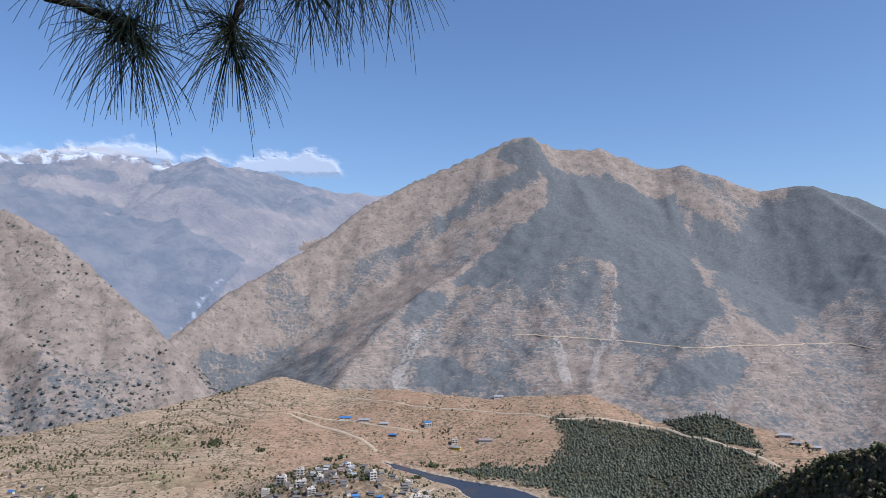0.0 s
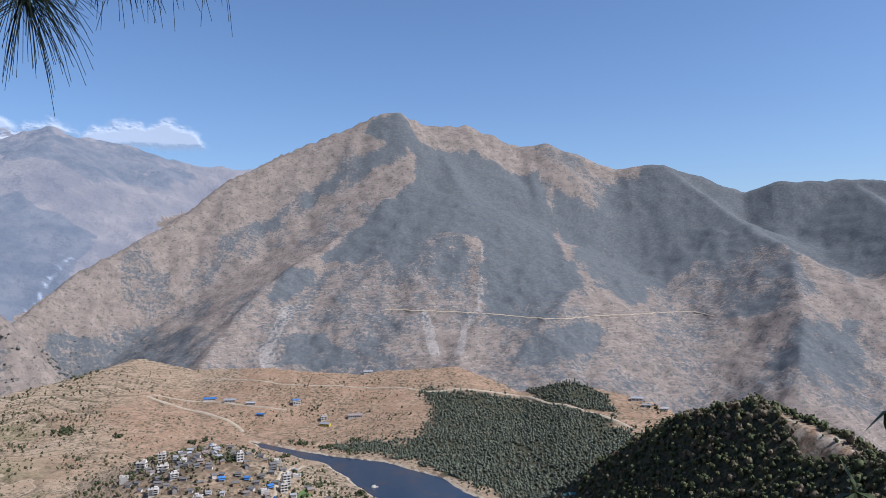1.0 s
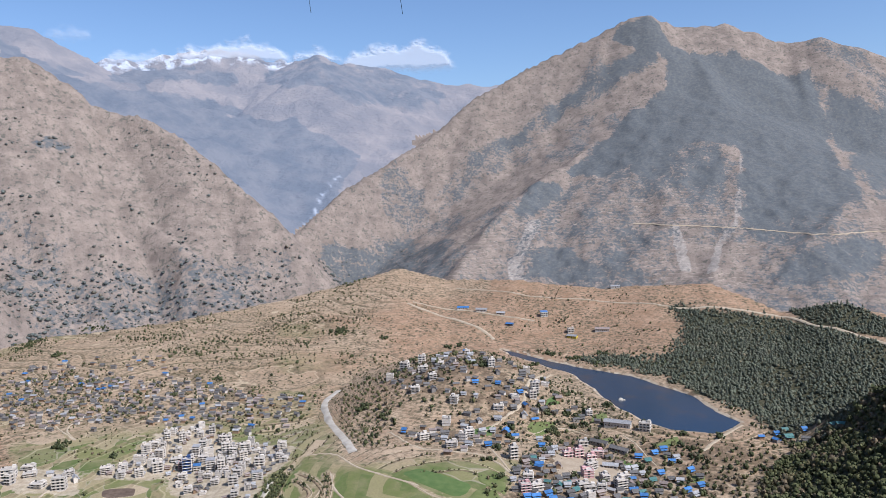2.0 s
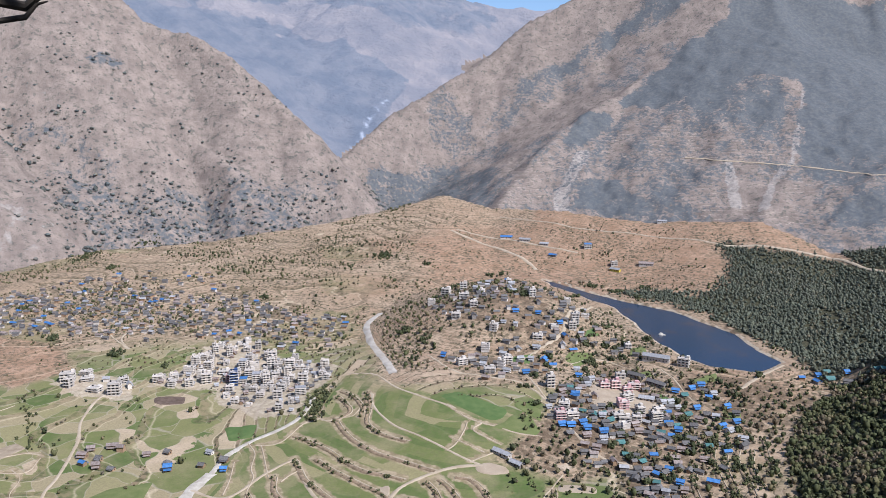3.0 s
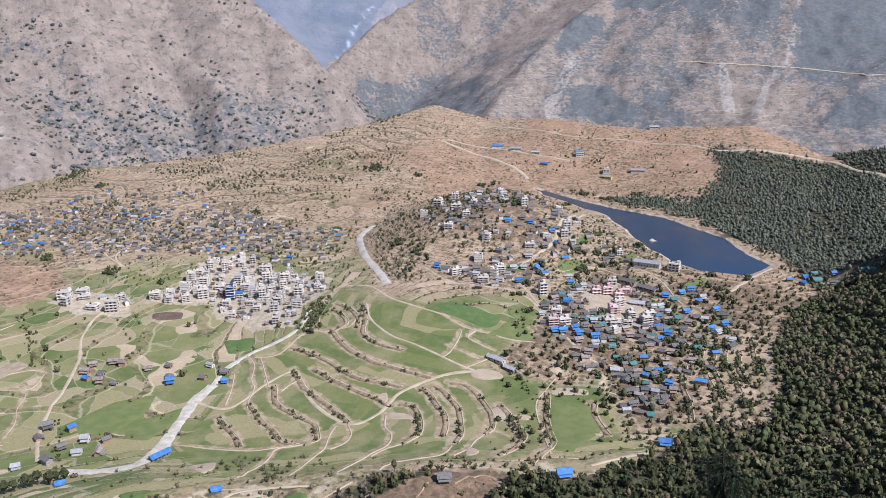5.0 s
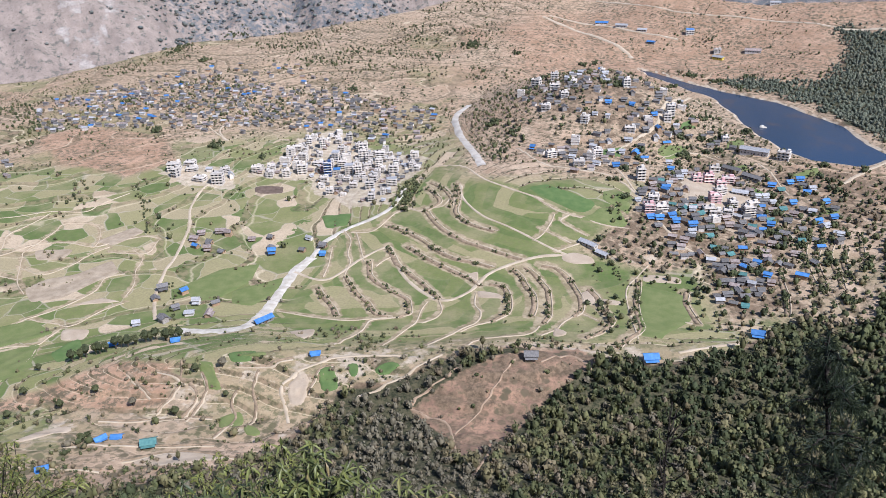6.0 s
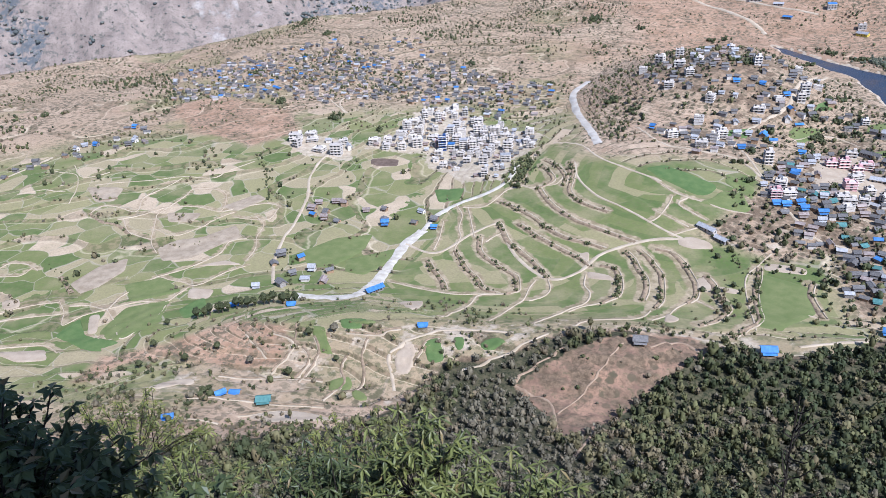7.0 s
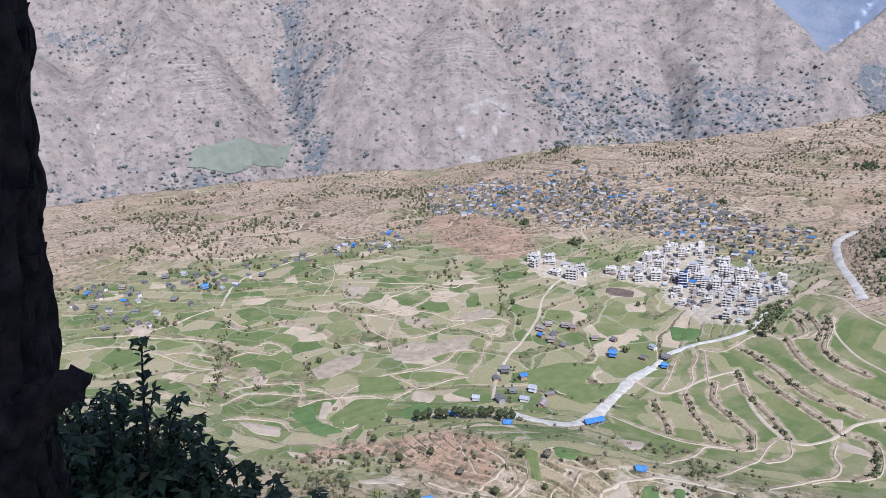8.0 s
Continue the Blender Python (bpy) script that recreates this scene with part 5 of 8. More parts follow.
def field(name, pts, mat, label):
    """A plot of crop, draped on the ground and standing a little above it."""
    middle = Vector((sum(p[0] for p in pts) / len(pts), sum(p[1] for p in pts) / len(pts)))
    rim = []
    for a, b in zip(pts, list(pts[1:]) + [pts[0]]):
        a, b = Vector(a), Vector(b)
        rim += [a.lerp(b, k / max(2, int((b - a).length / 3.5))) for k in range(max(2, int((b - a).length / 3.5)))]
    rim = [(rim[k - 1] + rim[k] * 2 + rim[(k + 1) % len(rim)]) / 4 for k in range(len(rim))]
    rings, verts, faces = 7, [], []
    for k in range(rings):
        f = k / (rings - 1)
        verts += [tuple(middle.lerp(q, f)) for q in rim]
    v = np.array(verts)
    z = sheet_z(v[:, 0], v[:, 1]) + 0.45 + 2.5 * (abs(v[0, 0]) > 1200)
    z[-len(rim):] -= 0.9
    n = len(rim)
    for k in range(1, rings):
        for j in range(n):
            faces.append(((k - 1) * n + j, k * n + j, k * n + (j + 1) % n, (k - 1) * n + (j + 1) % n))
    return tagged(new(name, mesh_of(name, [(a, b, c) for (a, b), c in zip(verts, z)], faces, mat, True)), label, "field", kind="structure")


WHEAT = speckled("young_wheat", (0.085, 0.135, 0.04), (0.125, 0.17, 0.055), 6.0)
PASTURE = speckled("thin_green_crop", (0.125, 0.152, 0.048), (0.175, 0.187, 0.07), 8.0)
# greyer than the near crops, with the haze across the gorge mixed in
DULL = speckled("hazed_grass", (0.15, 0.162, 0.115), (0.2, 0.2, 0.145), 20.0)
FALLOW = speckled("pale_fallow_soil", (0.34, 0.265, 0.18), (0.43, 0.345, 0.245), 8.0)
SLUDGE = speckled("wet_brown_earth", (0.1, 0.07, 0.05), (0.16, 0.115, 0.085), 4.0)
STUBBLE = speckled("tan_stubble", (0.265, 0.205, 0.135), (0.385, 0.31, 0.215), 6.0)
for pts, mat, text in ((BIG_GREEN, WHEAT, "deep green field of young wheat"), (MID_GREEN, PASTURE, "bright green field beside the wheat"), (SHED_YARD, FALLOW, "pale swept yard below the sheds"), (FIELD_B, PASTURE, "green field below the bazaar"), (FIELD_C, PASTURE, "fan-shaped green field with thin furrows"),
                       (FAR_FIELD, DULL, "dull green field on the slope across the gorge"), (FIELD_D, FALLOW, "narrow strip of pale fallow soil"), (FIELD_E, WHEAT, "curved green field at the foot of the hill"), (FIELD_F, PASTURE, "rounded green field"), (FIELD_G, WHEAT, "small deep green field"),
                       (FIELD_H, PASTURE, "green field beside the west track"), (FIELD_I, PASTURE, "green field above the river"), (FIELD_J, WHEAT, "green field under the upper town"),
                       (FIELD_L, WHEAT, "bright green terrace plot"), (FIELD_M, WHEAT, "small green terrace plot"), (FIELD_N, WHEAT, "green plot on the brown foot hill"), (FIELD_O, PASTURE, "thin green terrace plot"), (FIELD_P, WHEAT, "green plot behind the foot hill")):
    field("field", pts, mat, text)
field("field", [(-405, 605), (-377, 617), (-369, 600), (-396, 590)], SLUDGE, "dark brown dug pond beside the upper town")
for pts in SHOULDER_FALLOW:
    field("field", pts, FALLOW, "dry pale plot among green terraces")
for k, pts in enumerate(VALLEY_FALLOW):
    field("field", pts, (FALLOW, STUBBLE)[k in (3, 4, 5, 6, 10)], "harvested dusty plot on the valley floor")
for k, pts in enumerate(BAZAAR_GREENS):
    field("field", pts, (PASTURE, WHEAT, PASTURE)[k % 3], "small green plot among the houses of the bazaar")
field("field", YARD, FALLOW, "wide dusty bus park in the middle of the bazaar")
for pts in FOOT_FALLOW:
    field("field", pts, FALLOW, "bare levelled plot on the foot hill")
for pts in FOOT_GREENS:
    field("field", pts, PASTURE, "small green plot on the foot hill")

# ---- houses ----
BLUE = speckled("blue_roof_sheet", (0.05, 0.145, 0.34), (0.095, 0.225, 0.46), 2.5, 0.45, 0.4)
SLATE = speckled("slate_roof", (0.1, 0.095, 0.09), (0.19, 0.175, 0.16), 0.8, 0.85, 0.5)
RUST = speckled("old_tin_roof", (0.2, 0.15, 0.125), (0.33, 0.28, 0.25), 1.5, 0.6, 0.4)
TEAL = speckled("green_roof_sheet", (0.06, 0.15, 0.14), (0.11, 0.22, 0.2), 1.5, 0.5, 0.3)
TIN = speckled("grey_tin_roof", (0.27, 0.265, 0.26), (0.42, 0.41, 0.4), 1.5, 0.6, 0.3)
WHITE = speckled("white_render", (0.55, 0.492, 0.415), (0.73, 0.665, 0.58), 1.6, 0.85, 0.3)
CREAM = speckled("cream_render", (0.54, 0.475, 0.39), (0.7, 0.62, 0.52), 1.6, 0.85, 0.3)
PINK = speckled("pink_render", (0.6, 0.34, 0.33), (0.7, 0.44, 0.42), 1.6, 0.85, 0.15)
NAVY = speckled("blue_glass_front", (0.03, 0.06, 0.16), (0.06, 0.11, 0.26), 1.2, 0.3)
MUD = speckled("ochre_mud_wall", (0.28, 0.185, 0.11), (0.4, 0.27, 0.165), 1.2, 0.95, 0.4)
STONE = speckled("rubble_wall", (0.2, 0.175, 0.15), (0.33, 0.3, 0.265), 0.7, 0.95, 0.4)
CONCRETE = speckled("bare_concrete", (0.43, 0.385, 0.33), (0.58, 0.525, 0.455), 1.4, 0.9, 0.3)
PANE = speckled("dark_window", (0.02, 0.024, 0.03), (0.05, 0.055, 0.065), 0.9, 0.2)
PLANK = speckled("brown_door", (0.09, 0.05, 0.03), (0.15, 0.09, 0.05), 0.5, 0.7)
BLACK = speckled("black_tank", (0.015, 0.015, 0.016), (0.03, 0.03, 0.03), 0.5, 0.5)
YELLOW = speckled("yellow_paint", (0.6, 0.45, 0.06), (0.7, 0.55, 0.1), 1.0, 0.6)


def slab(bm, x0, x1, y0, y1, z0, z1):
    v = [bm.verts.new(p) for p in ((x0, y0, z0), (x1, y0, z0), (x1, y1, z0), (x0, y1, z0), (x0, y0, z1), (x1, y0, z1), (x1, y1, z1), (x0, y1, z1))]
    for f in ((3, 2, 1, 0), (4, 5, 6, 7), (0, 1, 5, 4), (1, 2, 6, 5), (2, 3, 7, 6), (3, 0, 4, 7)):
        bm.faces.new([v[i] for i in f])


def box_mesh(name, sx, sy, sz, mat):
    bm = bmesh.new()
    slab(bm, -sx / 2, sx / 2, -sy / 2, sy / 2, 0, sz)
    me = bpy.data.meshes.new(name)
    bm.to_mesh(me)
    bm.free()
    me.materials.append(mat)
    return me


WINDOW = box_mesh("window", 1.0, 0.16, 1.2, PANE)
WIDE_WINDOW = box_mesh("window", 1.9, 0.2, 1.4, PANE)
DOOR = box_mesh("door", 1.1, 0.16, 2.0, PLANK)


def child(name, me, parent, x, y, z, turn=0.0):
    ob = new(name, me)
    ob.parent = parent
    ob.matrix_basis = pose(x, y, z, 0, 0, turn)
    return ob


def cottage(w, d, h, wall, roof, label, porch=True):
    """A hill farmhouse: gabled walls on a plinth, a pitched roof in two slopes, door, windows and a lean-to."""
    top = new("house")
    bm = bmesh.new()
    rise = d * 0.3
    ends = []
    for x in (-w / 2, w / 2):
        ends.append([bm.verts.new(p) for p in ((x, -d / 2, -2.5), (x, d / 2, -2.5), (x, d / 2, h), (x, 0, h + rise), (x, -d / 2, h))])
    bm.faces.new(ends[0][::-1])
    bm.faces.new(ends[1])
    for k in (0, 1, 2, 3, 4):
        bm.faces.new((ends[0][k], ends[0][(k + 1) % 5], ends[1][(k + 1) % 5], ends[1][k]))
    bmesh.ops.recalc_face_normals(bm, faces=bm.faces)
    part("wall", bm, wall, top)
    bm = bmesh.new()
    over, thick = 0.7, 0.22
    e = d / 2 + over
    ze = h - rise * over / (d / 2)
    prof = [(-e, ze + 0.05), (0, h + rise + 0.05), (e, ze + 0.05), (e, ze + 0.05 + thick), (0, h + rise + 0.05 + thick * 1.2), (-e, ze + 0.05 + thick)]
    a = [bm.verts.new((-w / 2 - over, y, z)) for y, z in prof]
    b = [bm.verts.new((w / 2 + over, y, z)) for y, z in prof]
    for k in range(6):
        bm.faces.new((a[k], a[(k + 1) % 6], b[(k + 1) % 6], b[k]))
    for end in (a, b):
        bm.faces.new((end[0], end[1], end[4], end[5]))
        bm.faces.new((end[1], end[2], end[3], end[4]))
    bmesh.ops.recalc_face_normals(bm, faces=bm.faces)
    roof_part = part("roof", bm, roof, top)
    cap = bmesh.new()
    slab(cap, -w / 2 - over - 0.05, w / 2 + over + 0.05, -0.16, 0.16, h + rise + 0.22, h + rise + 0.36)
    part("ridge_cap", cap, roof, roof_part)
    child("door", DOOR, top, 0.4, -d / 2, 0.0)
    floors = 2 if h > 4 else 1
    for f in range(floors):
        for x in (-w * 0.3, w * 0.3):
            child("window", WINDOW, top, x, -d / 2, 0.9 + 2.2 * f)
        child("window", WINDOW, top, w / 2, 0, 0.9 + 2.2 * f, 90)
    if porch:
        bm = bmesh.new()
        slab(bm, -w / 2, w / 2, -d / 2 - 1.9, -d / 2 + 0.1, 2.35, 2.5)
        for v in bm.verts:
            v.co.z += 0.35 * (v.co.y + d / 2)
        part("porch_roof", bm, roof, top)
        for x in (-w / 2 + 0.3, w / 2 - 0.3):
            bm = bmesh.new()
            slab(bm, x - 0.09, x + 0.09, -d / 2 - 1.75, -d / 2 - 1.57, -1.5, 1.85)
            part("post", bm, PLANK, top)
    return tagged(top, label, "house")


def block(w, d, n, wall, label, roof=None, trim=None):
    """A concrete town building: storeys between projecting slabs, windows all round, parapet, stair head and water tank."""
    top = new("building")
    bm = bmesh.new()
    slab(bm, -w / 2, w / 2, -d / 2, d / 2, -3, n * 2.75)
    part("wall", bm, wall, top)
    for f in range(1, n + 1):
        bm = bmesh.new()
        slab(bm, -w / 2 - 0.5, w / 2 + 0.5, -d / 2 - 0.9, d / 2 + 0.3, f * 2.75 - 0.12, f * 2.75 + 0.14)
        part("floor_slab", bm, trim or CONCRETE, top)
    for f in range(n):
        z = f * 2.75 + 0.9
        k = max(2, int(w / 3.4))
        for j in range(k):
            x = (j + 0.5) / k * w - w / 2
            child("window", WIDE_WINDOW, top, x, -d / 2, z)
        child("window", WIDE_WINDOW, top, w / 2, 0, z, 90)
        child("window", WIDE_WINDOW, top, -w / 2, 0, z, 90)
    bm = bmesh.new()
    z, q = n * 2.75 + 0.14, 0.16
    slab(bm, -w / 2, w / 2, -d / 2, -d / 2 + q, z, z + 0.8)
    slab(bm, -w / 2, w / 2, d / 2 - q, d / 2, z, z + 0.8)
    slab(bm, -w / 2, -w / 2 + q, -d / 2 + q, d / 2 - q, z, z + 0.8)
    slab(bm, w / 2 - q, w / 2, -d / 2 + q, d / 2 - q, z, z + 0.8)
    part("parapet", bm, wall, top)
    if roof is None:
        bm = bmesh.new()
        slab(bm, w / 2 - 3.2, w / 2 - 0.4, d / 2 - 3.4, d / 2 - 0.4, z, z + 2.3)
        part("stair_head", bm, wall, top)
        bm = bmesh.new()
        bmesh.ops.create_cone(bm, cap_ends=True, segments=10, radius1=0.7, radius2=0.62, depth=1.4, matrix=Matrix.Translation((-w / 2 + 1.5, d / 2 - 1.5, z + 0.7)))
        tank = part("water_tank", bm, BLACK, top)
        bm = bmesh.new()
        bmesh.ops.create_cone(bm, cap_ends=True, segments=8, radius1=0.3, radius2=0.26, depth=0.2, matrix=Matrix.Translation((-w / 2 + 1.5, d / 2 - 1.5, z + 1.48)))
        part("lid", bm, BLACK, tank)
    else:
        bm = bmesh.new()
        slab(bm, -w / 2 - 0.3, w / 2 + 0.3, -d / 2 - 0.3, d / 2 + 0.3, z + 1.9, z + 2.1)
        for v in bm.verts:
            v.co.z += 0.08 * v.co.y
        part("roof_sheet", bm, roof, top)
        for x in (-w / 2 + 0.3, w / 2 - 0.3):
            for y in (-d / 2 + 0.3, d / 2 - 0.3):
                bm = bmesh.new()
                slab(bm, x - 0.08, x + 0.08, y - 0.08, y + 0.08, z, z + 2.0 + 0.08 * y)
                part("post", bm, CONCRETE, top)
    return tagged(top, label, "building")


def hall(w, d, h, wall, roof, label):
    """A long single-storey school or shed under a low gable."""
    top = cottage(w, d, h, wall, roof, label, porch=False)
    top.name = "long_house"
    for j in range(int(w / 3.2)):
        child("window", WINDOW, top, -w / 2 + 1.6 + 3.2 * j, -d / 2 - 0.02, 1.15)
    return top


COTTAGES = [
    cottage(6.6, 4.4, 3.9, MUD, BLUE, "ochre mud farmhouse with a bright blue sheet roof"),
    cottage(5.9, 4.2, 3.7, STONE, BLUE, "rubble stone house under a blue sheet roof"),
    cottage(7.0, 4.5, 3.9, WHITE, BLUE, "whitewashed house with a blue sheet roof"),
    cottage(6.2, 4.3, 3.7, STONE, SLATE, "stone house with a dark slate roof"),
    cottage(5.5, 4.0, 2.7, MUD, SLATE, "low mud house under worn slates"),
    cottage(6.6, 4.3, 3.9, MUD, RUST, "ochre house with a rusty tin roof"),
    cottage(5.9, 4.3, 3.7, WHITE, TIN, "whitewashed house with a grey tin roof"),
    cottage(6.2, 4.2, 2.7, STONE, TEAL, "stone cottage with a green sheet roof"),
]
BLOCKS = [
    block(7.6, 6.7, 3, WHITE, "white three-storey concrete building with a flat roof"),
    block(8.4, 7.6, 4, CREAM, "cream four-storey concrete building with a flat roof"),
    block(6.7, 6.7, 3, CONCRETE, "bare concrete building with projecting floors"),
    block(9.2, 6.7, 2, WHITE, "white two-storey concrete building"),
    block(7.6, 6.7, 4, WHITE, "white four-storey building with a tin roof shade", TIN),
    block(6.7, 5.9, 2, CREAM, "cream two-storey building under a blue roof sheet", BLUE),
    block(7.6, 7.6, 3, PINK, "pink three-storey building with a flat roof"),
]
for i, proto in enumerate(COTTAGES):
    proto.matrix_basis = pose(-20 + 13 * (i % 4), 590 - 12 * (i // 4), float(sheet_z(-20 + 13 * (i % 4), 590 - 12 * (i // 4))[0]), 0, 0, 20)
    proto.scale = (0.94, 0.94, 0.88)
for i, proto in enumerate(BLOCKS):
    proto.matrix_basis = pose(-330 - 14 * (i % 4), 680 - 14 * (i // 4), float(sheet_z(-330 - 14 * (i % 4), 680 - 14 * (i // 4))[0]), 0, 0, 20)
    proto.scale = (1.05, 1.05, 0.78)


def inside(x, y, pts):
    return float(polygon(np.array([float(x)]), np.array([float(y)]), pts)[0]) < 0


TAKEN = [(p.matrix_basis.translation.x, p.matrix_basis.translation.y) for p in COTTAGES + BLOCKS]


def free_spots(area, count, gap, seed):
    rng = random.Random(seed)
    xs, ys = [p[0] for p in area], [p[1] for p in area]
    spots = []
    for _ in range(count * 60):
        x, y = rng.uniform(min(xs), max(xs)), rng.uniform(min(ys), max(ys))
        if inside(x, y, area) and (area is YARD or not inside(x, y, YARD)) and all((x - a) ** 2 + (y - b) ** 2 > gap * gap for a, b in TAKEN):
            spots.append((x, y))
            TAKEN.append((x, y))
            if len(spots) == count:
                break
    return spots


def settle(area, count, gap, kinds, group, seed, heading=0.0, jitter=25.0, rows=False, size=1.0):
    rng = random.Random(seed)
    spots = free_spots(area, count // 2 if rows else count, gap, seed)
    if rows:
        # short rows of houses shoulder to shoulder
        line = []
        for x, y in spots:
            a = radians(heading + rng.uniform(-jitter, jitter))
            for k in range(rng.choice((1, 2, 2, 3))):
                line.append((x + 7.2 * k * math.cos(a), y + 7.2 * k * math.sin(a) + rng.uniform(-0.8, 0.8), math.degrees(a)))
        for x, y, a in line[:count]:
            ob = copy_thing(rng.choice(kinds), pose(x, y, float(sheet_z(x, y)[0]), 0, 0, a + rng.choice((0, 0, 0, 90, 180)) + rng.uniform(-10, 10)))
            ob.scale = (ob.scale.x * rng.uniform(0.72, 1.08), ob.scale.y * rng.uniform(0.75, 1.05), ob.scale.z * rng.uniform(0.75, 1.15))
            tagged(ob, group=group)
            TAKEN.append((x, y))
        return
    for x, y in spots:
        proto = rng.choice(kinds)
        ob = copy_thing(proto, pose(x, y, float(sheet_z(x, y)[0]), 0, 0, heading + rng.choice((0, 0, 0, 90, 180)) + rng.uniform(-jitter, jitter)))
        ob.scale = (ob.scale.x * size * rng.uniform(0.78, 1.3), ob.scale.y * size * rng.uniform(0.8, 1.2), ob.scale.z * size * rng.uniform(0.8, 1.35))
        tagged(ob, group=group)


A, B = COTTAGES, BLOCKS


def stand(make, x, y, turn, group="", sink=0.0):
    make.matrix_basis = pose(x, y, float(sheet_z(x, y)[0]) - sink, 0, 0, turn)
    TAKEN.append((x, y))
    return tagged(make, group=group) if group else make


# houses that stand by themselves
near_blue = cottage(7.6, 4.6, 2.7, MUD, BLUE, "mud farmhouse with a wide blue roof on a terrace")
stand(near_blue, -278, 206, 38).scale = (0.72, 0.72, 0.72)
for x, y, turn in ((-273, 238, 60), (-267, 243, 20), (-197, 332, 25), (-300, 337, 30), (-342, 328, 40)):
    tagged(copy_thing(near_blue, pose(x, y, float(sheet_z(x, y)[0]), 0, 0, turn)), group="farmhouses on the foot hills")
    TAKEN.append((x, y))
stand(cottage(7.0, 4.8, 2.7, STONE, TEAL, "stone farmhouse with a dark green sheet roof"), -246, 242, 30)
stand(cottage(7.0, 5.6, 3.1, MUD, SLATE, "grey thatched hut on a bare brown hill"), -74, 357, 15)
stand(cottage(7.8, 5.6, 3.1, WHITE, BLUE, "white farmhouse with a blue roof at the wood's edge"), -10, 383, 20)
stand(cottage(7.0, 4.8, 3.1, MUD, BLUE, "farmhouse with a blue roof among the trees"), 50, 437, 0)
stand(hall(12.5, 4.8, 2.9, STONE, BLUE, "long shed with a blue roof beside the river"), -262, 380, 62)
stand(block(7.6, 7.6, 5, NAVY, "dark blue five-storey building with white floor slabs", None, WHITE), -351, 660, 25)
stand(block(10.9, 9.2, 4, CONCRETE, "unfinished concrete building at the field's edge"), -441, 600, 20)
stand(block(12.6, 8.4, 3, WHITE, "white three-storey building with open floors"), -500, 612, 25)
for i, (x, y) in enumerate(((6, 694), (16, 699), (27, 696))):
    stand(block(8.2, 6.4, 2 + (i == 1), PINK, "pink and white school building by the bus park", None, WHITE), x, y, 18)
stand(hall(15, 4.6, 2.8, WHITE, TIN, "long tin-roofed shed beside a pale yard"), -68, 533, -33)
stand(hall(9.5, 4.2, 2.6, STONE, TIN, "low grey shed at the edge of a yard"), -56, 522, -33)
stand(hall(26.5, 7.2, 5.1, WHITE, TIN, "long white building on the lake shore"), 58, 782, -16)
stand(block(10.9, 7.6, 3, WHITE, "white building at the end of the shore road"), 84, 771, -16)
stand(block(6.7, 6.7, 4, WHITE, "white four-storey house above the bazaar"), -42, 664, 20)
stand(block(8.4, 6.7, 4, WHITE, "white four-storey house on the lake hill"), -28, 843, 15)
stand(block(7.6, 6.7, 3, CREAM, "cream house stepping down the lake hill"), -30, 826, 15)
stand(hall(20.3, 6.4, 3.1, WHITE, BLUE, "long ridge building with a blue roof"), -168, 1328, 4)
stand(hall(18.7, 6.4, 3.7, CONCRETE, TIN, "unroofed concrete row on the ridge"), -133, 1306, -4)
stand(hall(14.0, 5.6, 3.1, CONCRETE, TIN, "low grey shed on the ridge"), -98, 1285, -6)
stand(block(11.8, 9.2, 2, WHITE, "white ridge house under a blue roof sheet", BLUE), -25, 1273, 10)
stand(hall(12.5, 4.8, 2.7, STONE, BLUE, "small shed with a blue roof below the ridge"), -80, 1240, -20)
stand(block(10.1, 7.6, 2, CREAM, "cream building above the lake"), 18, 1216, 8)
stand(hall(15.6, 6.4, 3.2, YELLOW, TIN, "yellow shed by a levelled yard"), 20, 1196, -25)
stand(hall(21.8, 7.2, 3.7, CONCRETE, RUST, "long bare concrete building above the lake"), 67, 1210, -6)
stand(hall(17.2, 6.4, 3.6, WHITE, TIN, "white school building on the end of the ridge"), 489, 1104, -20)
stand(hall(12.5, 5.6, 3.1, WHITE, TIN, "white shed on the end of the ridge"), 492, 1075, -24)
stand(hall(9.4, 4.8, 2.7, WHITE, TIN, "small white house on the end of the ridge"), 511, 1056, -20)
stand(hall(15.6, 5.6, 3.1, CONCRETE, TIN, "low concrete shed on the ridge line"), 98, 1362, 6)

settle(TOWN, 44, 11.5, [B[0], B[1], B[2], B[2], B[4], B[2], B[2], B[1], B[3], B[1]], "buildings of the upper town", 11, 20, 14, size=0.88)
settle(TOWN, 52, 7.6, [B[3], A[3], B[2], A[5], A[6], A[4], B[2], A[3]], "houses of the upper town", 12, 20, size=0.68)
settle(TOWN, 60, 5.4, [A[3], A[4], A[5], A[6], A[4]], "small houses of the upper town", 18, 20, size=0.66)
settle(WEST_TOWN, 7, 14, [B[0], B[2], B[3], A[6]], "buildings at the fields", 13, 20)
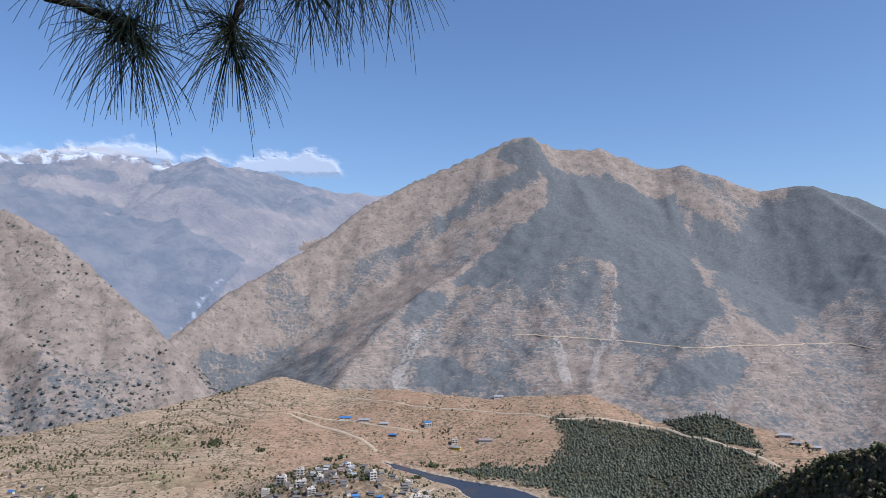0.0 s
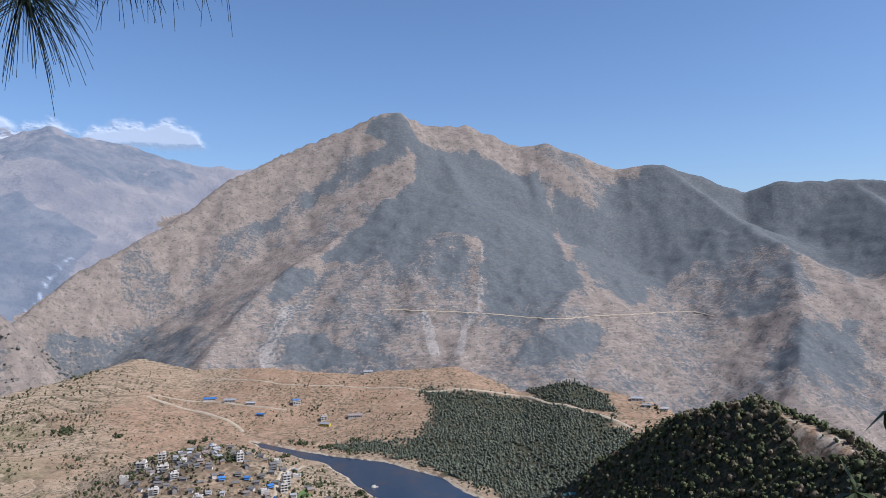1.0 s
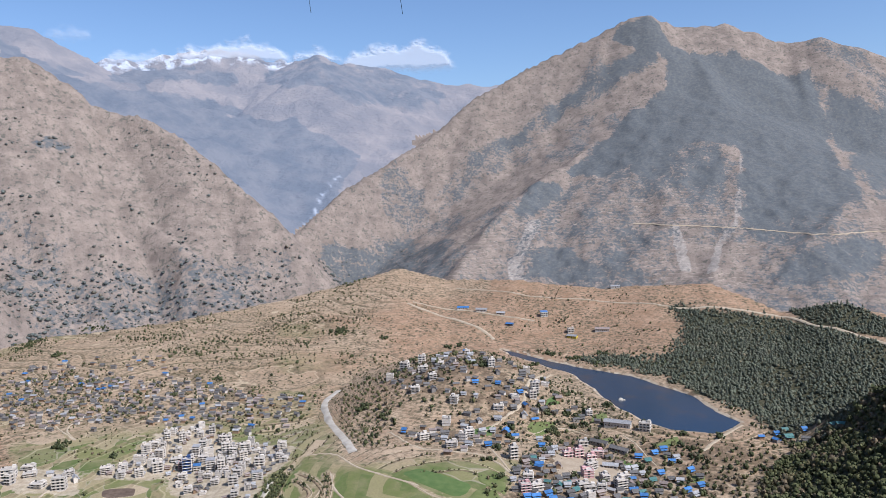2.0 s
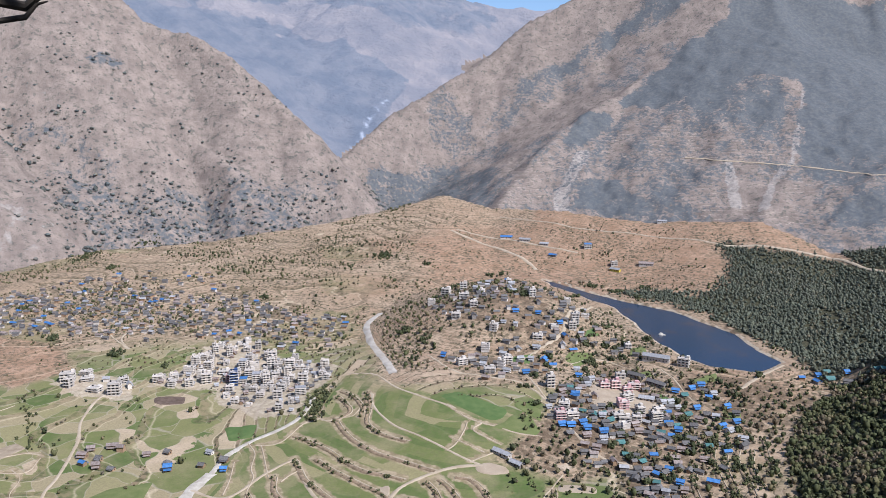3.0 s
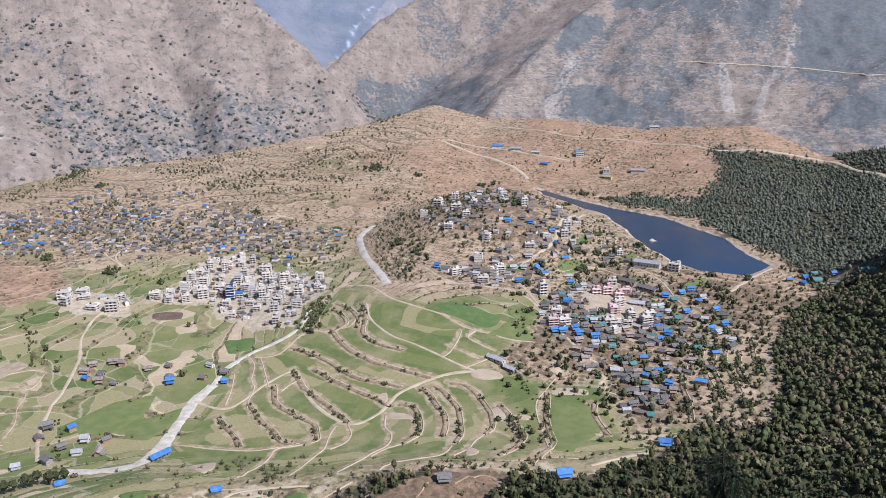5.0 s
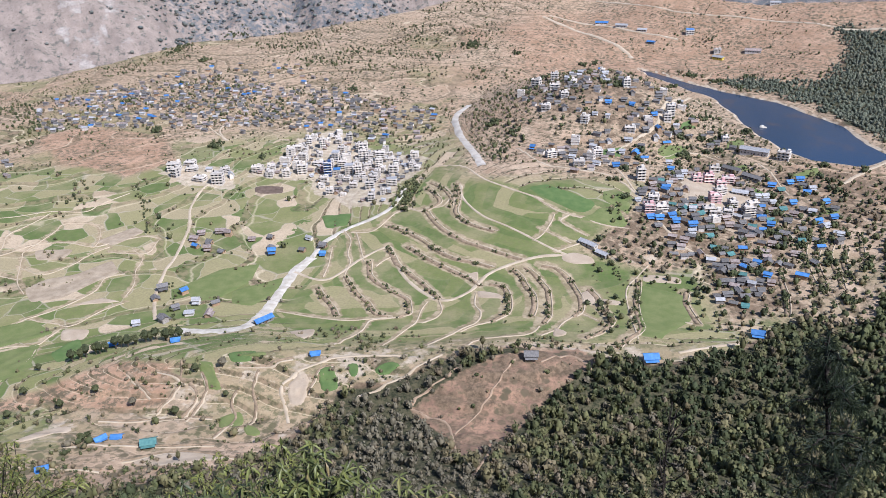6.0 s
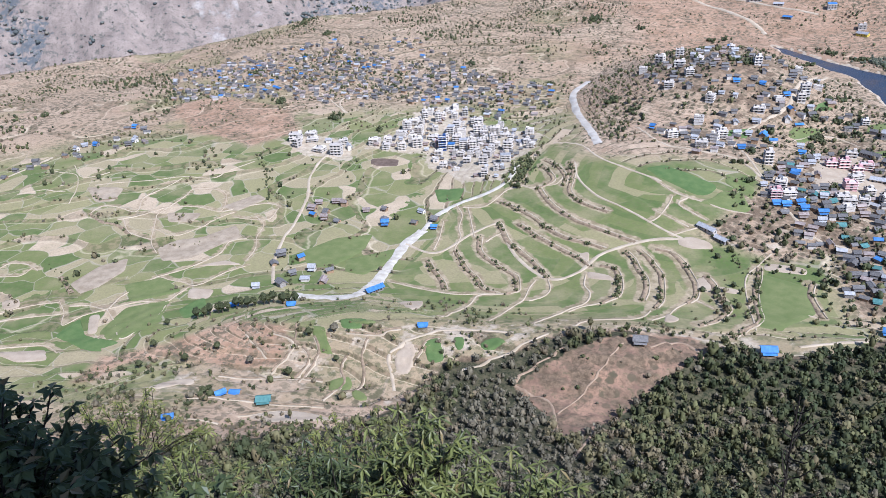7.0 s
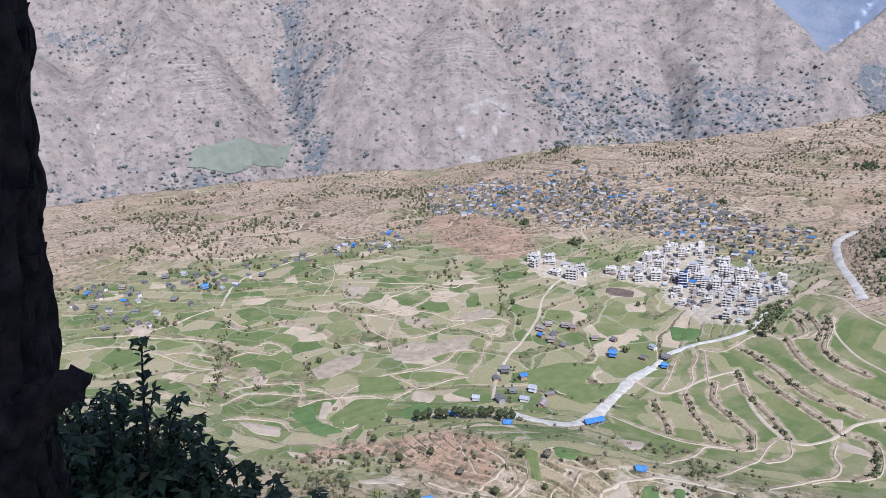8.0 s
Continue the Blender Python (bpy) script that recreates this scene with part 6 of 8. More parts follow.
# houses of the bazaar that stand out by their roofs: x, y, kind, turn
for k, (x, y) in enumerate(((71, 705), (86, 714), (95, 722), (99, 694), (112, 677), (86, 671), (59, 628), (66, 616), (102, 631), (115, 644), (-19, 654), (-18, 714), (-11, 597), (-27, 589), (-93, 829), (-68, 834), (-44, 825))):
    tagged(copy_thing(A[(0, 1, 2, 1)[k % 4]], pose(x, y, float(sheet_z(x, y)[0]), 0, 0, (k * 37) % 50 - 10)), group="blue-roofed houses of the bazaar")
    TAKEN.append((x, y))
for k, (x, y) in enumerate(((97, 709), (104, 704), (93, 657), (85, 643), (77, 654), (79, 627), (100, 652), (44, 615), (34, 603), (52, 609), (-3, 606), (-9, 688), (-25, 674), (-31, 654), (78, 698), (118, 664), (107, 624), (89, 615), (69, 648), (11, 614), (7, 605), (-21, 738))):
    tagged(copy_thing(A[(3, 6, 4, 5, 7)[k % 5]], pose(x, y, float(sheet_z(x, y)[0]), 0, 0, (k * 41) % 60 - 15)), group="grey-roofed houses of the bazaar")
    TAKEN.append((x, y))
for k, (x, y) in enumerate(((-27, 619), (-20, 607), (-29, 601), (23, 621), (33, 624), (49, 635), (18, 624))):
    tagged(copy_thing(B[(0, 3, 6, 3, 2, 1, 3)[k]], pose(x, y, float(sheet_z(x, y)[0]), 0, 0, (k * 23) % 30)), group="tall houses of the bazaar")
    TAKEN.append((x, y))
stand(hall(17, 5.6, 3.1, STONE, SLATE, "long slate-roofed shed beside the bus park"), 37, 740, -30)
stand(hall(19, 5.6, 3.1, STONE, SLATE, "long grey shed in a row beside the bus park"), 55, 722, -36)
stand(hall(13, 5.6, 3.1, WHITE, TIN, "white shed with a tin roof beside the bus park"), 44, 682, -10)
settle(BAZAAR_CORE, 46, 9.4, [A[3], A[4], A[4], A[5], A[6], A[6], A[3], B[3], A[5], A[7], A[3]], "houses of the bazaar", 14, 12, 22, True)
settle(BAZAAR_ROWS, 44, 11.0, [A[1], A[3], A[4], A[4], A[5], A[3], A[6], A[7], A[5], A[4], A[3], A[3]], "houses below the bazaar", 24, 12, 30, True)
settle(BAZAAR_EAST, 10, 12.5, [A[0], A[1], A[3], A[3], A[5], A[7], A[6], A[4]], "houses on the eastern terraces", 25, 12, 40)
settle(YARD, 5, 14, [B[0], B[6], B[3]], "buildings round the bus park", 15, 20)
settle(HILL_HOUSES, 40, 10, [B[0], B[3], A[3], A[3], A[6], A[5]], "houses on the lake hill", 16, 15)
settle(MID_SLOPE, 26, 11, [B[3], A[3], A[6], B[0], A[0]], "houses on the middle slope", 17, 10)
settle(WEST_VILLAGE, 26, 10, [A[0], A[1], A[3], A[3], A[5], A[6], A[4]], "houses of the western village", 19, 30, 40)
settle(RIVER_HOUSES, 16, 8, [A[0], A[3], A[5], A[5], A[6], A[4], A[6]], "houses between the fields", 20, 10)
settle(SOUTH_HOUSES, 10, 14, [A[3], A[4], A[3], A[6], A[5], A[0]], "houses by the river", 21, 40)
settle(LAKE_HAMLET, 9, 13, [A[1], A[7], A[3], A[0]], "houses at the lake's end", 22, 10)


# smaller houses far across the tableland, too many and too far to tell apart
def far_houses(area, count, seed, gap=9.0):
    rng = random.Random(seed)
    bm = {BLUE: bmesh.new(), STONE: bmesh.new(), WHITE: bmesh.new(), SLATE: bmesh.new(), RUST: bmesh.new(), TIN: bmesh.new(), MUD: bmesh.new()}
    for x, y in free_spots(area, count, gap, seed):
        z, a = float(sheet_z(x, y)[0]), radians(rng.uniform(-30, 30))
        w, d, h = rng.uniform(4.2, 7.2), rng.uniform(3.2, 4.4), rng.uniform(2.2, 3.6)
        m = Matrix.Translation((x, y, z)) @ Matrix.Rotation(a, 4, "Z")
        b, k = bm[rng.choice((STONE, STONE, MUD, WHITE))], 0
        start = len(b.verts)
        slab(b, -w / 2, w / 2, -d / 2, d / 2, -2, h)
        b.verts.ensure_lookup_table()
        bmesh.ops.transform(b, matrix=m, verts=b.verts[start:])
        b = bm[rng.choice((BLUE, SLATE, SLATE, SLATE, RUST, SLATE, SLATE, RUST, TIN, SLATE, SLATE, RUST, SLATE, RUST, SLATE, TIN, SLATE, SLATE))]
        start = len(b.verts)
        v = [b.verts.new(p) for p in ((-w / 2 - 0.5, -d / 2 - 0.5, h), (w / 2 + 0.5, -d / 2 - 0.5, h), (w / 2 + 0.5, d / 2 + 0.5, h), (-w / 2 - 0.5, d / 2 + 0.5, h), (-w / 2 - 0.5, 0, h + 1.6), (w / 2 + 0.5, 0, h + 1.6))]
        for f in ((0, 1, 5, 4), (2, 3, 4, 5), (1, 2, 5), (3, 0, 4), (3, 2, 1, 0)):
            b.faces.new([v[i] for i in f])
        b.verts.ensure_lookup_table()
        bmesh.ops.transform(b, matrix=m, verts=b.verts[start:])
    top = new("hamlet")
    for mat, b in bm.items():
        part("roof" if mat in (BLUE, SLATE, RUST, TIN) else "wall", b, mat, top)
    return tagged(top, "scattered stone farmhouses with slate and blue roofs", "houses", kind="stuff")


far_houses(BAZAAR_CORE, 26, 35, 6.5)
far_houses(BAZAAR_ROWS, 16, 36, 6.5)
far_houses(WEST_VILLAGE, 40, 37)
far_houses(FAR_VILLAGE, 150, 31)
far_houses(MID_VILLAGE, 330, 32, 7.0)
far_houses(HILL_HOUSES, 45, 33)
far_houses(MID_SLOPE, 25, 34)

# ---- trees and scrub ----
def foliage_material(name, stops, dry=(0.2, 0.14, 0.08)):
    n = Nodes(name, 0.75)
    tint = n.attr("tint").outputs["Fac"]
    isle = n.t.nodes.new("ShaderNodeNewGeometry").outputs["Random Per Island"]
    c = n.ramp(tint, *stops)
    h = n.node("ShaderNodeHueSaturation", Color=c)
    n.put(h.inputs["Value"], n.math("MULTIPLY_ADD", isle, 0.6, 0.65))
    return n.colour(n.mix(n.ramp(isle, (0.95, 0.0), (0.985, 0.5)), h.outputs[0], dry))


BROADLEAF = foliage_material("broad_leaves", ((0.0, (0.044, 0.053, 0.023)), (0.35, (0.08, 0.086, 0.035)), (0.6, (0.115, 0.11, 0.046)), (0.8, (0.15, 0.115, 0.07)), (1.0, (0.135, 0.118, 0.078))))
PINELEAF = foliage_material("pine_leaves", ((0.0, (0.09, 0.1, 0.066)), (0.6, (0.115, 0.12, 0.08)), (1.0, (0.14, 0.132, 0.092))))
# paler and bluer than near leaves: distance haze put into the colour
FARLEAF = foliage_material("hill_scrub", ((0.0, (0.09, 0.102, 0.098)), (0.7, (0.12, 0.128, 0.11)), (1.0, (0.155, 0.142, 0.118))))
BARK = speckled("tree_bark", (0.06, 0.045, 0.032), (0.13, 0.1, 0.075), 0.4, 0.95, 0.2, 0.05)


def crown(seed, leaves, blobs=5, leaf=0.3, core=0.78, low=0.15):
    """A rounded uneven crown, one metre in radius, of leaf sprays about a few boughs, over a dark heart. Its foot is at 0."""
    rng = np.random.default_rng(seed)
    centres = rng.normal(0, 1, (blobs, 3))
    centres = centres / np.linalg.norm(centres, axis=1)[:, None] * rng.uniform(0.25, 0.6, (blobs, 1))
    centres[:, 2] = np.abs(centres[:, 2]) * 0.8
    d = rng.normal(0, 1, (leaves, 3))
    d /= np.linalg.norm(d, axis=1)[:, None]
    at = centres[rng.integers(0, blobs, leaves)] + d * rng.uniform(0.2, 0.52, (leaves, 1))
    at[:, 2] += 0.62 + low
    out = d + 0.8 * rng.normal(0, 1, (leaves, 3)) * 0.6
    out /= np.linalg.norm(out, axis=1)[:, None]
    u = np.cross(out, rng.normal(0, 1, (leaves, 3)))
    u /= np.linalg.norm(u, axis=1)[:, None]
    v = np.cross(out, u)
    s = leaf * rng.uniform(0.6, 1.3, (leaves, 1))
    quad = np.stack([at - u * s * 0.5, at + v * s * 0.5, at + u * s * 0.55 + out * s * 0.1, at - v * s * 0.55], 1)
    verts = quad.reshape(-1, 3)
    faces = np.arange(leaves * 4).reshape(-1, 4)
    if core:
        ring, side = [], 6
        for k, (z, r) in enumerate(((0.05, 0.5), (0.65, 1.0), (1.25, 0.45))):
            for j in range(side):
                a = j / side * 2 * math.pi + k * 0.5
                q = core * r * rng.uniform(0.75, 1.2)
                ring.append((q * math.cos(a), q * math.sin(a), low + z * (0.52 + core * 0.6) * rng.uniform(0.9, 1.1)))
        base = len(verts)
        more = [[base + k * side + j, base + k * side + (j + 1) % side, base + (k + 1) * side + (j + 1) % side, base + (k + 1) * side + j] for k in range(2) for j in range(side)]
        more += [[base + 12, base + 13, base + 14, base + 15], [base + 12, base + 15, base + 16, base + 17]]
        verts, faces = np.concatenate([verts, np.array(ring)]), np.concatenate([faces, np.array(more)])
    return verts, faces


def conifer(seed, tiers=5, arms=5):
    """A young pine, one metre in radius and three high: tiers of drooping sprays."""
    rng = np.random.default_rng(seed)
    verts, faces = [], []
    for t in range(tiers):
        z, r = 0.5 + 2.3 * t / tiers, (1.0 - 0.8 * t / tiers) * rng.uniform(0.85, 1.1)
        for j in range(arms):
            a = (j + rng.uniform(-0.3, 0.3)) / arms * 2 * math.pi + t
            c, s, q = math.cos(a), math.sin(a), r * rng.uniform(0.75, 1.15)
            w = 0.45 * q
            k = len(verts)
            verts += [(0, 0, z + 0.55), (c * q * 0.7 - s * w, s * q * 0.7 + c * w, z + 0.05), (c * q, s * q, z - 0.18), (c * q * 0.7 + s * w, s * q * 0.7 - c * w, z + 0.05)]
            faces.append([k, k + 1, k + 2, k + 3])
    return np.array(verts), np.array(faces)


def plant(name, forms, x, y, size, tint, mat, label, category, seed=0, tall=(0.85, 1.2), sink=0.12):
    """Many plants as one mesh."""
    rng = np.random.default_rng(seed)
    x, y, size = np.asarray(x), np.asarray(y), np.asarray(size)
    z = sheet_z(x, y) - sink * size
    vs, fs, ts, base = [], [], [], 0
    pick = rng.integers(0, len(forms), len(x))
    for k, (verts, faces) in enumerate(forms):
        m = np.where(pick == k)[0]
        if not len(m):
            continue
        a = rng.uniform(0, 2 * math.pi, len(m))
        c, s = np.cos(a)[:, None], np.sin(a)[:, None]
        h = rng.uniform(*tall, len(m))[:, None] * size[m][:, None]
        px = (verts[None, :, 0] * c - verts[None, :, 1] * s) * size[m][:, None] + x[m][:, None]
        py = (verts[None, :, 0] * s + verts[None, :, 1] * c) * size[m][:, None] + y[m][:, None]
        pz = verts[None, :, 2] * h + z[m][:, None]
        vs.append(np.stack([px, py, pz], -1).reshape(-1, 3))
        fs.append((faces[None] + (np.arange(len(m)) * len(verts))[:, None, None]).reshape(-1, 4) + base)
        ts.append(np.repeat(np.asarray(tint)[m], len(verts)))
        base += len(m) * len(verts)
    v, f, t = np.concatenate(vs), np.concatenate(fs), np.concatenate(ts)
    me = bpy.data.meshes.new(name)
    me.vertices.add(len(v))
    me.vertices.foreach_set("co", v.ravel().astype(np.float32))
    me.loops.add(f.size)
    me.loops.foreach_set("vertex_index", f.ravel().astype(np.int32))
    me.polygons.add(len(f))
    me.polygons.foreach_set("loop_start", np.arange(0, f.size, 4, dtype=np.int32))
    me.update(calc_edges=True)
    me.materials.append(mat)
    at = me.attributes.new("tint", "FLOAT", "POINT")
    at.data.foreach_set("value", t.astype(np.float32))
    return tagged(new(name, me), label, category, kind="stuff")


def jittered(x0, x1, y0, y1, gap, seed):
    rng = np.random.default_rng(seed)
    gx, gy = np.meshgrid(np.arange(x0, x1, gap), np.arange(y0, y1, gap))
    gx, gy = gx.ravel() + rng.uniform(-0.48, 0.48, gx.size) * gap, gy.ravel() + rng.uniform(-0.48, 0.48, gy.size) * gap
    return gx, gy, rng


def clear_of_houses(x, y, gap):
    ok = np.ones(len(x), bool)
    for a, b in TAKEN:
        ok &= (x - a) ** 2 + (y - b) ** 2 > gap * gap
    return ok


def clear_of_roads(x, y, gap):
    d = np.full(len(x), 1e9)
    for line in (RIVERBED, RIVERBED_UP, WHITE_ROAD, LOOP, SHOULDER, BROW, WEST_ROAD, HILL_ROAD, HILL_UP, FOOT_TRACK, FOOT_PATH, BAZAAR_LANE, RIDGE_ROAD, RIDGE_WEST, RIDGE_TOP, DAM_ROAD, VALLEY_LANE, NORTH_TRACK, *SHOULDER_PATHS, *VALLEY_PATHS, *BAZAAR_PATHS):
        d = np.minimum(d, crest(x, y, [(a, b, 0) for a, b in line])[0])
    return d > gap


FULL = [crown(s, 52, 7, 0.3, 0.5) for s in range(5)]
MEDIUM = [crown(s, 34, 6, 0.34, 0.52) for s in range(5, 10)]
LIGHT = [crown(s, 14, 5, 0.5, 0.62) for s in range(10, 15)]
SMALL = [crown(s, 6, 3, 0.6, 0.75) for s in range(20, 26)]
PINES = [conifer(s) for s in range(4)]

# the wood below the lookout
x, y, rng = jittered(-330, 430, 40, 760, 4.9, 1)
r = np.hypot(x, y)
in_wood = woodland(x, y) > 0.5
lakeside = polygon(x, y, LAKE_WOOD) < 5
home = in_wood & ~lakeside & (r > 40)
left_out = (np.degrees(np.arctan2(x, y)) < -75) | (np.degrees(np.arctan2(x, y)) > 43)
home &= ~left_out & clear_of_houses(x, y, 7) & clear_of_roads(x, y, 3)
# to the right the tint drops: shade put into the leaf colour
tone = np.clip(fractal(x, y, 26, 201, 3) * 1.5 - 0.4 + rng.uniform(-0.4, 0.45, len(x)) + 0.4 * (rng.uniform(0, 1, len(x)) > 0.86) + 0.3 * (1 - sstep(-90, -20, x)) - 0.3 * sstep(-20, 90, x) + 0.55 * np.exp(-((x + 115) / 45) ** 2 - ((y - 270) / 75) ** 2), 0, 1)
size = (2.5 + 2.6 * rng.uniform(0, 1, len(x)) ** 1.8) * np.where(tone > 0.75, 0.75, 1.0)
m = home & (r >= 270) & (r < 430)
plant("wood", MEDIUM, x[m], y[m], size[m], tone[m], BROADLEAF, "mixed evergreen wood on the lower slope", "wood", 14, tall=(0.75, 1.6))
m = home & (r < 270)
plant("wood", FULL, x[m], y[m], size[m], tone[m], BROADLEAF, "dense mixed evergreen wood on the near slope", "wood", 2, tall=(0.75, 1.6))
m = home & (r >= 430)
# leaf tint raised here to make up for sunlight the hill lacks
plant("wood", LIGHT, x[m], y[m], size[m], np.clip(tone[m] + 0.3, 0, 0.8), BROADLEAF, "dense dark wood on the hill beside the lake", "wood", 3)
# pines beyond the lake
x, y, rng = jittered(0, 560, 730, 1330, 4.4, 4)
m = (woodland(x, y) > rng.uniform(0.15, 0.85, len(x))) & ((polygon(x, y, LAKE_WOOD) < 30) | (polygon(x, y, KNOB) < 12)) & (polygon(x, y, LAKE) > 10) & clear_of_roads(x, y, 5) & (rng.uniform(0, 1, len(x)) < 0.6 + 0.4 * sstep(0.4, 0.6, fractal(x, y, 70, 210)))
plant("pine_wood", PINES[:1] + SMALL, x[m], y[m], rng.uniform(1.9, 3.3, len(x))[m], np.clip(rng.uniform(0, 1, len(x)) * 0.5 + fractal(x, y, 60, 212) * 0.7 - 0.15, 0, 1)[m], PINELEAF, "young pine plantation sloping down to the lake", "wood", 5)
# shrubs on the terrace banks
x, y, rng = jittered(-720, 180, 250, 820, 4.2, 6)
g = land(x, y)
bank = np.abs(g[1] - np.floor(g[1]) - 0.88) < 0.11
m = bank & (g[5] > 0.6) & (polygon(x, y, SHOULDER_AREA) > 0) & (polygon(x, y, TOWN) > 4) & (fractal(x, y, 38, 221, 3) > 0.41 + 0.19 * (x < -330)) & clear_of_houses(x, y, 6) & clear_of_roads(x, y, 3.5) & (rng.uniform(0, 1, len(x)) < 0.6)
plant("shrub", LIGHT, x[m], y[m], (0.8 + 1.5 * rng.uniform(0, 1, len(x)) ** 1.6)[m], rng.uniform(0.3, 1, len(x))[m], BROADLEAF, "rows of dark shrubs along the terrace banks", "shrubs", 7)
x, y, rng = jittered(-470, -20, 150, 430, 3.4, 61)
g = land(x, y)
m = (np.abs(g[1] - np.floor(g[1]) - 0.88) < 0.12) & (g[5] > 0.5) & (np.hypot(x, y) < 430) & (woodland(x, y) < 0.3) & (polygon(x, y, CLEARING) > 2) & (rng.uniform(0, 1, len(x)) < 0.15 + 0.9 * sstep(0.42, 0.6, fractal(x, y, 24, 222, 3))) & clear_of_houses(x, y, 5) & clear_of_roads(x, y, 3)
plant("shrub", LIGHT, x[m], y[m], (0.35 + 1.1 * rng.uniform(0, 1, len(x)) ** 2.5)[m], rng.uniform(0.2, 1, len(x))[m], BROADLEAF, "low scrub along the banks of the foot hills", "shrubs", 62)
# hedges and thickets along the ditches
hx, hy, hs = [], [], []
rng = np.random.default_rng(71)
for line, wide, many, big in ((HEDGE_WEST, 5, 1.3, 1.3), (HEDGE_SMALL, 3, 0.8, 1.1), (HEDGE_MID, 4, 1.0, 1.6), (HEDGE_RIVER, 13, 3.0, 2.2), (HEDGE_LANE, 3, 0.8, 1.5), (HEDGE_EAST, 3, 0.8, 1.6)):
    for q in smooth_line(line, 2.0):
        for _ in range(rng.poisson(many)):
            hx.append(q.x + rng.normal(0, wide * 0.5))
            hy.append(q.y + rng.normal(0, wide * 0.5))
            hs.append(big * rng.uniform(0.5, 1.2))
for line in SHOULDER_BANKS + VALLEY_BANKS + EAST_BANKS + EAST_BANKS:
    thick = rng.uniform(0.7, 1.5)
    for k, q in enumerate(smooth_line(line, 2.0)):
        for _ in range(rng.poisson(thick * (0.35 + 1.5 * max(0.0, math.sin(k * 0.33 + line[0][0]))))):
            hx.append(q.x + rng.normal(0, 1.2))
            hy.append(q.y + rng.normal(0, 1.2))
            hs.append(0.5 + 1.8 * rng.uniform(0, 1) ** 2.2)
plant("hedge", LIGHT, np.array(hx), np.array(hy), np.array(hs), rng.uniform(0, 0.6, len(hx)), BROADLEAF, "dark thickets along the ditches between fields", "hedges", 72)
# trees round the houses and over the dry tableland
x, y, rng = jittered(-1250, 520, 180, 1560, 7.5, 8)
g = land(x, y)
r, az = np.hypot(x, y), np.degrees(np.arctan2(x, y))
thick = 0.5 * fractal(x, y, 110, 231, 4) + 0.5 * fractal(x, y, 26, 233, 3) + 0.17 * (polygon(x, y, BAZAAR) < 15) + 0.16 * (polygon(x, y, HILL_HOUSES) < 40) + 0.1 * (polygon(x, y, MID_VILLAGE) < 20) + 0.3 * (polygon(x, y, WHITE_ROAD_WOOD) < 5) + 0.2 * ((x > 50) & (x < 220) & (y > 420) & (y < 720)) - 0.12 * ((r > 1130) & (az > -14))
m = (g[2] < 0.1) & (g[3] < -5) & (woodland(x, y) < 0.4) & (g[6] > 6) & (r > 300) & (polygon(x, y, TOWN) > 0) & (polygon(x, y, YARD) > 2) & (polygon(x, y, BIG_GREEN) > 0) & (polygon(x, y, FIELD_B) > 0) & (polygon(x, y, RED_SPUR) > -5)
m &= (thick + rng.uniform(-0.09, 0.09, len(x)) > np.where((g[5] > 0.6) & (r < 900) & (x < -60) & (polygon(x, y, MID_VILLAGE) > 10) & (polygon(x, y, WEST_VILLAGE) > 10), 0.68, 0.557)) & clear_of_houses(x, y, 4.0) & clear_of_roads(x, y, 5)
tone = rng.uniform(0.0, 1.0, len(x)) ** 1.2 * 0.95
for form, part_of in ((LIGHT, r < 860), (SMALL, r >= 860)):
    k = m & part_of
    plant("tree", form, x[k], y[k], (0.5 + rng.uniform(0, 1, len(x)) ** 2.5 * 2.6 + np.clip(thick - 0.5, 0, 0.12) * 9)[k] * np.interp(r[k], [700, 900], [1.0, 0.82]), tone[k], BROADLEAF, "scattered trees and scrub between the houses", "trees", 9)
# low scrub over the dry tableland and the lake hill
x, y, rng = jittered(-1150, 300, 640, 1520, 6.6, 81)
r, az = np.hypot(x, y), np.degrees(np.arctan2(x, y))
m = (r > 700) & (r < 1530) & (az > -62) & (fractal(x, y, 48, 261, 4) + rng.uniform(-0.12, 0.12, len(x)) > np.where((r > 1150) & (az > -14), 0.62, 0.56)) & (woodland(x, y) < 0.3) & (polygon(x, y, TOWN) > 0) & clear_of_houses(x, y, 4) & clear_of_roads(x, y, 4)
x, y, r = x[m], y[m], r[m]
g = land(x, y)
m = (g[2] < 0.1) & (g[3] < -5) & (g[6] > 6) & (rng.uniform(0, 1, len(x)) < 0.75)
plant("shrub", SMALL, x[m], y[m], (0.55 + 1.3 * rng.uniform(0, 1, len(x)) ** 2)[m], rng.uniform(0.2, 1, len(x))[m], BROADLEAF, "low grey-green scrub over the dry tableland", "shrubs", 82)
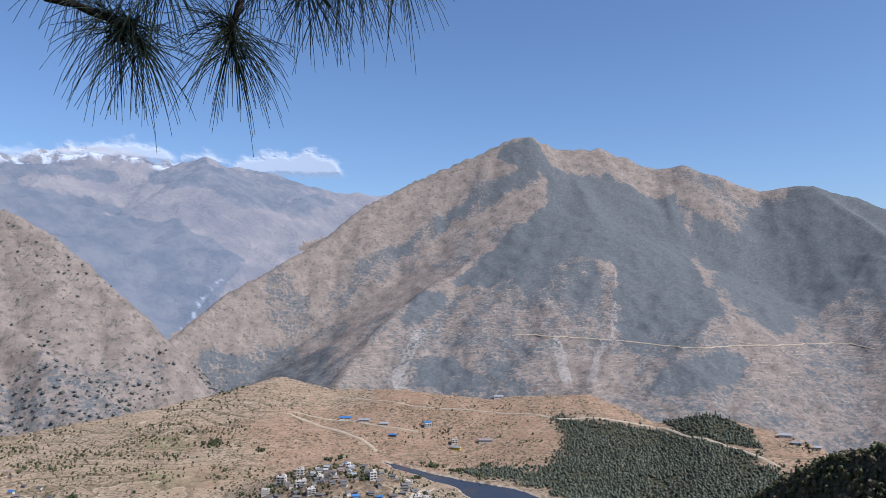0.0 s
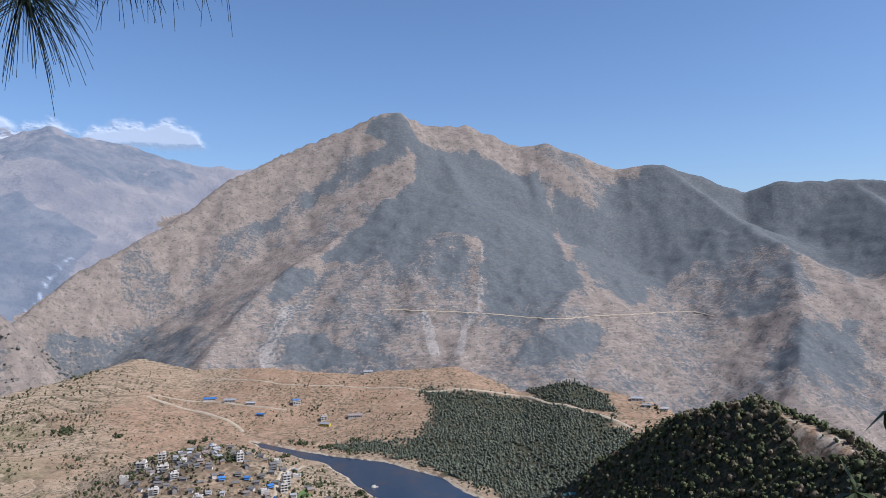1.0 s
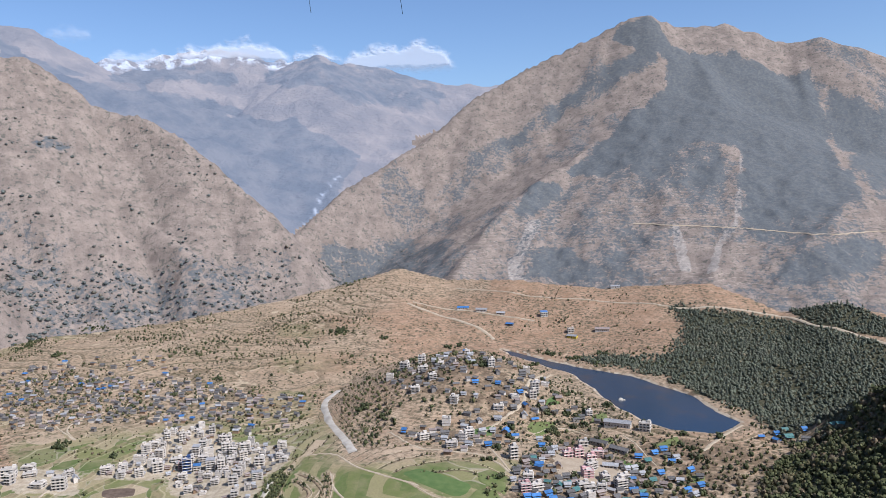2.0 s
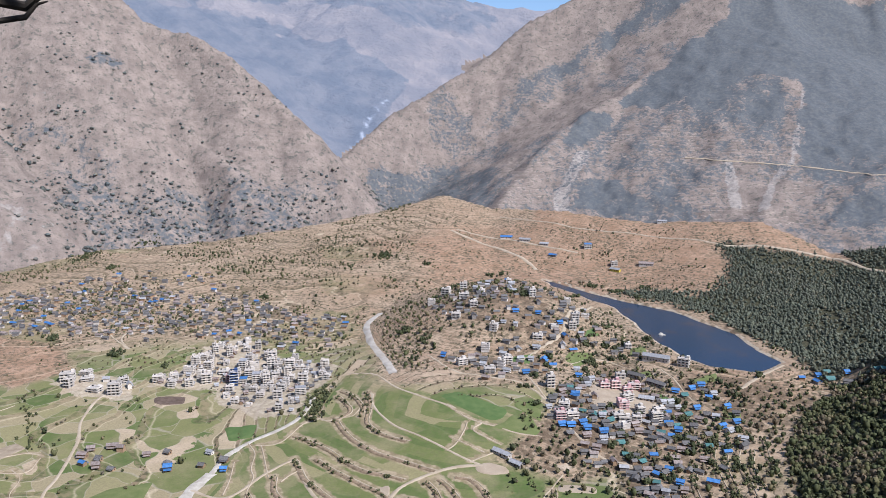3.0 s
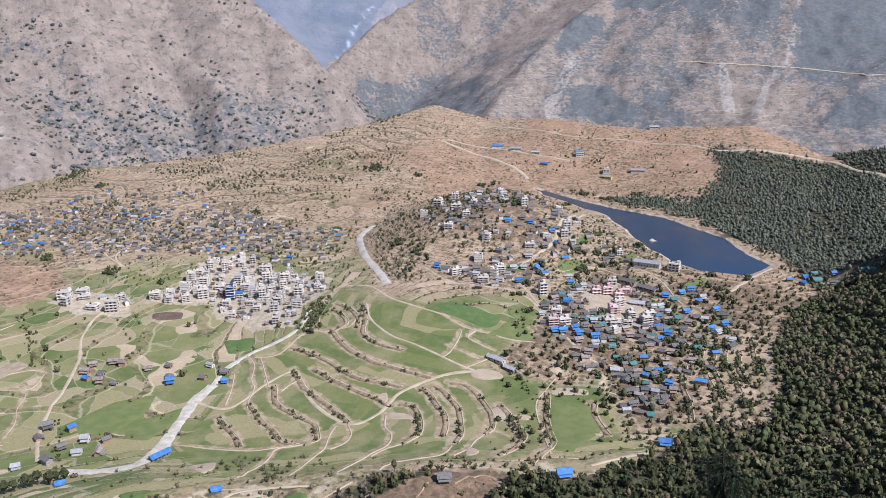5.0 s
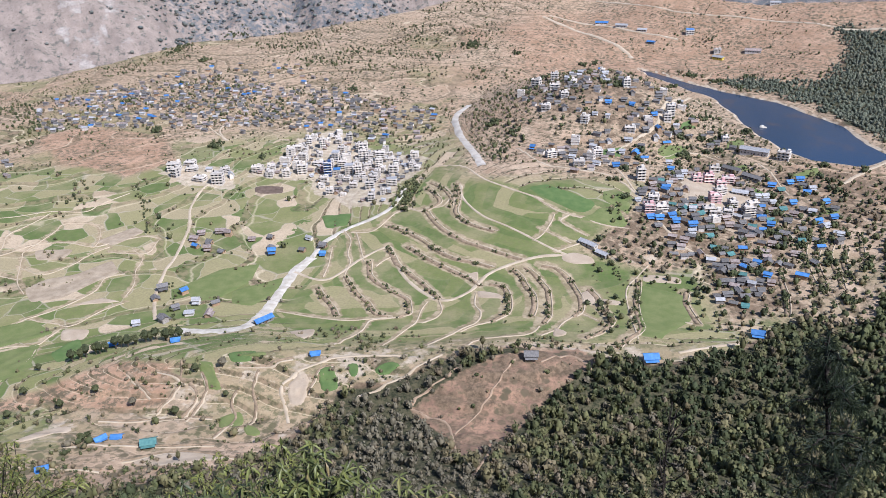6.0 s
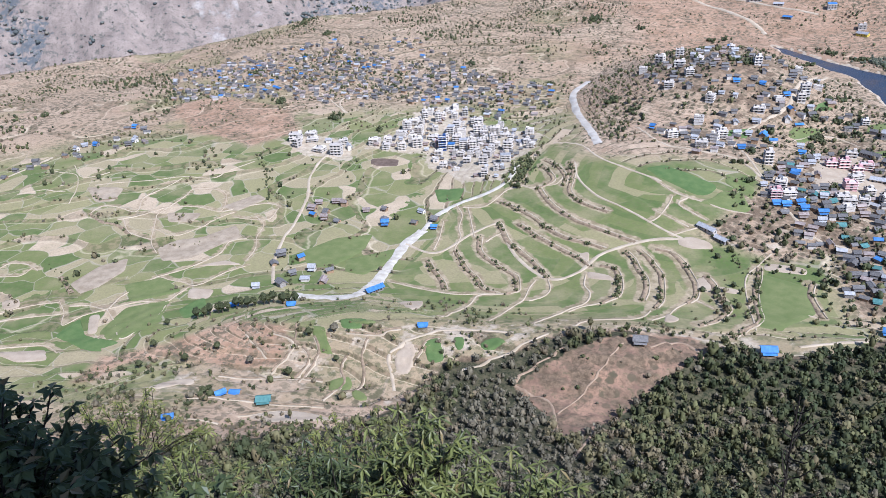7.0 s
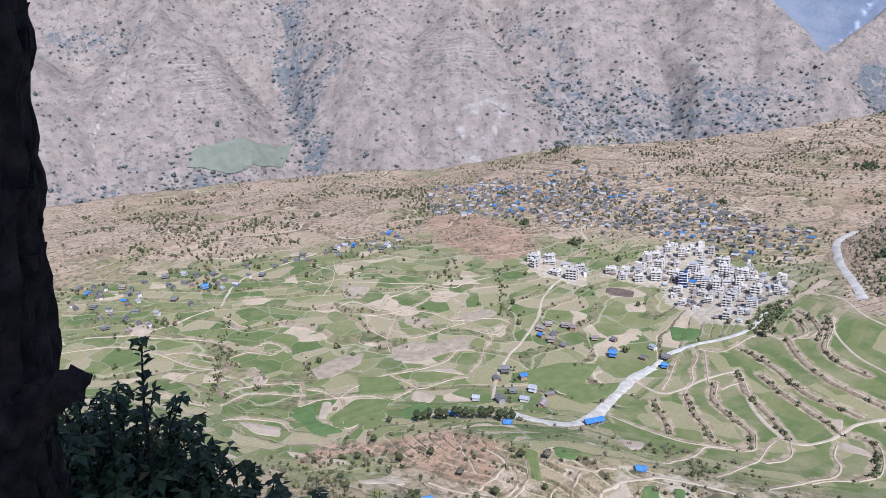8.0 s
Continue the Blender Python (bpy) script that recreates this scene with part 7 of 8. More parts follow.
# groves that stand out dark on the tableland and the lake hill: x, y, spread
hx, hy, hs = [], [], []
rng = np.random.default_rng(73)
for gx, gy, wide in ((-858, 1104, 15), (-1000, 1546, 15), (-757, 1043, 6), (-346, 1190, 15), (-488, 883, 5), (-507, 688, 5), (-596, 709, 4), (-1167, 552, 17), (-813, 314, 5), (-890, 754, 5), (-863, 585, 4), (-754, 1042, 6), (-483, 877, 5), (-500, 688, 6), (-436, 676, 5), (-355, 1182, 11), (-272, 1161, 8), (-92, 883, 7), (-152, 1161, 8), (-214, 801, 8), (-187, 771, 7), (-10, 1106, 12), (19, 1081, 12), (-7, 765, 5), (68, 683, 5), (88, 581, 5), (105, 557, 6), (108, 495, 6), (51, 849, 5), (118, 757, 4), (152, 752, 5), (-6, 864, 5), (-16, 905, 7), (15, 799, 4), (-12, 741, 4), (48, 1052, 8), (27, 826, 4), (-863, 1129, 22), (-757, 1048, 12), (-1013, 1520, 26), (-355, 1194, 16), (-715, 920, 9), (-505, 823, 6), (-506, 700, 7), (-737, 839, 10), (-596, 714, 7), (-454, 953, 7), (-317, 891, 6), (-186, 969, 9), (-167, 1150, 9), (106, 1062, 10), (135, 1052, 10), (62, 1118, 10), (-87, 888, 9), (-5, 760, 6), (127, 826, 4), (6, 808, 6), (-13, 801, 6), (-37, 1032, 8), (57, 646, 4), (23, 788, 5), (11, 781, 5), (17, 809, 5), (-49, 753, 5), (-60, 686, 5), (-50, 729, 5), (5, 878, 7), (121, 725, 5), (123, 701, 5), (114, 626, 4), (71, 639, 4), (-28, 799, 6), (-51, 618, 5), (-64, 651, 5), (-38, 636, 4), (65, 600, 5), (73, 607, 5), (12, 570, 4), (30, 555, 5), (44, 580, 4), (58, 560, 5), (20, 590, 4), (52, 530, 5), (38, 520, 4), (72, 575, 5), (85, 560, 6), (90, 600, 5), (100, 590, 5), (112, 600, 5), (36, 640, 3), (10, 640, 3)):
    for _ in range(int(4 + wide * 1.1)):
        hx.append(gx + rng.normal(0, wide * 0.5))
        hy.append(gy + rng.normal(0, wide * 0.5))
        hs.append(rng.uniform(1.5, 3.8))
plant("grove", LIGHT, np.array(hx), np.array(hy), np.array(hs), rng.uniform(0, 0.35, len(hx)), BROADLEAF, "dark groves of tall trees among the houses", "trees", 74)
# the foot hills under the lookout
x, y, rng = jittered(-470, -20, 150, 400, 6.0, 10)
m = (woodland(x, y) < 0.4) & (np.hypot(x, y) < 440) & (fractal(x, y, 30, 241, 3) > 0.56) & clear_of_houses(x, y, 8) & clear_of_roads(x, y, 3) & (polygon(x, y, CLEARING) > 2)
plant("bush", FULL, x[m], y[m], rng.uniform(0.8, 2.4, len(x))[m], rng.uniform(0, 1, len(x))[m], BROADLEAF, "bushes and small trees on brown terraced foot hills", "bushes", 11)
x, y, rng = jittered(-420, -60, 80, 330, 3.1, 63)
m = (polygon(x, y, FOOT_SCRUB) + 22 * (fractal(x, y, 22, 243, 3) - 0.5) < 0) & (woodland(x, y) < 0.6) & clear_of_houses(x, y, 5) & (rng.uniform(0, 1, len(x)) < 0.75)
plant("bush", MEDIUM, x[m], y[m], (0.7 + 1.5 * rng.uniform(0, 1, len(x)) ** 1.8)[m], rng.uniform(0.25, 1, len(x))[m], BROADLEAF, "tangled olive and brown scrub below the foot hill", "bushes", 64)
# dotted trees on the slopes across the gorge
TINY = [crown(s, 6, 3, 0.75, 0.8) for s in range(26, 30)]
x, y, rng = jittered(-2500, 2400, 300, 3700, 13, 12)
r, az = np.hypot(x, y), np.degrees(np.arctan2(x, y))
m = (r > 1500) & (r < 3700) & (az > -85) & (az < 42)
x, y, r, az = x[m], y[m], r[m], az[m]
g = land(x, y)
cover = high_cover(x, y) * 0.8 + np.where(r < 2400, 0.34, 0.16) * sstep(0.46, 0.62, fractal(x, y, 60, 251, 3)) + 0.03
m = (g[2] > 0.5) & (g[9] < 0.3) & ((r < 2100) | (x < -450)) & (rng.uniform(0, 1, len(x)) < cover * np.interp(r, [2300, 2700, 3700], [1.25, 0.6, 0.4]) * np.where((r > 2500) & (cover > 0.62), 0.3, 1.0)) & (g[0] < 700)
size = (1.1 + 3.8 * rng.uniform(0, 1, len(x)) ** 2.6 + 1.2 * (cover > 0.4)) * np.interp(r, [1500, 2200, 2600, 3400], [1.35, 1.3, 0.8, 0.75])
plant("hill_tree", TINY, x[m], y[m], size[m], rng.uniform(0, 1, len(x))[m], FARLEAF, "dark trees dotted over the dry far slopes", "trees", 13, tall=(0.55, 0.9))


# trees that stand out one by one
def tree(size, height, tint, label, form, mat=BROADLEAF, seed=0):
    top = new("tree")
    rng = random.Random(seed)
    bm = bmesh.new()
    bmesh.ops.create_cone(bm, cap_ends=True, segments=7, radius1=size * 0.13, radius2=size * 0.05, depth=height * 0.7, matrix=Matrix.Translation((0, 0, height * 0.35 - 0.4)))
    part("trunk", bm, BARK, top)
    for k in range(3):
        bm = bmesh.new()
        a = k * 2.1 + rng.uniform(-0.4, 0.4)
        bmesh.ops.create_cone(bm, cap_ends=True, segments=5, radius1=size * 0.05, radius2=size * 0.015, depth=size * 0.9,
                              matrix=Matrix.Translation((0, 0, height * 0.42)) @ Matrix.Rotation(a, 4, "Z") @ Matrix.Rotation(0.8, 4, "Y") @ Matrix.Translation((0, 0, size * 0.45)))
        part("limb", bm, BARK, top)
    verts, faces = form
    v = verts * (size, size, (height * 0.75) / 1.6) + np.array((0, 0, height * 0.25))
    me = mesh_of("crown", [tuple(p) for p in v], [tuple(int(i) for i in f) for f in faces], mat)
    at = me.attributes.new("tint", "FLOAT", "POINT")
    at.data.foreach_set("value", np.full(len(v), tint, np.float32))
    child("crown", me, top, 0, 0, 0)
    return tagged(top, label, "tree")


rich = [crown(s, 150, 8, 0.24) for s in range(30, 34)]
ROW = [tree(3.6, 9.5, 0.1, "dark green tree in a row above the river", rich[0], seed=1), tree(3.0, 8.5, 0.3, "rounded dark tree in a row above the river", rich[1], seed=2)]
rng = random.Random(5)
line = smooth_line([(-352, 302), (-346, 310), (-335, 322), (-318, 334), (-298, 340)], 3.6)
for k, q in enumerate(line):
    m = pose(q.x + rng.uniform(-1.5, 1.5), q.y + rng.uniform(-1.5, 1.5), float(sheet_z(q.x, q.y)[0]), 0, 0, rng.uniform(0, 360))
    if k < 2:
        ROW[k].matrix_basis = m
        tagged(ROW[k], group="trees above the river")
    else:
        tagged(copy_thing(ROW[k % 2], m), group="trees above the river")
LONE = [tree(4.3, 8.5, 0.3, "round bushy tree on the terraced foot hill", rich[2], seed=3), tree(4.0, 7.5, 0.95, "half-bare brown tree on the foot hill", rich[3], seed=4), tree(1.9, 8.5, 0.65, "tall light green tree at the wood's edge", rich[0], seed=6)]
for k, (px, py, kind) in enumerate(((-353, 266, 0), (-311, 277, 0), (-245, 308, 1), (-330, 252, 0), (-323, 262, 0), (-282, 235, 0), (-232, 290, 0), (-255, 274, 0), (-311, 213, 2), (-219, 231, 2), (-353, 239, 0), (-345, 246, 0), (-366, 290, 0), (-288, 200, 0), (-260, 303, 0), (-283, 274, 1), (-362, 225, 0), (-104, 363, 2), (-236, 606, 0), (-240, 640, 0), (-234, 585, 0), (-232, 570, 0), (-160, 262, 1), (-130, 258, 1))):
    m = pose(px, py, float(sheet_z(px, py)[0]), 0, 0, k * 77) @ Matrix.Scale(0.7 + 0.45 * ((k * 37) % 10) / 10, 4)
    done = [o for o in LONE if o.matrix_basis.translation.length > 1]
    if LONE[kind] not in done:
        LONE[kind].matrix_basis = m
    else:
        copy_thing(LONE[kind], m)

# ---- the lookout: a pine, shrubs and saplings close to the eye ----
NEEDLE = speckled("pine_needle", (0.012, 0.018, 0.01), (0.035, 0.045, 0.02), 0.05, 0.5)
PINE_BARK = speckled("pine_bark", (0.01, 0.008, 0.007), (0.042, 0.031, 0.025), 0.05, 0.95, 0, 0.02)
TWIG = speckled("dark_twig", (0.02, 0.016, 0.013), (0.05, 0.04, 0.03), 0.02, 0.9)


def leaf_material(name, dark, light):
    n = Nodes(name, 0.45)
    n.b.inputs["Specular IOR Level"].default_value = 0.2
    isle = n.t.nodes.new("ShaderNodeNewGeometry").outputs["Random Per Island"]
    c = n.mix(isle, dark, light)
    c = n.mix(n.math("MULTIPLY", n.noise(0.02), 0.4), c, tuple(q * 0.6 for q in dark))
    return n.colour(n.mix(n.ramp(isle, (0.95, 0.0), (0.985, 0.8)), c, (0.16, 0.11, 0.05)))


DARK_LEAF = leaf_material("dark_glossy_leaf", (0.034, 0.046, 0.017), (0.085, 0.1, 0.034))
GREEN_LEAF = leaf_material("fresh_leaf", (0.05, 0.062, 0.018), (0.185, 0.195, 0.055))
LIME_LEAF = leaf_material("yellow_green_leaf", (0.085, 0.098, 0.024), (0.21, 0.215, 0.052))


def tube(bm, pts, radii, sides=8, rough=0.0, rng=None):
    """A round, tapering limb along points."""
    rings = []
    for k, p in enumerate(pts):
        ahead = (pts[min(k + 1, len(pts) - 1)] - pts[max(k - 1, 0)]).normalized()
        u = ahead.cross(Vector((0.3, 0.9, 0.2))).normalized()
        w = ahead.cross(u)
        ring = []
        for j in range(sides):
            a = 2 * math.pi * j / sides
            q = radii[k] * (1 + (rng.uniform(-rough, rough) if rng else 0))
            ring.append(bm.verts.new(p + (u * math.cos(a) + w * math.sin(a)) * q))
        rings.append(ring)
    for a, b in zip(rings, rings[1:]):
        for j in range(sides):
            bm.faces.new((a[j], a[(j + 1) % sides], b[(j + 1) % sides], b[j]))
    bm.faces.new(rings[0][::-1])
    bm.faces.new(rings[-1])


def bend(a, b, lift, n, rng, sway=0.02):
    """Points from a to b along an arch."""
    a, b = Vector(a), Vector(b)
    out = []
    for k in range(n + 1):
        t = k / n
        p = a.lerp(b, t) + Vector((0, 0, lift * 4 * t * (1 - t)))
        out.append(p + (Vector((rng.uniform(-1, 1), rng.uniform(-1, 1), rng.uniform(-1, 1))) * sway if 0 < k < n else Vector()))
    return out


def needle_tuft(at, heading, count, length, seed, parent, thick=0.0009, steps=6):
    """A whorl of long drooping needles about the end of a shoot."""
    rng = random.Random(seed)
    at, heading = Vector(at), Vector(heading).normalized()
    bm = bmesh.new()
    for _ in range(count):
        d = (heading * rng.uniform(-0.6, 0.9) + Vector((rng.gauss(0, 1), rng.gauss(0, 1), rng.gauss(0, 1))).normalized() * 0.95).normalized()
        size = length * rng.uniform(0.7, 1.1)
        droop = rng.uniform(0.08, 0.5) * size
        root = at + heading * rng.uniform(-0.05, 0.02)
        pts = []
        for k in range(steps):
            t = k / (steps - 1)
            pts.append(root + d * size * t * (1 - 0.25 * t) + Vector((0, 0, -droop * t * t)))
        tube(bm, pts, [thick * (1 - 0.55 * k / (steps - 1)) for k in range(steps)], 3)
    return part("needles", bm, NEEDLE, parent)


def pine():
    rng = random.Random(7)
    top = new("pine_tree")
    # the trunk leans a little over the drop
    bm = bmesh.new()
    line = [Vector((-2.012 - 0.28 * (z - 273) / 3 + 0.06 * max(0, z - 274.0), 0.008 + 0.11 * (z - 273) / 2 + 0.02 * math.sin(z * 3) + 0.06 * max(0, z - 274.0), z)) for z in np.arange(272.3, 281, 0.07)]
    girth = [0.2 + 0.012 * math.sin(k * 0.31) + rng.uniform(-0.009, 0.009) - 0.0006 * k for k in range(len(line))]
    # plates of bark: deep uneven furrows up and down the trunk
    fine, sides = [], 72
    for k in range(len(line) - 1):
        fine += [(line[k].lerp(line[k + 1], f), girth[k] + (girth[k + 1] - girth[k]) * f) for f in (0.0, 0.5)]
    rings = []
    for p, q in fine:
        ring = []
        for j in range(sides):
            a = 2 * math.pi * j / sides
            c, s = math.cos(a), math.sin(a)
            plate = noise.fractal(Vector((c * 4.2, s * 4.2, p.z * 6.0)), 0.5, 2.2, 5)
            crack = abs(noise.noise(Vector((c * 4.5 + 7, s * 4.5, p.z * 2.2))))
            ring.append(bm.verts.new(p + Vector((c, s, 0)) * q * (0.97 + 0.1 * plate - 0.09 * max(0.0, 0.22 - crack) / 0.22)))
        rings.append(ring)
    for a, b in zip(rings, rings[1:]):
        for j in range(sides):
            bm.faces.new((a[j], a[(j + 1) % sides], b[(j + 1) % sides], b[j]))
    bm.faces.new(rings[0][::-1])
    bm.faces.new(rings[-1])
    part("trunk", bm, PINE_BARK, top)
    # flakes of bark standing off it
    bm = bmesh.new()
    for _ in range(900):
        k = rng.randrange(2, 55)
        a = rng.uniform(0, 2 * math.pi)
        c, s, q = math.cos(a), math.sin(a), girth[k] * rng.uniform(0.94, 1.0)
        p = line[k]
        h, w = rng.uniform(0.015, 0.06), rng.uniform(0.006, 0.02)
        out, side = Vector((c, s, 0)), Vector((-s, c, 0))
        lift = rng.uniform(0.002, 0.012)
        pts = [p + out * q - side * w, p + out * (q + lift) - side * w * 0.6 + Vector((0, 0, h)), p + out * (q + lift * 0.6) + side * w * 0.8 + Vector((0, 0, h * 0.9)), p + out * q + side * w]
        back = [v - out * 0.03 for v in pts]
        f, b = [bm.verts.new(v) for v in pts], [bm.verts.new(v) for v in back]
        bm.faces.new(f)
        bm.faces.new(b[::-1])
        for j in range(4):
            bm.faces.new((f[j], b[j], b[(j + 1) % 4], f[(j + 1) % 4]))
    tagged(part("bark_flake", bm, PINE_BARK, top), kind="stuff")
    bm = bmesh.new()
    tube(bm, bend((-1.98, 0.1, 274.11), (-1.85, 0.245, 274.2), 0.012, 9, rng, 0.008), [0.085, 0.07, 0.054, 0.045, 0.038, 0.041, 0.033, 0.037, 0.027, 0.012], 18, 0.26, rng)
    part("branch_stub", bm, PINE_BARK, top)
    # limbs that reach out overhead, and the shoots that hang from them
    for a, b, r0, r1 in (((-2.2, 0.55, 277.6), (-0.78, 1.45, 275.62), 0.035, 0.008), ((-2.2, 0.6, 278.0), (-0.3, 1.45, 275.85), 0.035, 0.009), ((-2.2, 0.6, 278.4), (1.5, -1.6, 278.4), 0.06, 0.03), ((-2.2, 0.55, 278.0), (0.2, -0.85, 277.0), 0.05, 0.03)):
        bm = bmesh.new()
        tube(bm, bend(a, b, 0.25, 9, rng, 0.02), list(np.linspace(r0, r1, 10)), 8, 0.1, rng)
        part("limb", bm, PINE_BARK, top)
    shoots = [((-0.78, 1.47, 275.6), (-0.6, 1.476, 275.52)), ((-0.376, 1.468, 275.72), (-0.415, 1.476, 275.515)), ((-0.3, 1.45, 275.85), (-0.17, 1.47, 275.67)), ((-0.3, 1.45, 275.85), (-0.09, 1.5, 275.69)),
              ((-0.6, 1.42, 275.75), (-0.53, 1.42, 275.62)), ((-0.3, 1.45, 275.85), (-0.36, 1.5, 275.67)), ((-0.3, 1.5, 275.8), (-0.28, 1.53, 275.66))]
    twigs, tips = [], [Vector(b) for a, b in shoots]
    for k, (a, b) in enumerate(shoots):
        bm = bmesh.new()
        tube(bm, bend(a, b, 0.015, 6, rng, 0.003), [0.0085, 0.009, 0.008, 0.0085, 0.0075, 0.007, 0.005], 7, 0.15, rng)
        twigs.append(part("shoot", bm, PINE_BARK, top))
    for k, (at, count) in enumerate((((-0.642, 1.475, 275.535), 120), ((-0.595, 1.476, 275.515), 150), ((-0.415, 1.476, 275.513), 190), ((-0.17, 1.47, 275.665), 110), ((-0.09, 1.5, 275.69), 95),
                                     ((-0.53, 1.42, 275.615), 110), ((-0.36, 1.5, 275.66), 70), ((-0.28, 1.53, 275.65), 110), ((-0.72, 1.5, 275.66), 70), ((-0.22, 1.52, 275.66), 80))):
        needle_tuft(at, (0.25, 0.1, -0.5) if k != 2 else (0.0, 0.05, -1), int(count * 1.1), 0.175, 50 + k, twigs[min(range(len(tips)), key=lambda j: (tips[j] - Vector(at)).length)], 0.0011)
    # unseen crown clumps, added towards the sun to shade trunk and shrubs
    for k, (cx, cy, cz, q) in enumerate(((0.2, -0.85, 276.9, 0.75), (0.9, -1.15, 277.7, 0.95), (-0.25, -0.95, 277.2, 0.65), (0.6, -0.8, 277.2, 0.65), (1.5, -1.6, 278.4, 1.1), (0.1, -1.35, 277.6, 0.8), (-0.6, -0.8, 277.6, 0.65), (0.3, -0.7, 278.0, 0.6), (-1.4, -0.6, 278.4, 0.9))):
        verts, faces = crown(80 + k, 520, 7, 0.3, 0.0, -0.6)
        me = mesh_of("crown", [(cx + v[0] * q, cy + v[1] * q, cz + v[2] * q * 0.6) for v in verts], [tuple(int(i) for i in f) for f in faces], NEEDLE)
        child("crown", me, top, 0, 0, 0)
    return tagged(top, "tall pine with flaking dark bark and drooping needle tufts", "pine tree")


PINE = pine()


def leaf(bm, root, along, up, size, width):
    """One folded, pointed leaf."""
    side = along.cross(up).normalized()
    nrm = side.cross(along).normalized()
    tip = root + along * size + nrm * (-0.12 * size)
    if size < 0.075:
        a, b, c, d = (bm.verts.new(q) for q in (root, root + along * size * 0.45 + side * width * size + nrm * 0.06 * size, tip, root + along * size * 0.45 - side * width * size + nrm * 0.06 * size))
        bm.faces.new((a, b, c))
        bm.faces.new((a, c, d))
        return
    m1, m2 = root + along * size * 0.35, root + along * size * 0.7 - nrm * 0.04 * size
    v = [bm.verts.new(p) for p in (root, m1 + side * width * size + nrm * 0.05 * size, m2 + side * width * 0.75 * size, tip, m2 - side * width * 0.75 * size, m1 - side * width * size + nrm * 0.05 * size)]
    a = bm.verts.new(m1)
    b = bm.verts.new(m2)
    for f in ((v[0], v[1], a), (v[0], a, v[5]), (v[1], v[2], b, a), (a, b, v[4], v[5]), (v[2], v[3], b), (b, v[3], v[4])):
        bm.faces.new(f)


def shrub(name, base, tips, size, width, per_stem, mat, label, seed, whorl=True, bare=0.25, fill=0, body=None):
    """Arching stems set with leaves; body: a middle and radii to fill with more leafy twigs."""
    rng = random.Random(seed)
    top = new(name)
    foliage = bmesh.new()

    def dress(pts, many):
        for _ in range(many):
            t = rng.uniform(bare, 1.0) ** 0.8 * (len(pts) - 1)
            k = min(int(t), len(pts) - 2)
            p = pts[k].lerp(pts[k + 1], t - k)
            d = (Vector((rng.gauss(0, 1), rng.gauss(0, 1), rng.gauss(-0.15, 0.6))) + (pts[k + 1] - pts[k]).normalized() * 0.6).normalized()
            leaf(foliage, p, d, Vector((rng.uniform(-0.4, 0.4), rng.uniform(-0.4, 0.4), 1)), size * rng.uniform(0.6, 1.2), width)
        if whorl:
            for j in range(5):
                a = j * 1.26 + rng.uniform(-0.2, 0.2)
                leaf(foliage, pts[-1], Vector((math.cos(a), math.sin(a), rng.uniform(-1.1, 0.1))).normalized(), Vector((0, 0, 1)), size * rng.uniform(0.8, 1.3), width)

    for tip in tips:
        root = Vector(base) + Vector((rng.uniform(-0.15, 0.15), rng.uniform(-0.15, 0.15), 0))
        pts = bend(root, tip, rng.uniform(0.03, 0.12) * (Vector(tip) - root).length, 8, rng, 0.012)
        bm = bmesh.new()
        tube(bm, pts, list(np.linspace(0.013, 0.003, 9)), 6, 0.08, rng)
        part("stem", bm, TWIG, top)
        dress(pts, per_stem)
    if body:
        twigs = bmesh.new()
        mid, rad = Vector(body[0]), body[1]
        for _ in range(fill):
            d = Vector((rng.gauss(0, 1), rng.gauss(0, 1), rng.gauss(0, 1))).normalized()
            end = mid + Vector((d.x * rad[0], d.y * rad[1], d.z * rad[2])) * rng.uniform(0.6, 1.05)
            pts = bend(mid.lerp(end, 0.25) + Vector((0, 0, -0.05)), end, 0.03, 4, rng, 0.01)
            tube(twigs, pts, [0.005, 0.004, 0.004, 0.003, 0.002], 4)
            dress(pts, 18 if size < 0.06 else per_stem // 2)
        part("twig_mass", twigs, TWIG, top)
    part("foliage", foliage, mat, top)
    return tagged(top, label, "shrub")


def ring_of_tips(mid, rad, n, seed, low=0.3):
    rng = random.Random(seed)
    out = []
    for k in range(n):
        a, e = rng.uniform(0, 2 * math.pi), rng.uniform(low, 1.4)
        out.append((mid[0] + rad[0] * math.cos(a) * math.cos(e), mid[1] + rad[1] * math.sin(a) * math.cos(e), mid[2] + rad[2] * math.sin(e)))
    return out


def foot(x, y):
    return (x, y, float(sheet_z(x, y)[0]) - 0.05)


# the dark shrub beside the trunk
shrub("shrub", foot(-3.0, 0.55), ring_of_tips((-3.05, 0.55, 272.95), (0.6, 0.5, 0.66), 14, 1, -0.1) + [(-2.82, 0.72, 273.86)], 0.05, 0.27, 74, DARK_LEAF, "dark glossy-leaved shrub in the shade of the pine", 21, body=((-3.0, 0.6, 272.95), (0.65, 0.5, 0.66)), fill=560)
shrub("shrub", foot(-2.5, 0.85), ring_of_tips((-2.5, 0.85, 272.7), (0.65, 0.45, 0.62), 14, 2, -0.1), 0.05, 0.27, 74, DARK_LEAF, "dark leafy shrub growing over the drop", 22, body=((-2.5, 0.85, 272.7), (0.66, 0.45, 0.62)), fill=560)
shrub("shrub", foot(-3.7, 0.7), ring_of_tips((-3.7, 0.75, 272.7), (0.6, 0.5, 0.68), 10, 3, -0.1), 0.05, 0.27, 74, DARK_LEAF, "dark evergreen shrub behind the pine trunk", 23, body=((-3.7, 0.75, 272.75), (0.6, 0.5, 0.6)), fill=280)
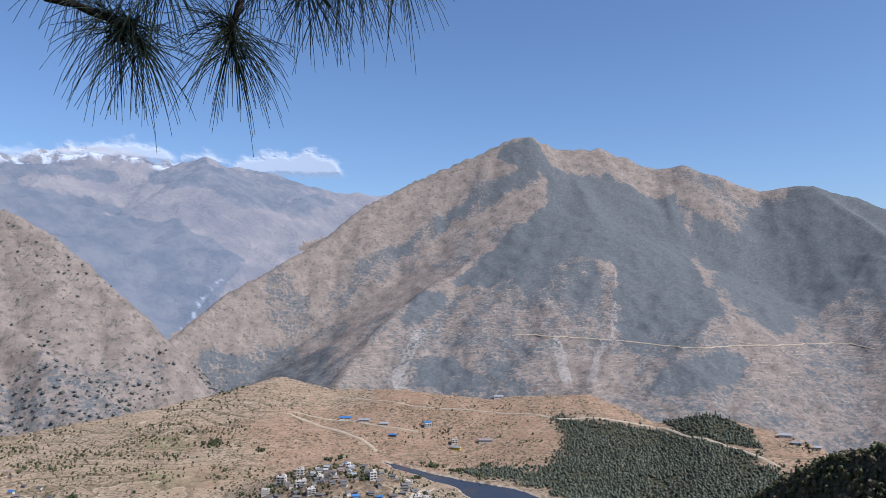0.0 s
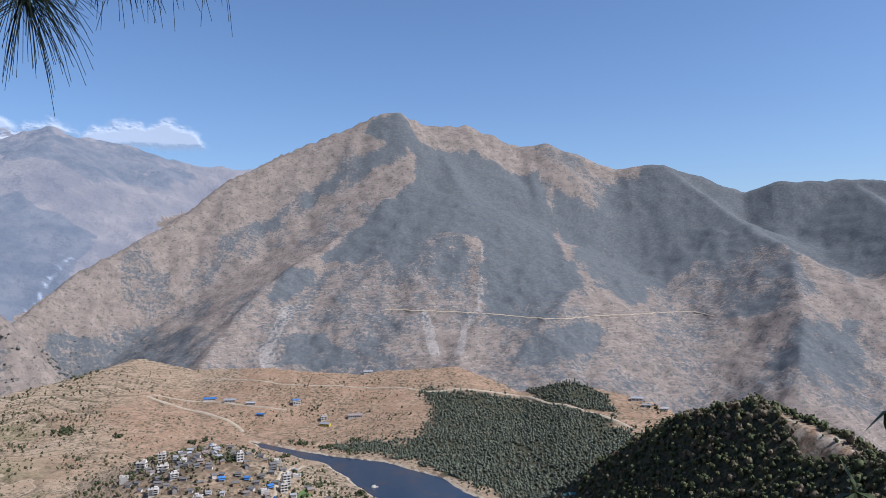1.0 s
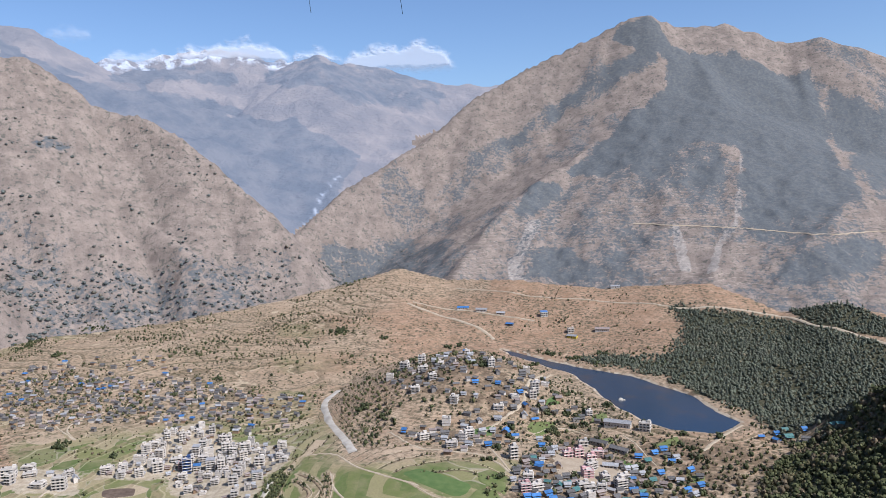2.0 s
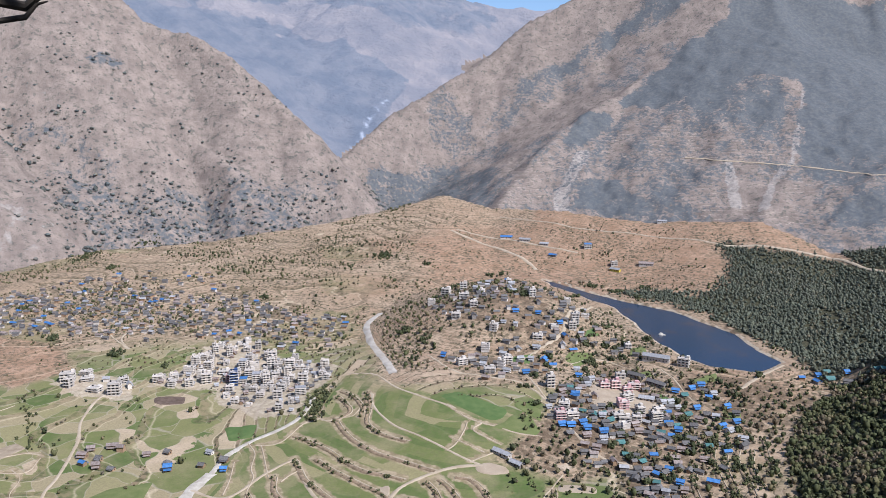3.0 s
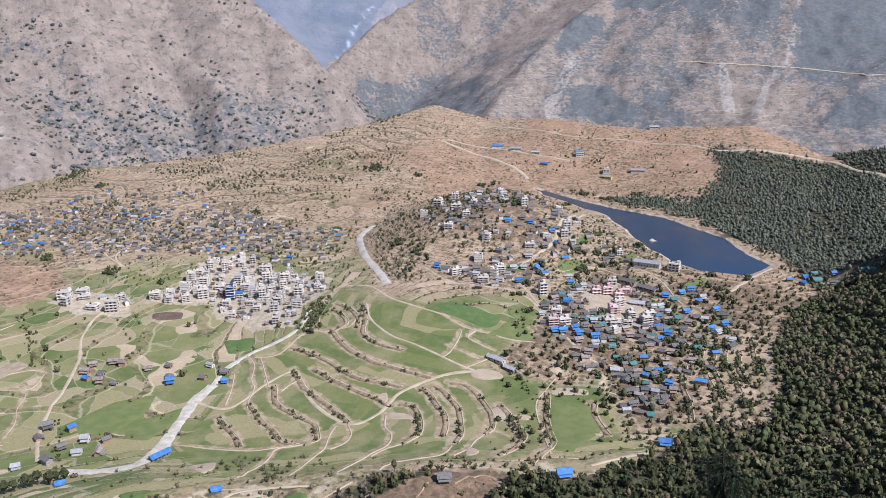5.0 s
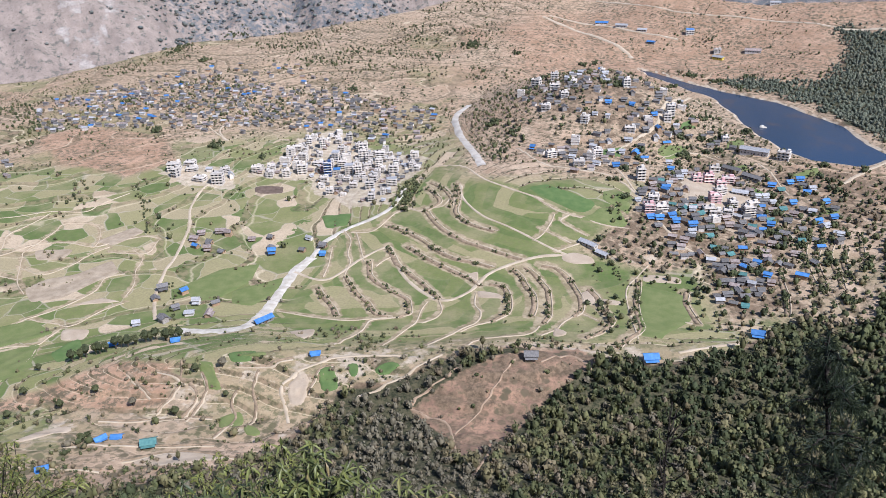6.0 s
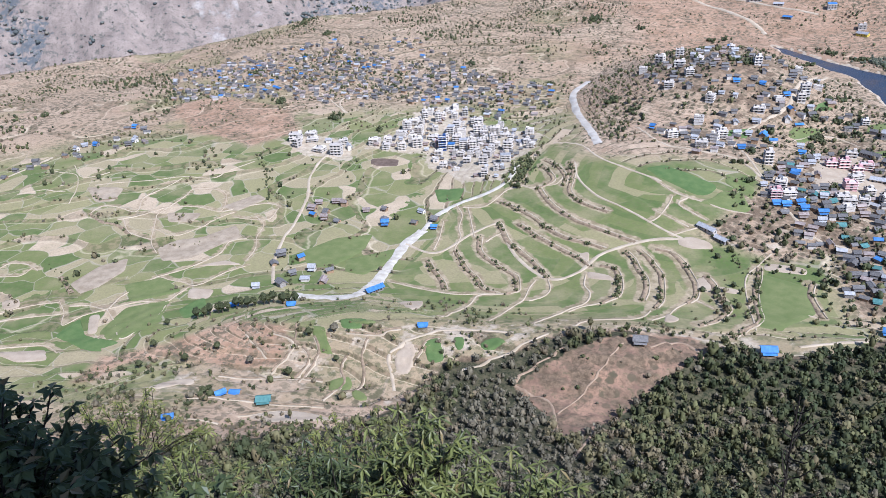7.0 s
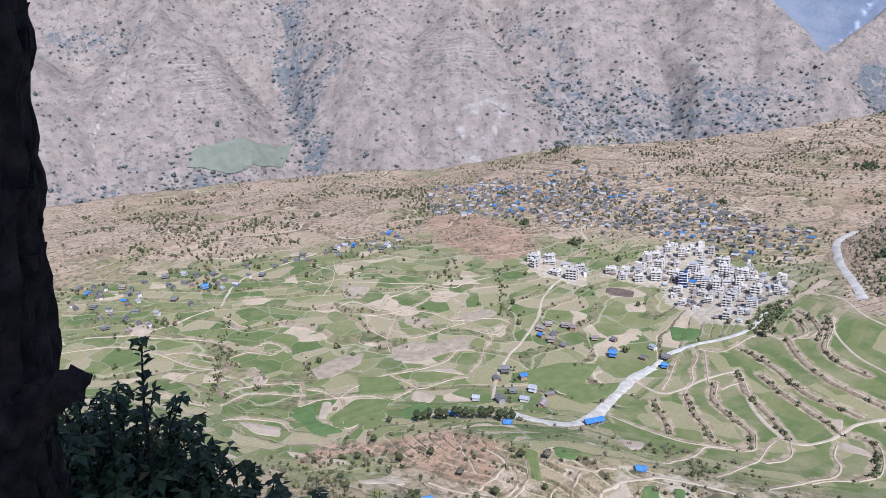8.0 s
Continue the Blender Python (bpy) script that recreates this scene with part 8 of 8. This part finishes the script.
shrub("shrub", foot(-2.15, 1.2), ring_of_tips((-2.15, 1.2, 272.15), (0.5, 0.4, 0.58), 10, 4, -0.1), 0.05, 0.27, 74, DARK_LEAF, "dark leafy shrub hanging over the slope", 24, body=((-2.15, 1.2, 272.15), (0.5, 0.42, 0.55)), fill=340)
# paler shrubs that rise out of the slope below
for k, (x, y, zt, wide, mat, size, text) in enumerate((
        (-3.0, 3.0, 271.3, 0.6, DARK_LEAF, 0.13, "shrub with long drooping dark leaves"), (-2.4, 3.3, 271.55, 0.55, GREEN_LEAF, 0.14, "shrub with long fresh green leaves"),
        (-1.75, 3.45, 271.3, 0.6, GREEN_LEAF, 0.14, "leafy green shrub on the steep slope"), (-4.1, 2.8, 270.95, 0.8, GREEN_LEAF, 0.12, "green shrub among dry scrub"),
        (-5.6, 3.4, 270.6, 0.9, LIME_LEAF, 0.1, "yellow-green shrub on the steep slope"), (-3.9, 4.6, 269.9, 1.1, LIME_LEAF, 0.1, "rounded yellow-green shrub below the lookout"),
        (-1.2, 4.2, 270.3, 0.7, LIME_LEAF, 0.11, "light green bush below the lookout"))):
    z = foot(x, y)[2]
    tips = ring_of_tips((x, y, zt - 0.75), (wide, wide * 0.8, 0.62), 7, 30 + k, 0.5)
    shrub("shrub", (x, y, z), tips, size * 0.68, 0.105, 46, mat, text, 40 + k, body=((x, y, zt - 0.8), (wide, wide * 0.8, 0.62)), fill=95)
# a thin sapling with bare twigs, and the tip of a dark conifer
rng = random.Random(9)
sapling = new("sapling")
bm = bmesh.new()
base = Vector(foot(-0.04, 4.75))
stem = bend(base, (-0.1, 5.09, 271.02), 0.05, 12, rng, 0.01)
tube(bm, stem, list(np.linspace(0.024, 0.005, 13)), 6, 0.1, rng)
part("stem", bm, TWIG, sapling)
bm = bmesh.new()
for k in range(120):
    t = rng.uniform(0.3, 0.98) * 12
    p = stem[int(t)].lerp(stem[min(int(t) + 1, 12)], t - int(t))
    d = Vector((rng.gauss(0, 0.7), rng.gauss(0, 0.7), rng.uniform(0.6, 1.6))).normalized()
    tube(bm, bend(p, p + d * rng.uniform(0.14, 0.42) * (1.5 - 0.07 * t), -0.03, 4, rng, 0.012), [0.0085, 0.0075, 0.0065, 0.005, 0.003], 4)
part("twig_spray", bm, TWIG, sapling)
tagged(sapling, "spindly half-bare sapling with upright dark twigs", "sapling")
dark_pine = new("young_pine")
bm = bmesh.new()
tip = Vector((0.87, 5.06, 271.76))
stem = bend(foot(2.05, 4.45), tip, 0.0, 10, rng, 0.01)
tube(bm, stem, list(np.linspace(0.05, 0.006, 11)), 8, 0.1, rng)
part("trunk", bm, PINE_BARK, dark_pine)
for k in range(84):
    f = rng.uniform(0.3, 0.99)
    p = stem[int(f * 10)].lerp(stem[min(int(f * 10) + 1, 10)], f * 10 - int(f * 10))
    d = Vector((rng.gauss(0, 1), rng.gauss(0, 1), 0.35)).normalized()
    size = 0.12 + 1.15 * (1 - f)
    bm = bmesh.new()
    pts = bend(p, p + d * size, 0.05, 6, rng, 0.015)
    tube(bm, pts, list(np.linspace(0.012, 0.004, 7)), 5)
    bough = part("branch", bm, TWIG, dark_pine)
    for q in (pts[-1], pts[3]):
        needle_tuft(q, d, 40, 0.17, 300 + k * 2, bough, 0.003, 3)
tagged(dark_pine, "dark young pine standing in shade on the slope", "young pine")
# a dead hooked twig, and a leafy spray beside the path
bm = bmesh.new()
tube(bm, [Vector(p) for p in ((-2.25, 0.45, 275.9), (-2.2, 0.8, 275.75), (-2.05, 1.25, 275.42), (-1.8, 1.62, 275.2), (-1.605, 1.778, 275.163), (-1.561, 1.791, 275.2), (-1.54, 1.8, 275.24), (-1.535, 1.804, 275.287))], [0.022, 0.02, 0.017, 0.014, 0.013, 0.013, 0.011, 0.009], 8, 0.12, rng)
part("dead_branch", bm, TWIG, PINE, "dead hooked branch with peeling bark")
bm = bmesh.new()
tube(bm, [Vector(p) for p in ((-2.05, 1.25, 275.42), (-1.85, 1.6, 275.17), (-1.7, 1.74, 275.12), (-1.605, 1.775, 275.137), (-1.575, 1.785, 275.17), (-1.547, 1.79, 275.177))], [0.011, 0.01, 0.009, 0.008, 0.005, 0.002], 6, 0.15, rng)
part("dead_twig", bm, TWIG, PINE)
shrub("shrub", foot(1.75, 1.75), [(1.62, 1.79, 274.62), (1.36, 1.83, 274.36), (1.5, 1.8, 274.4), (1.75, 1.9, 274.5)], 0.1, 0.17, 9, DARK_LEAF, "sparse leafy shrub at the edge of the drop", 61, bare=0.7)

# ---- clouds along the snow range ----
cloud_mat = Nodes("cloud", 1.0)
cloud_mat.colour((0.4, 0.4, 0.41))
# a steady glow put in for the white of sunlit cloud
cloud_mat.b.inputs["Emission Color"].default_value = (0.66, 0.68, 0.74, 1)
cloud_mat.b.inputs["Emission Strength"].default_value = 0.4
cloud_mat.b.inputs["Subsurface Weight"].default_value = 0.0
veil = cloud_mat.t.nodes.new("ShaderNodeBsdfTransparent")
mixer = cloud_mat.t.nodes.new("ShaderNodeMixShader")
cloud_mat.put(mixer.inputs[0], cloud_mat.attr("veil").outputs["Fac"])
cloud_mat.t.links.new(veil.outputs[0], mixer.inputs[1])
cloud_mat.t.links.new(cloud_mat.b.outputs[0], mixer.inputs[2])
cloud_mat.t.links.new(mixer.outputs[0], cloud_mat.t.nodes["Material Output"].inputs[0])


def cloud(bearing, wide, low, high, seed, thick=0.62):
    """A bank of cloud far beyond the ranges, thinning out at its rim."""
    cols, rows = int(wide * 24), int((high - low + 1.2) * 30)
    b, e = np.meshgrid(np.linspace(bearing - wide, bearing + wide, cols), np.linspace(low - 0.5, high + 0.7, rows))
    u = (b - bearing) / wide
    top = low + (high - low) * (1 - np.abs(u) ** 2.5) * (0.45 + 0.9 * (fractal(b.ravel(), b.ravel() * 0, 2.2, seed, 2).reshape(b.shape)))
    puff = fractal(b.ravel(), e.ravel() * 1.3, 0.8, seed + 7, 5, 0.6).reshape(b.shape) - 0.5
    veil = thick * sstep(-0.2, 0.55, top - e + 1.1 * puff) * sstep(low - 0.4, low + 0.25, e + 0.5 * puff) * sstep(0, 0.2, 1 - np.abs(u))
    bulge = 60 * veil
    a, r = np.radians(b), 4868 - bulge
    co = np.stack([r * np.sin(a), r * np.cos(a), EYE + r * np.tan(np.radians(e))], -1).reshape(-1, 3)
    idx = np.arange(rows * cols).reshape(rows, cols)
    quads = np.stack([idx[:-1, :-1], idx[:-1, 1:], idx[1:, 1:], idx[1:, :-1]], -1).reshape(-1, 4)
    me = mesh_of("cloud", [tuple(p) for p in co], [tuple(int(i) for i in q) for q in quads], cloud_mat.m, True)
    at = me.attributes.new("veil", "FLOAT", "POINT")
    at.data.foreach_set("value", veil.ravel().astype(np.float32))
    return tagged(new("cloud", me), "soft white cumulus bank over the snow range", "cloud", kind="structure")


cloud(-23.4, 4.4, 9.0, 10.4, 1)
cloud(-17.4, 2.0, 9.1, 10.2, 2)
cloud(-11.6, 4.6, 8.4, 10.6, 3)
cloud(-29.5, 3.0, 8.7, 9.3, 4, 0.45)
cloud(-34.0, 1.6, 10.2, 10.7, 5, 0.25)
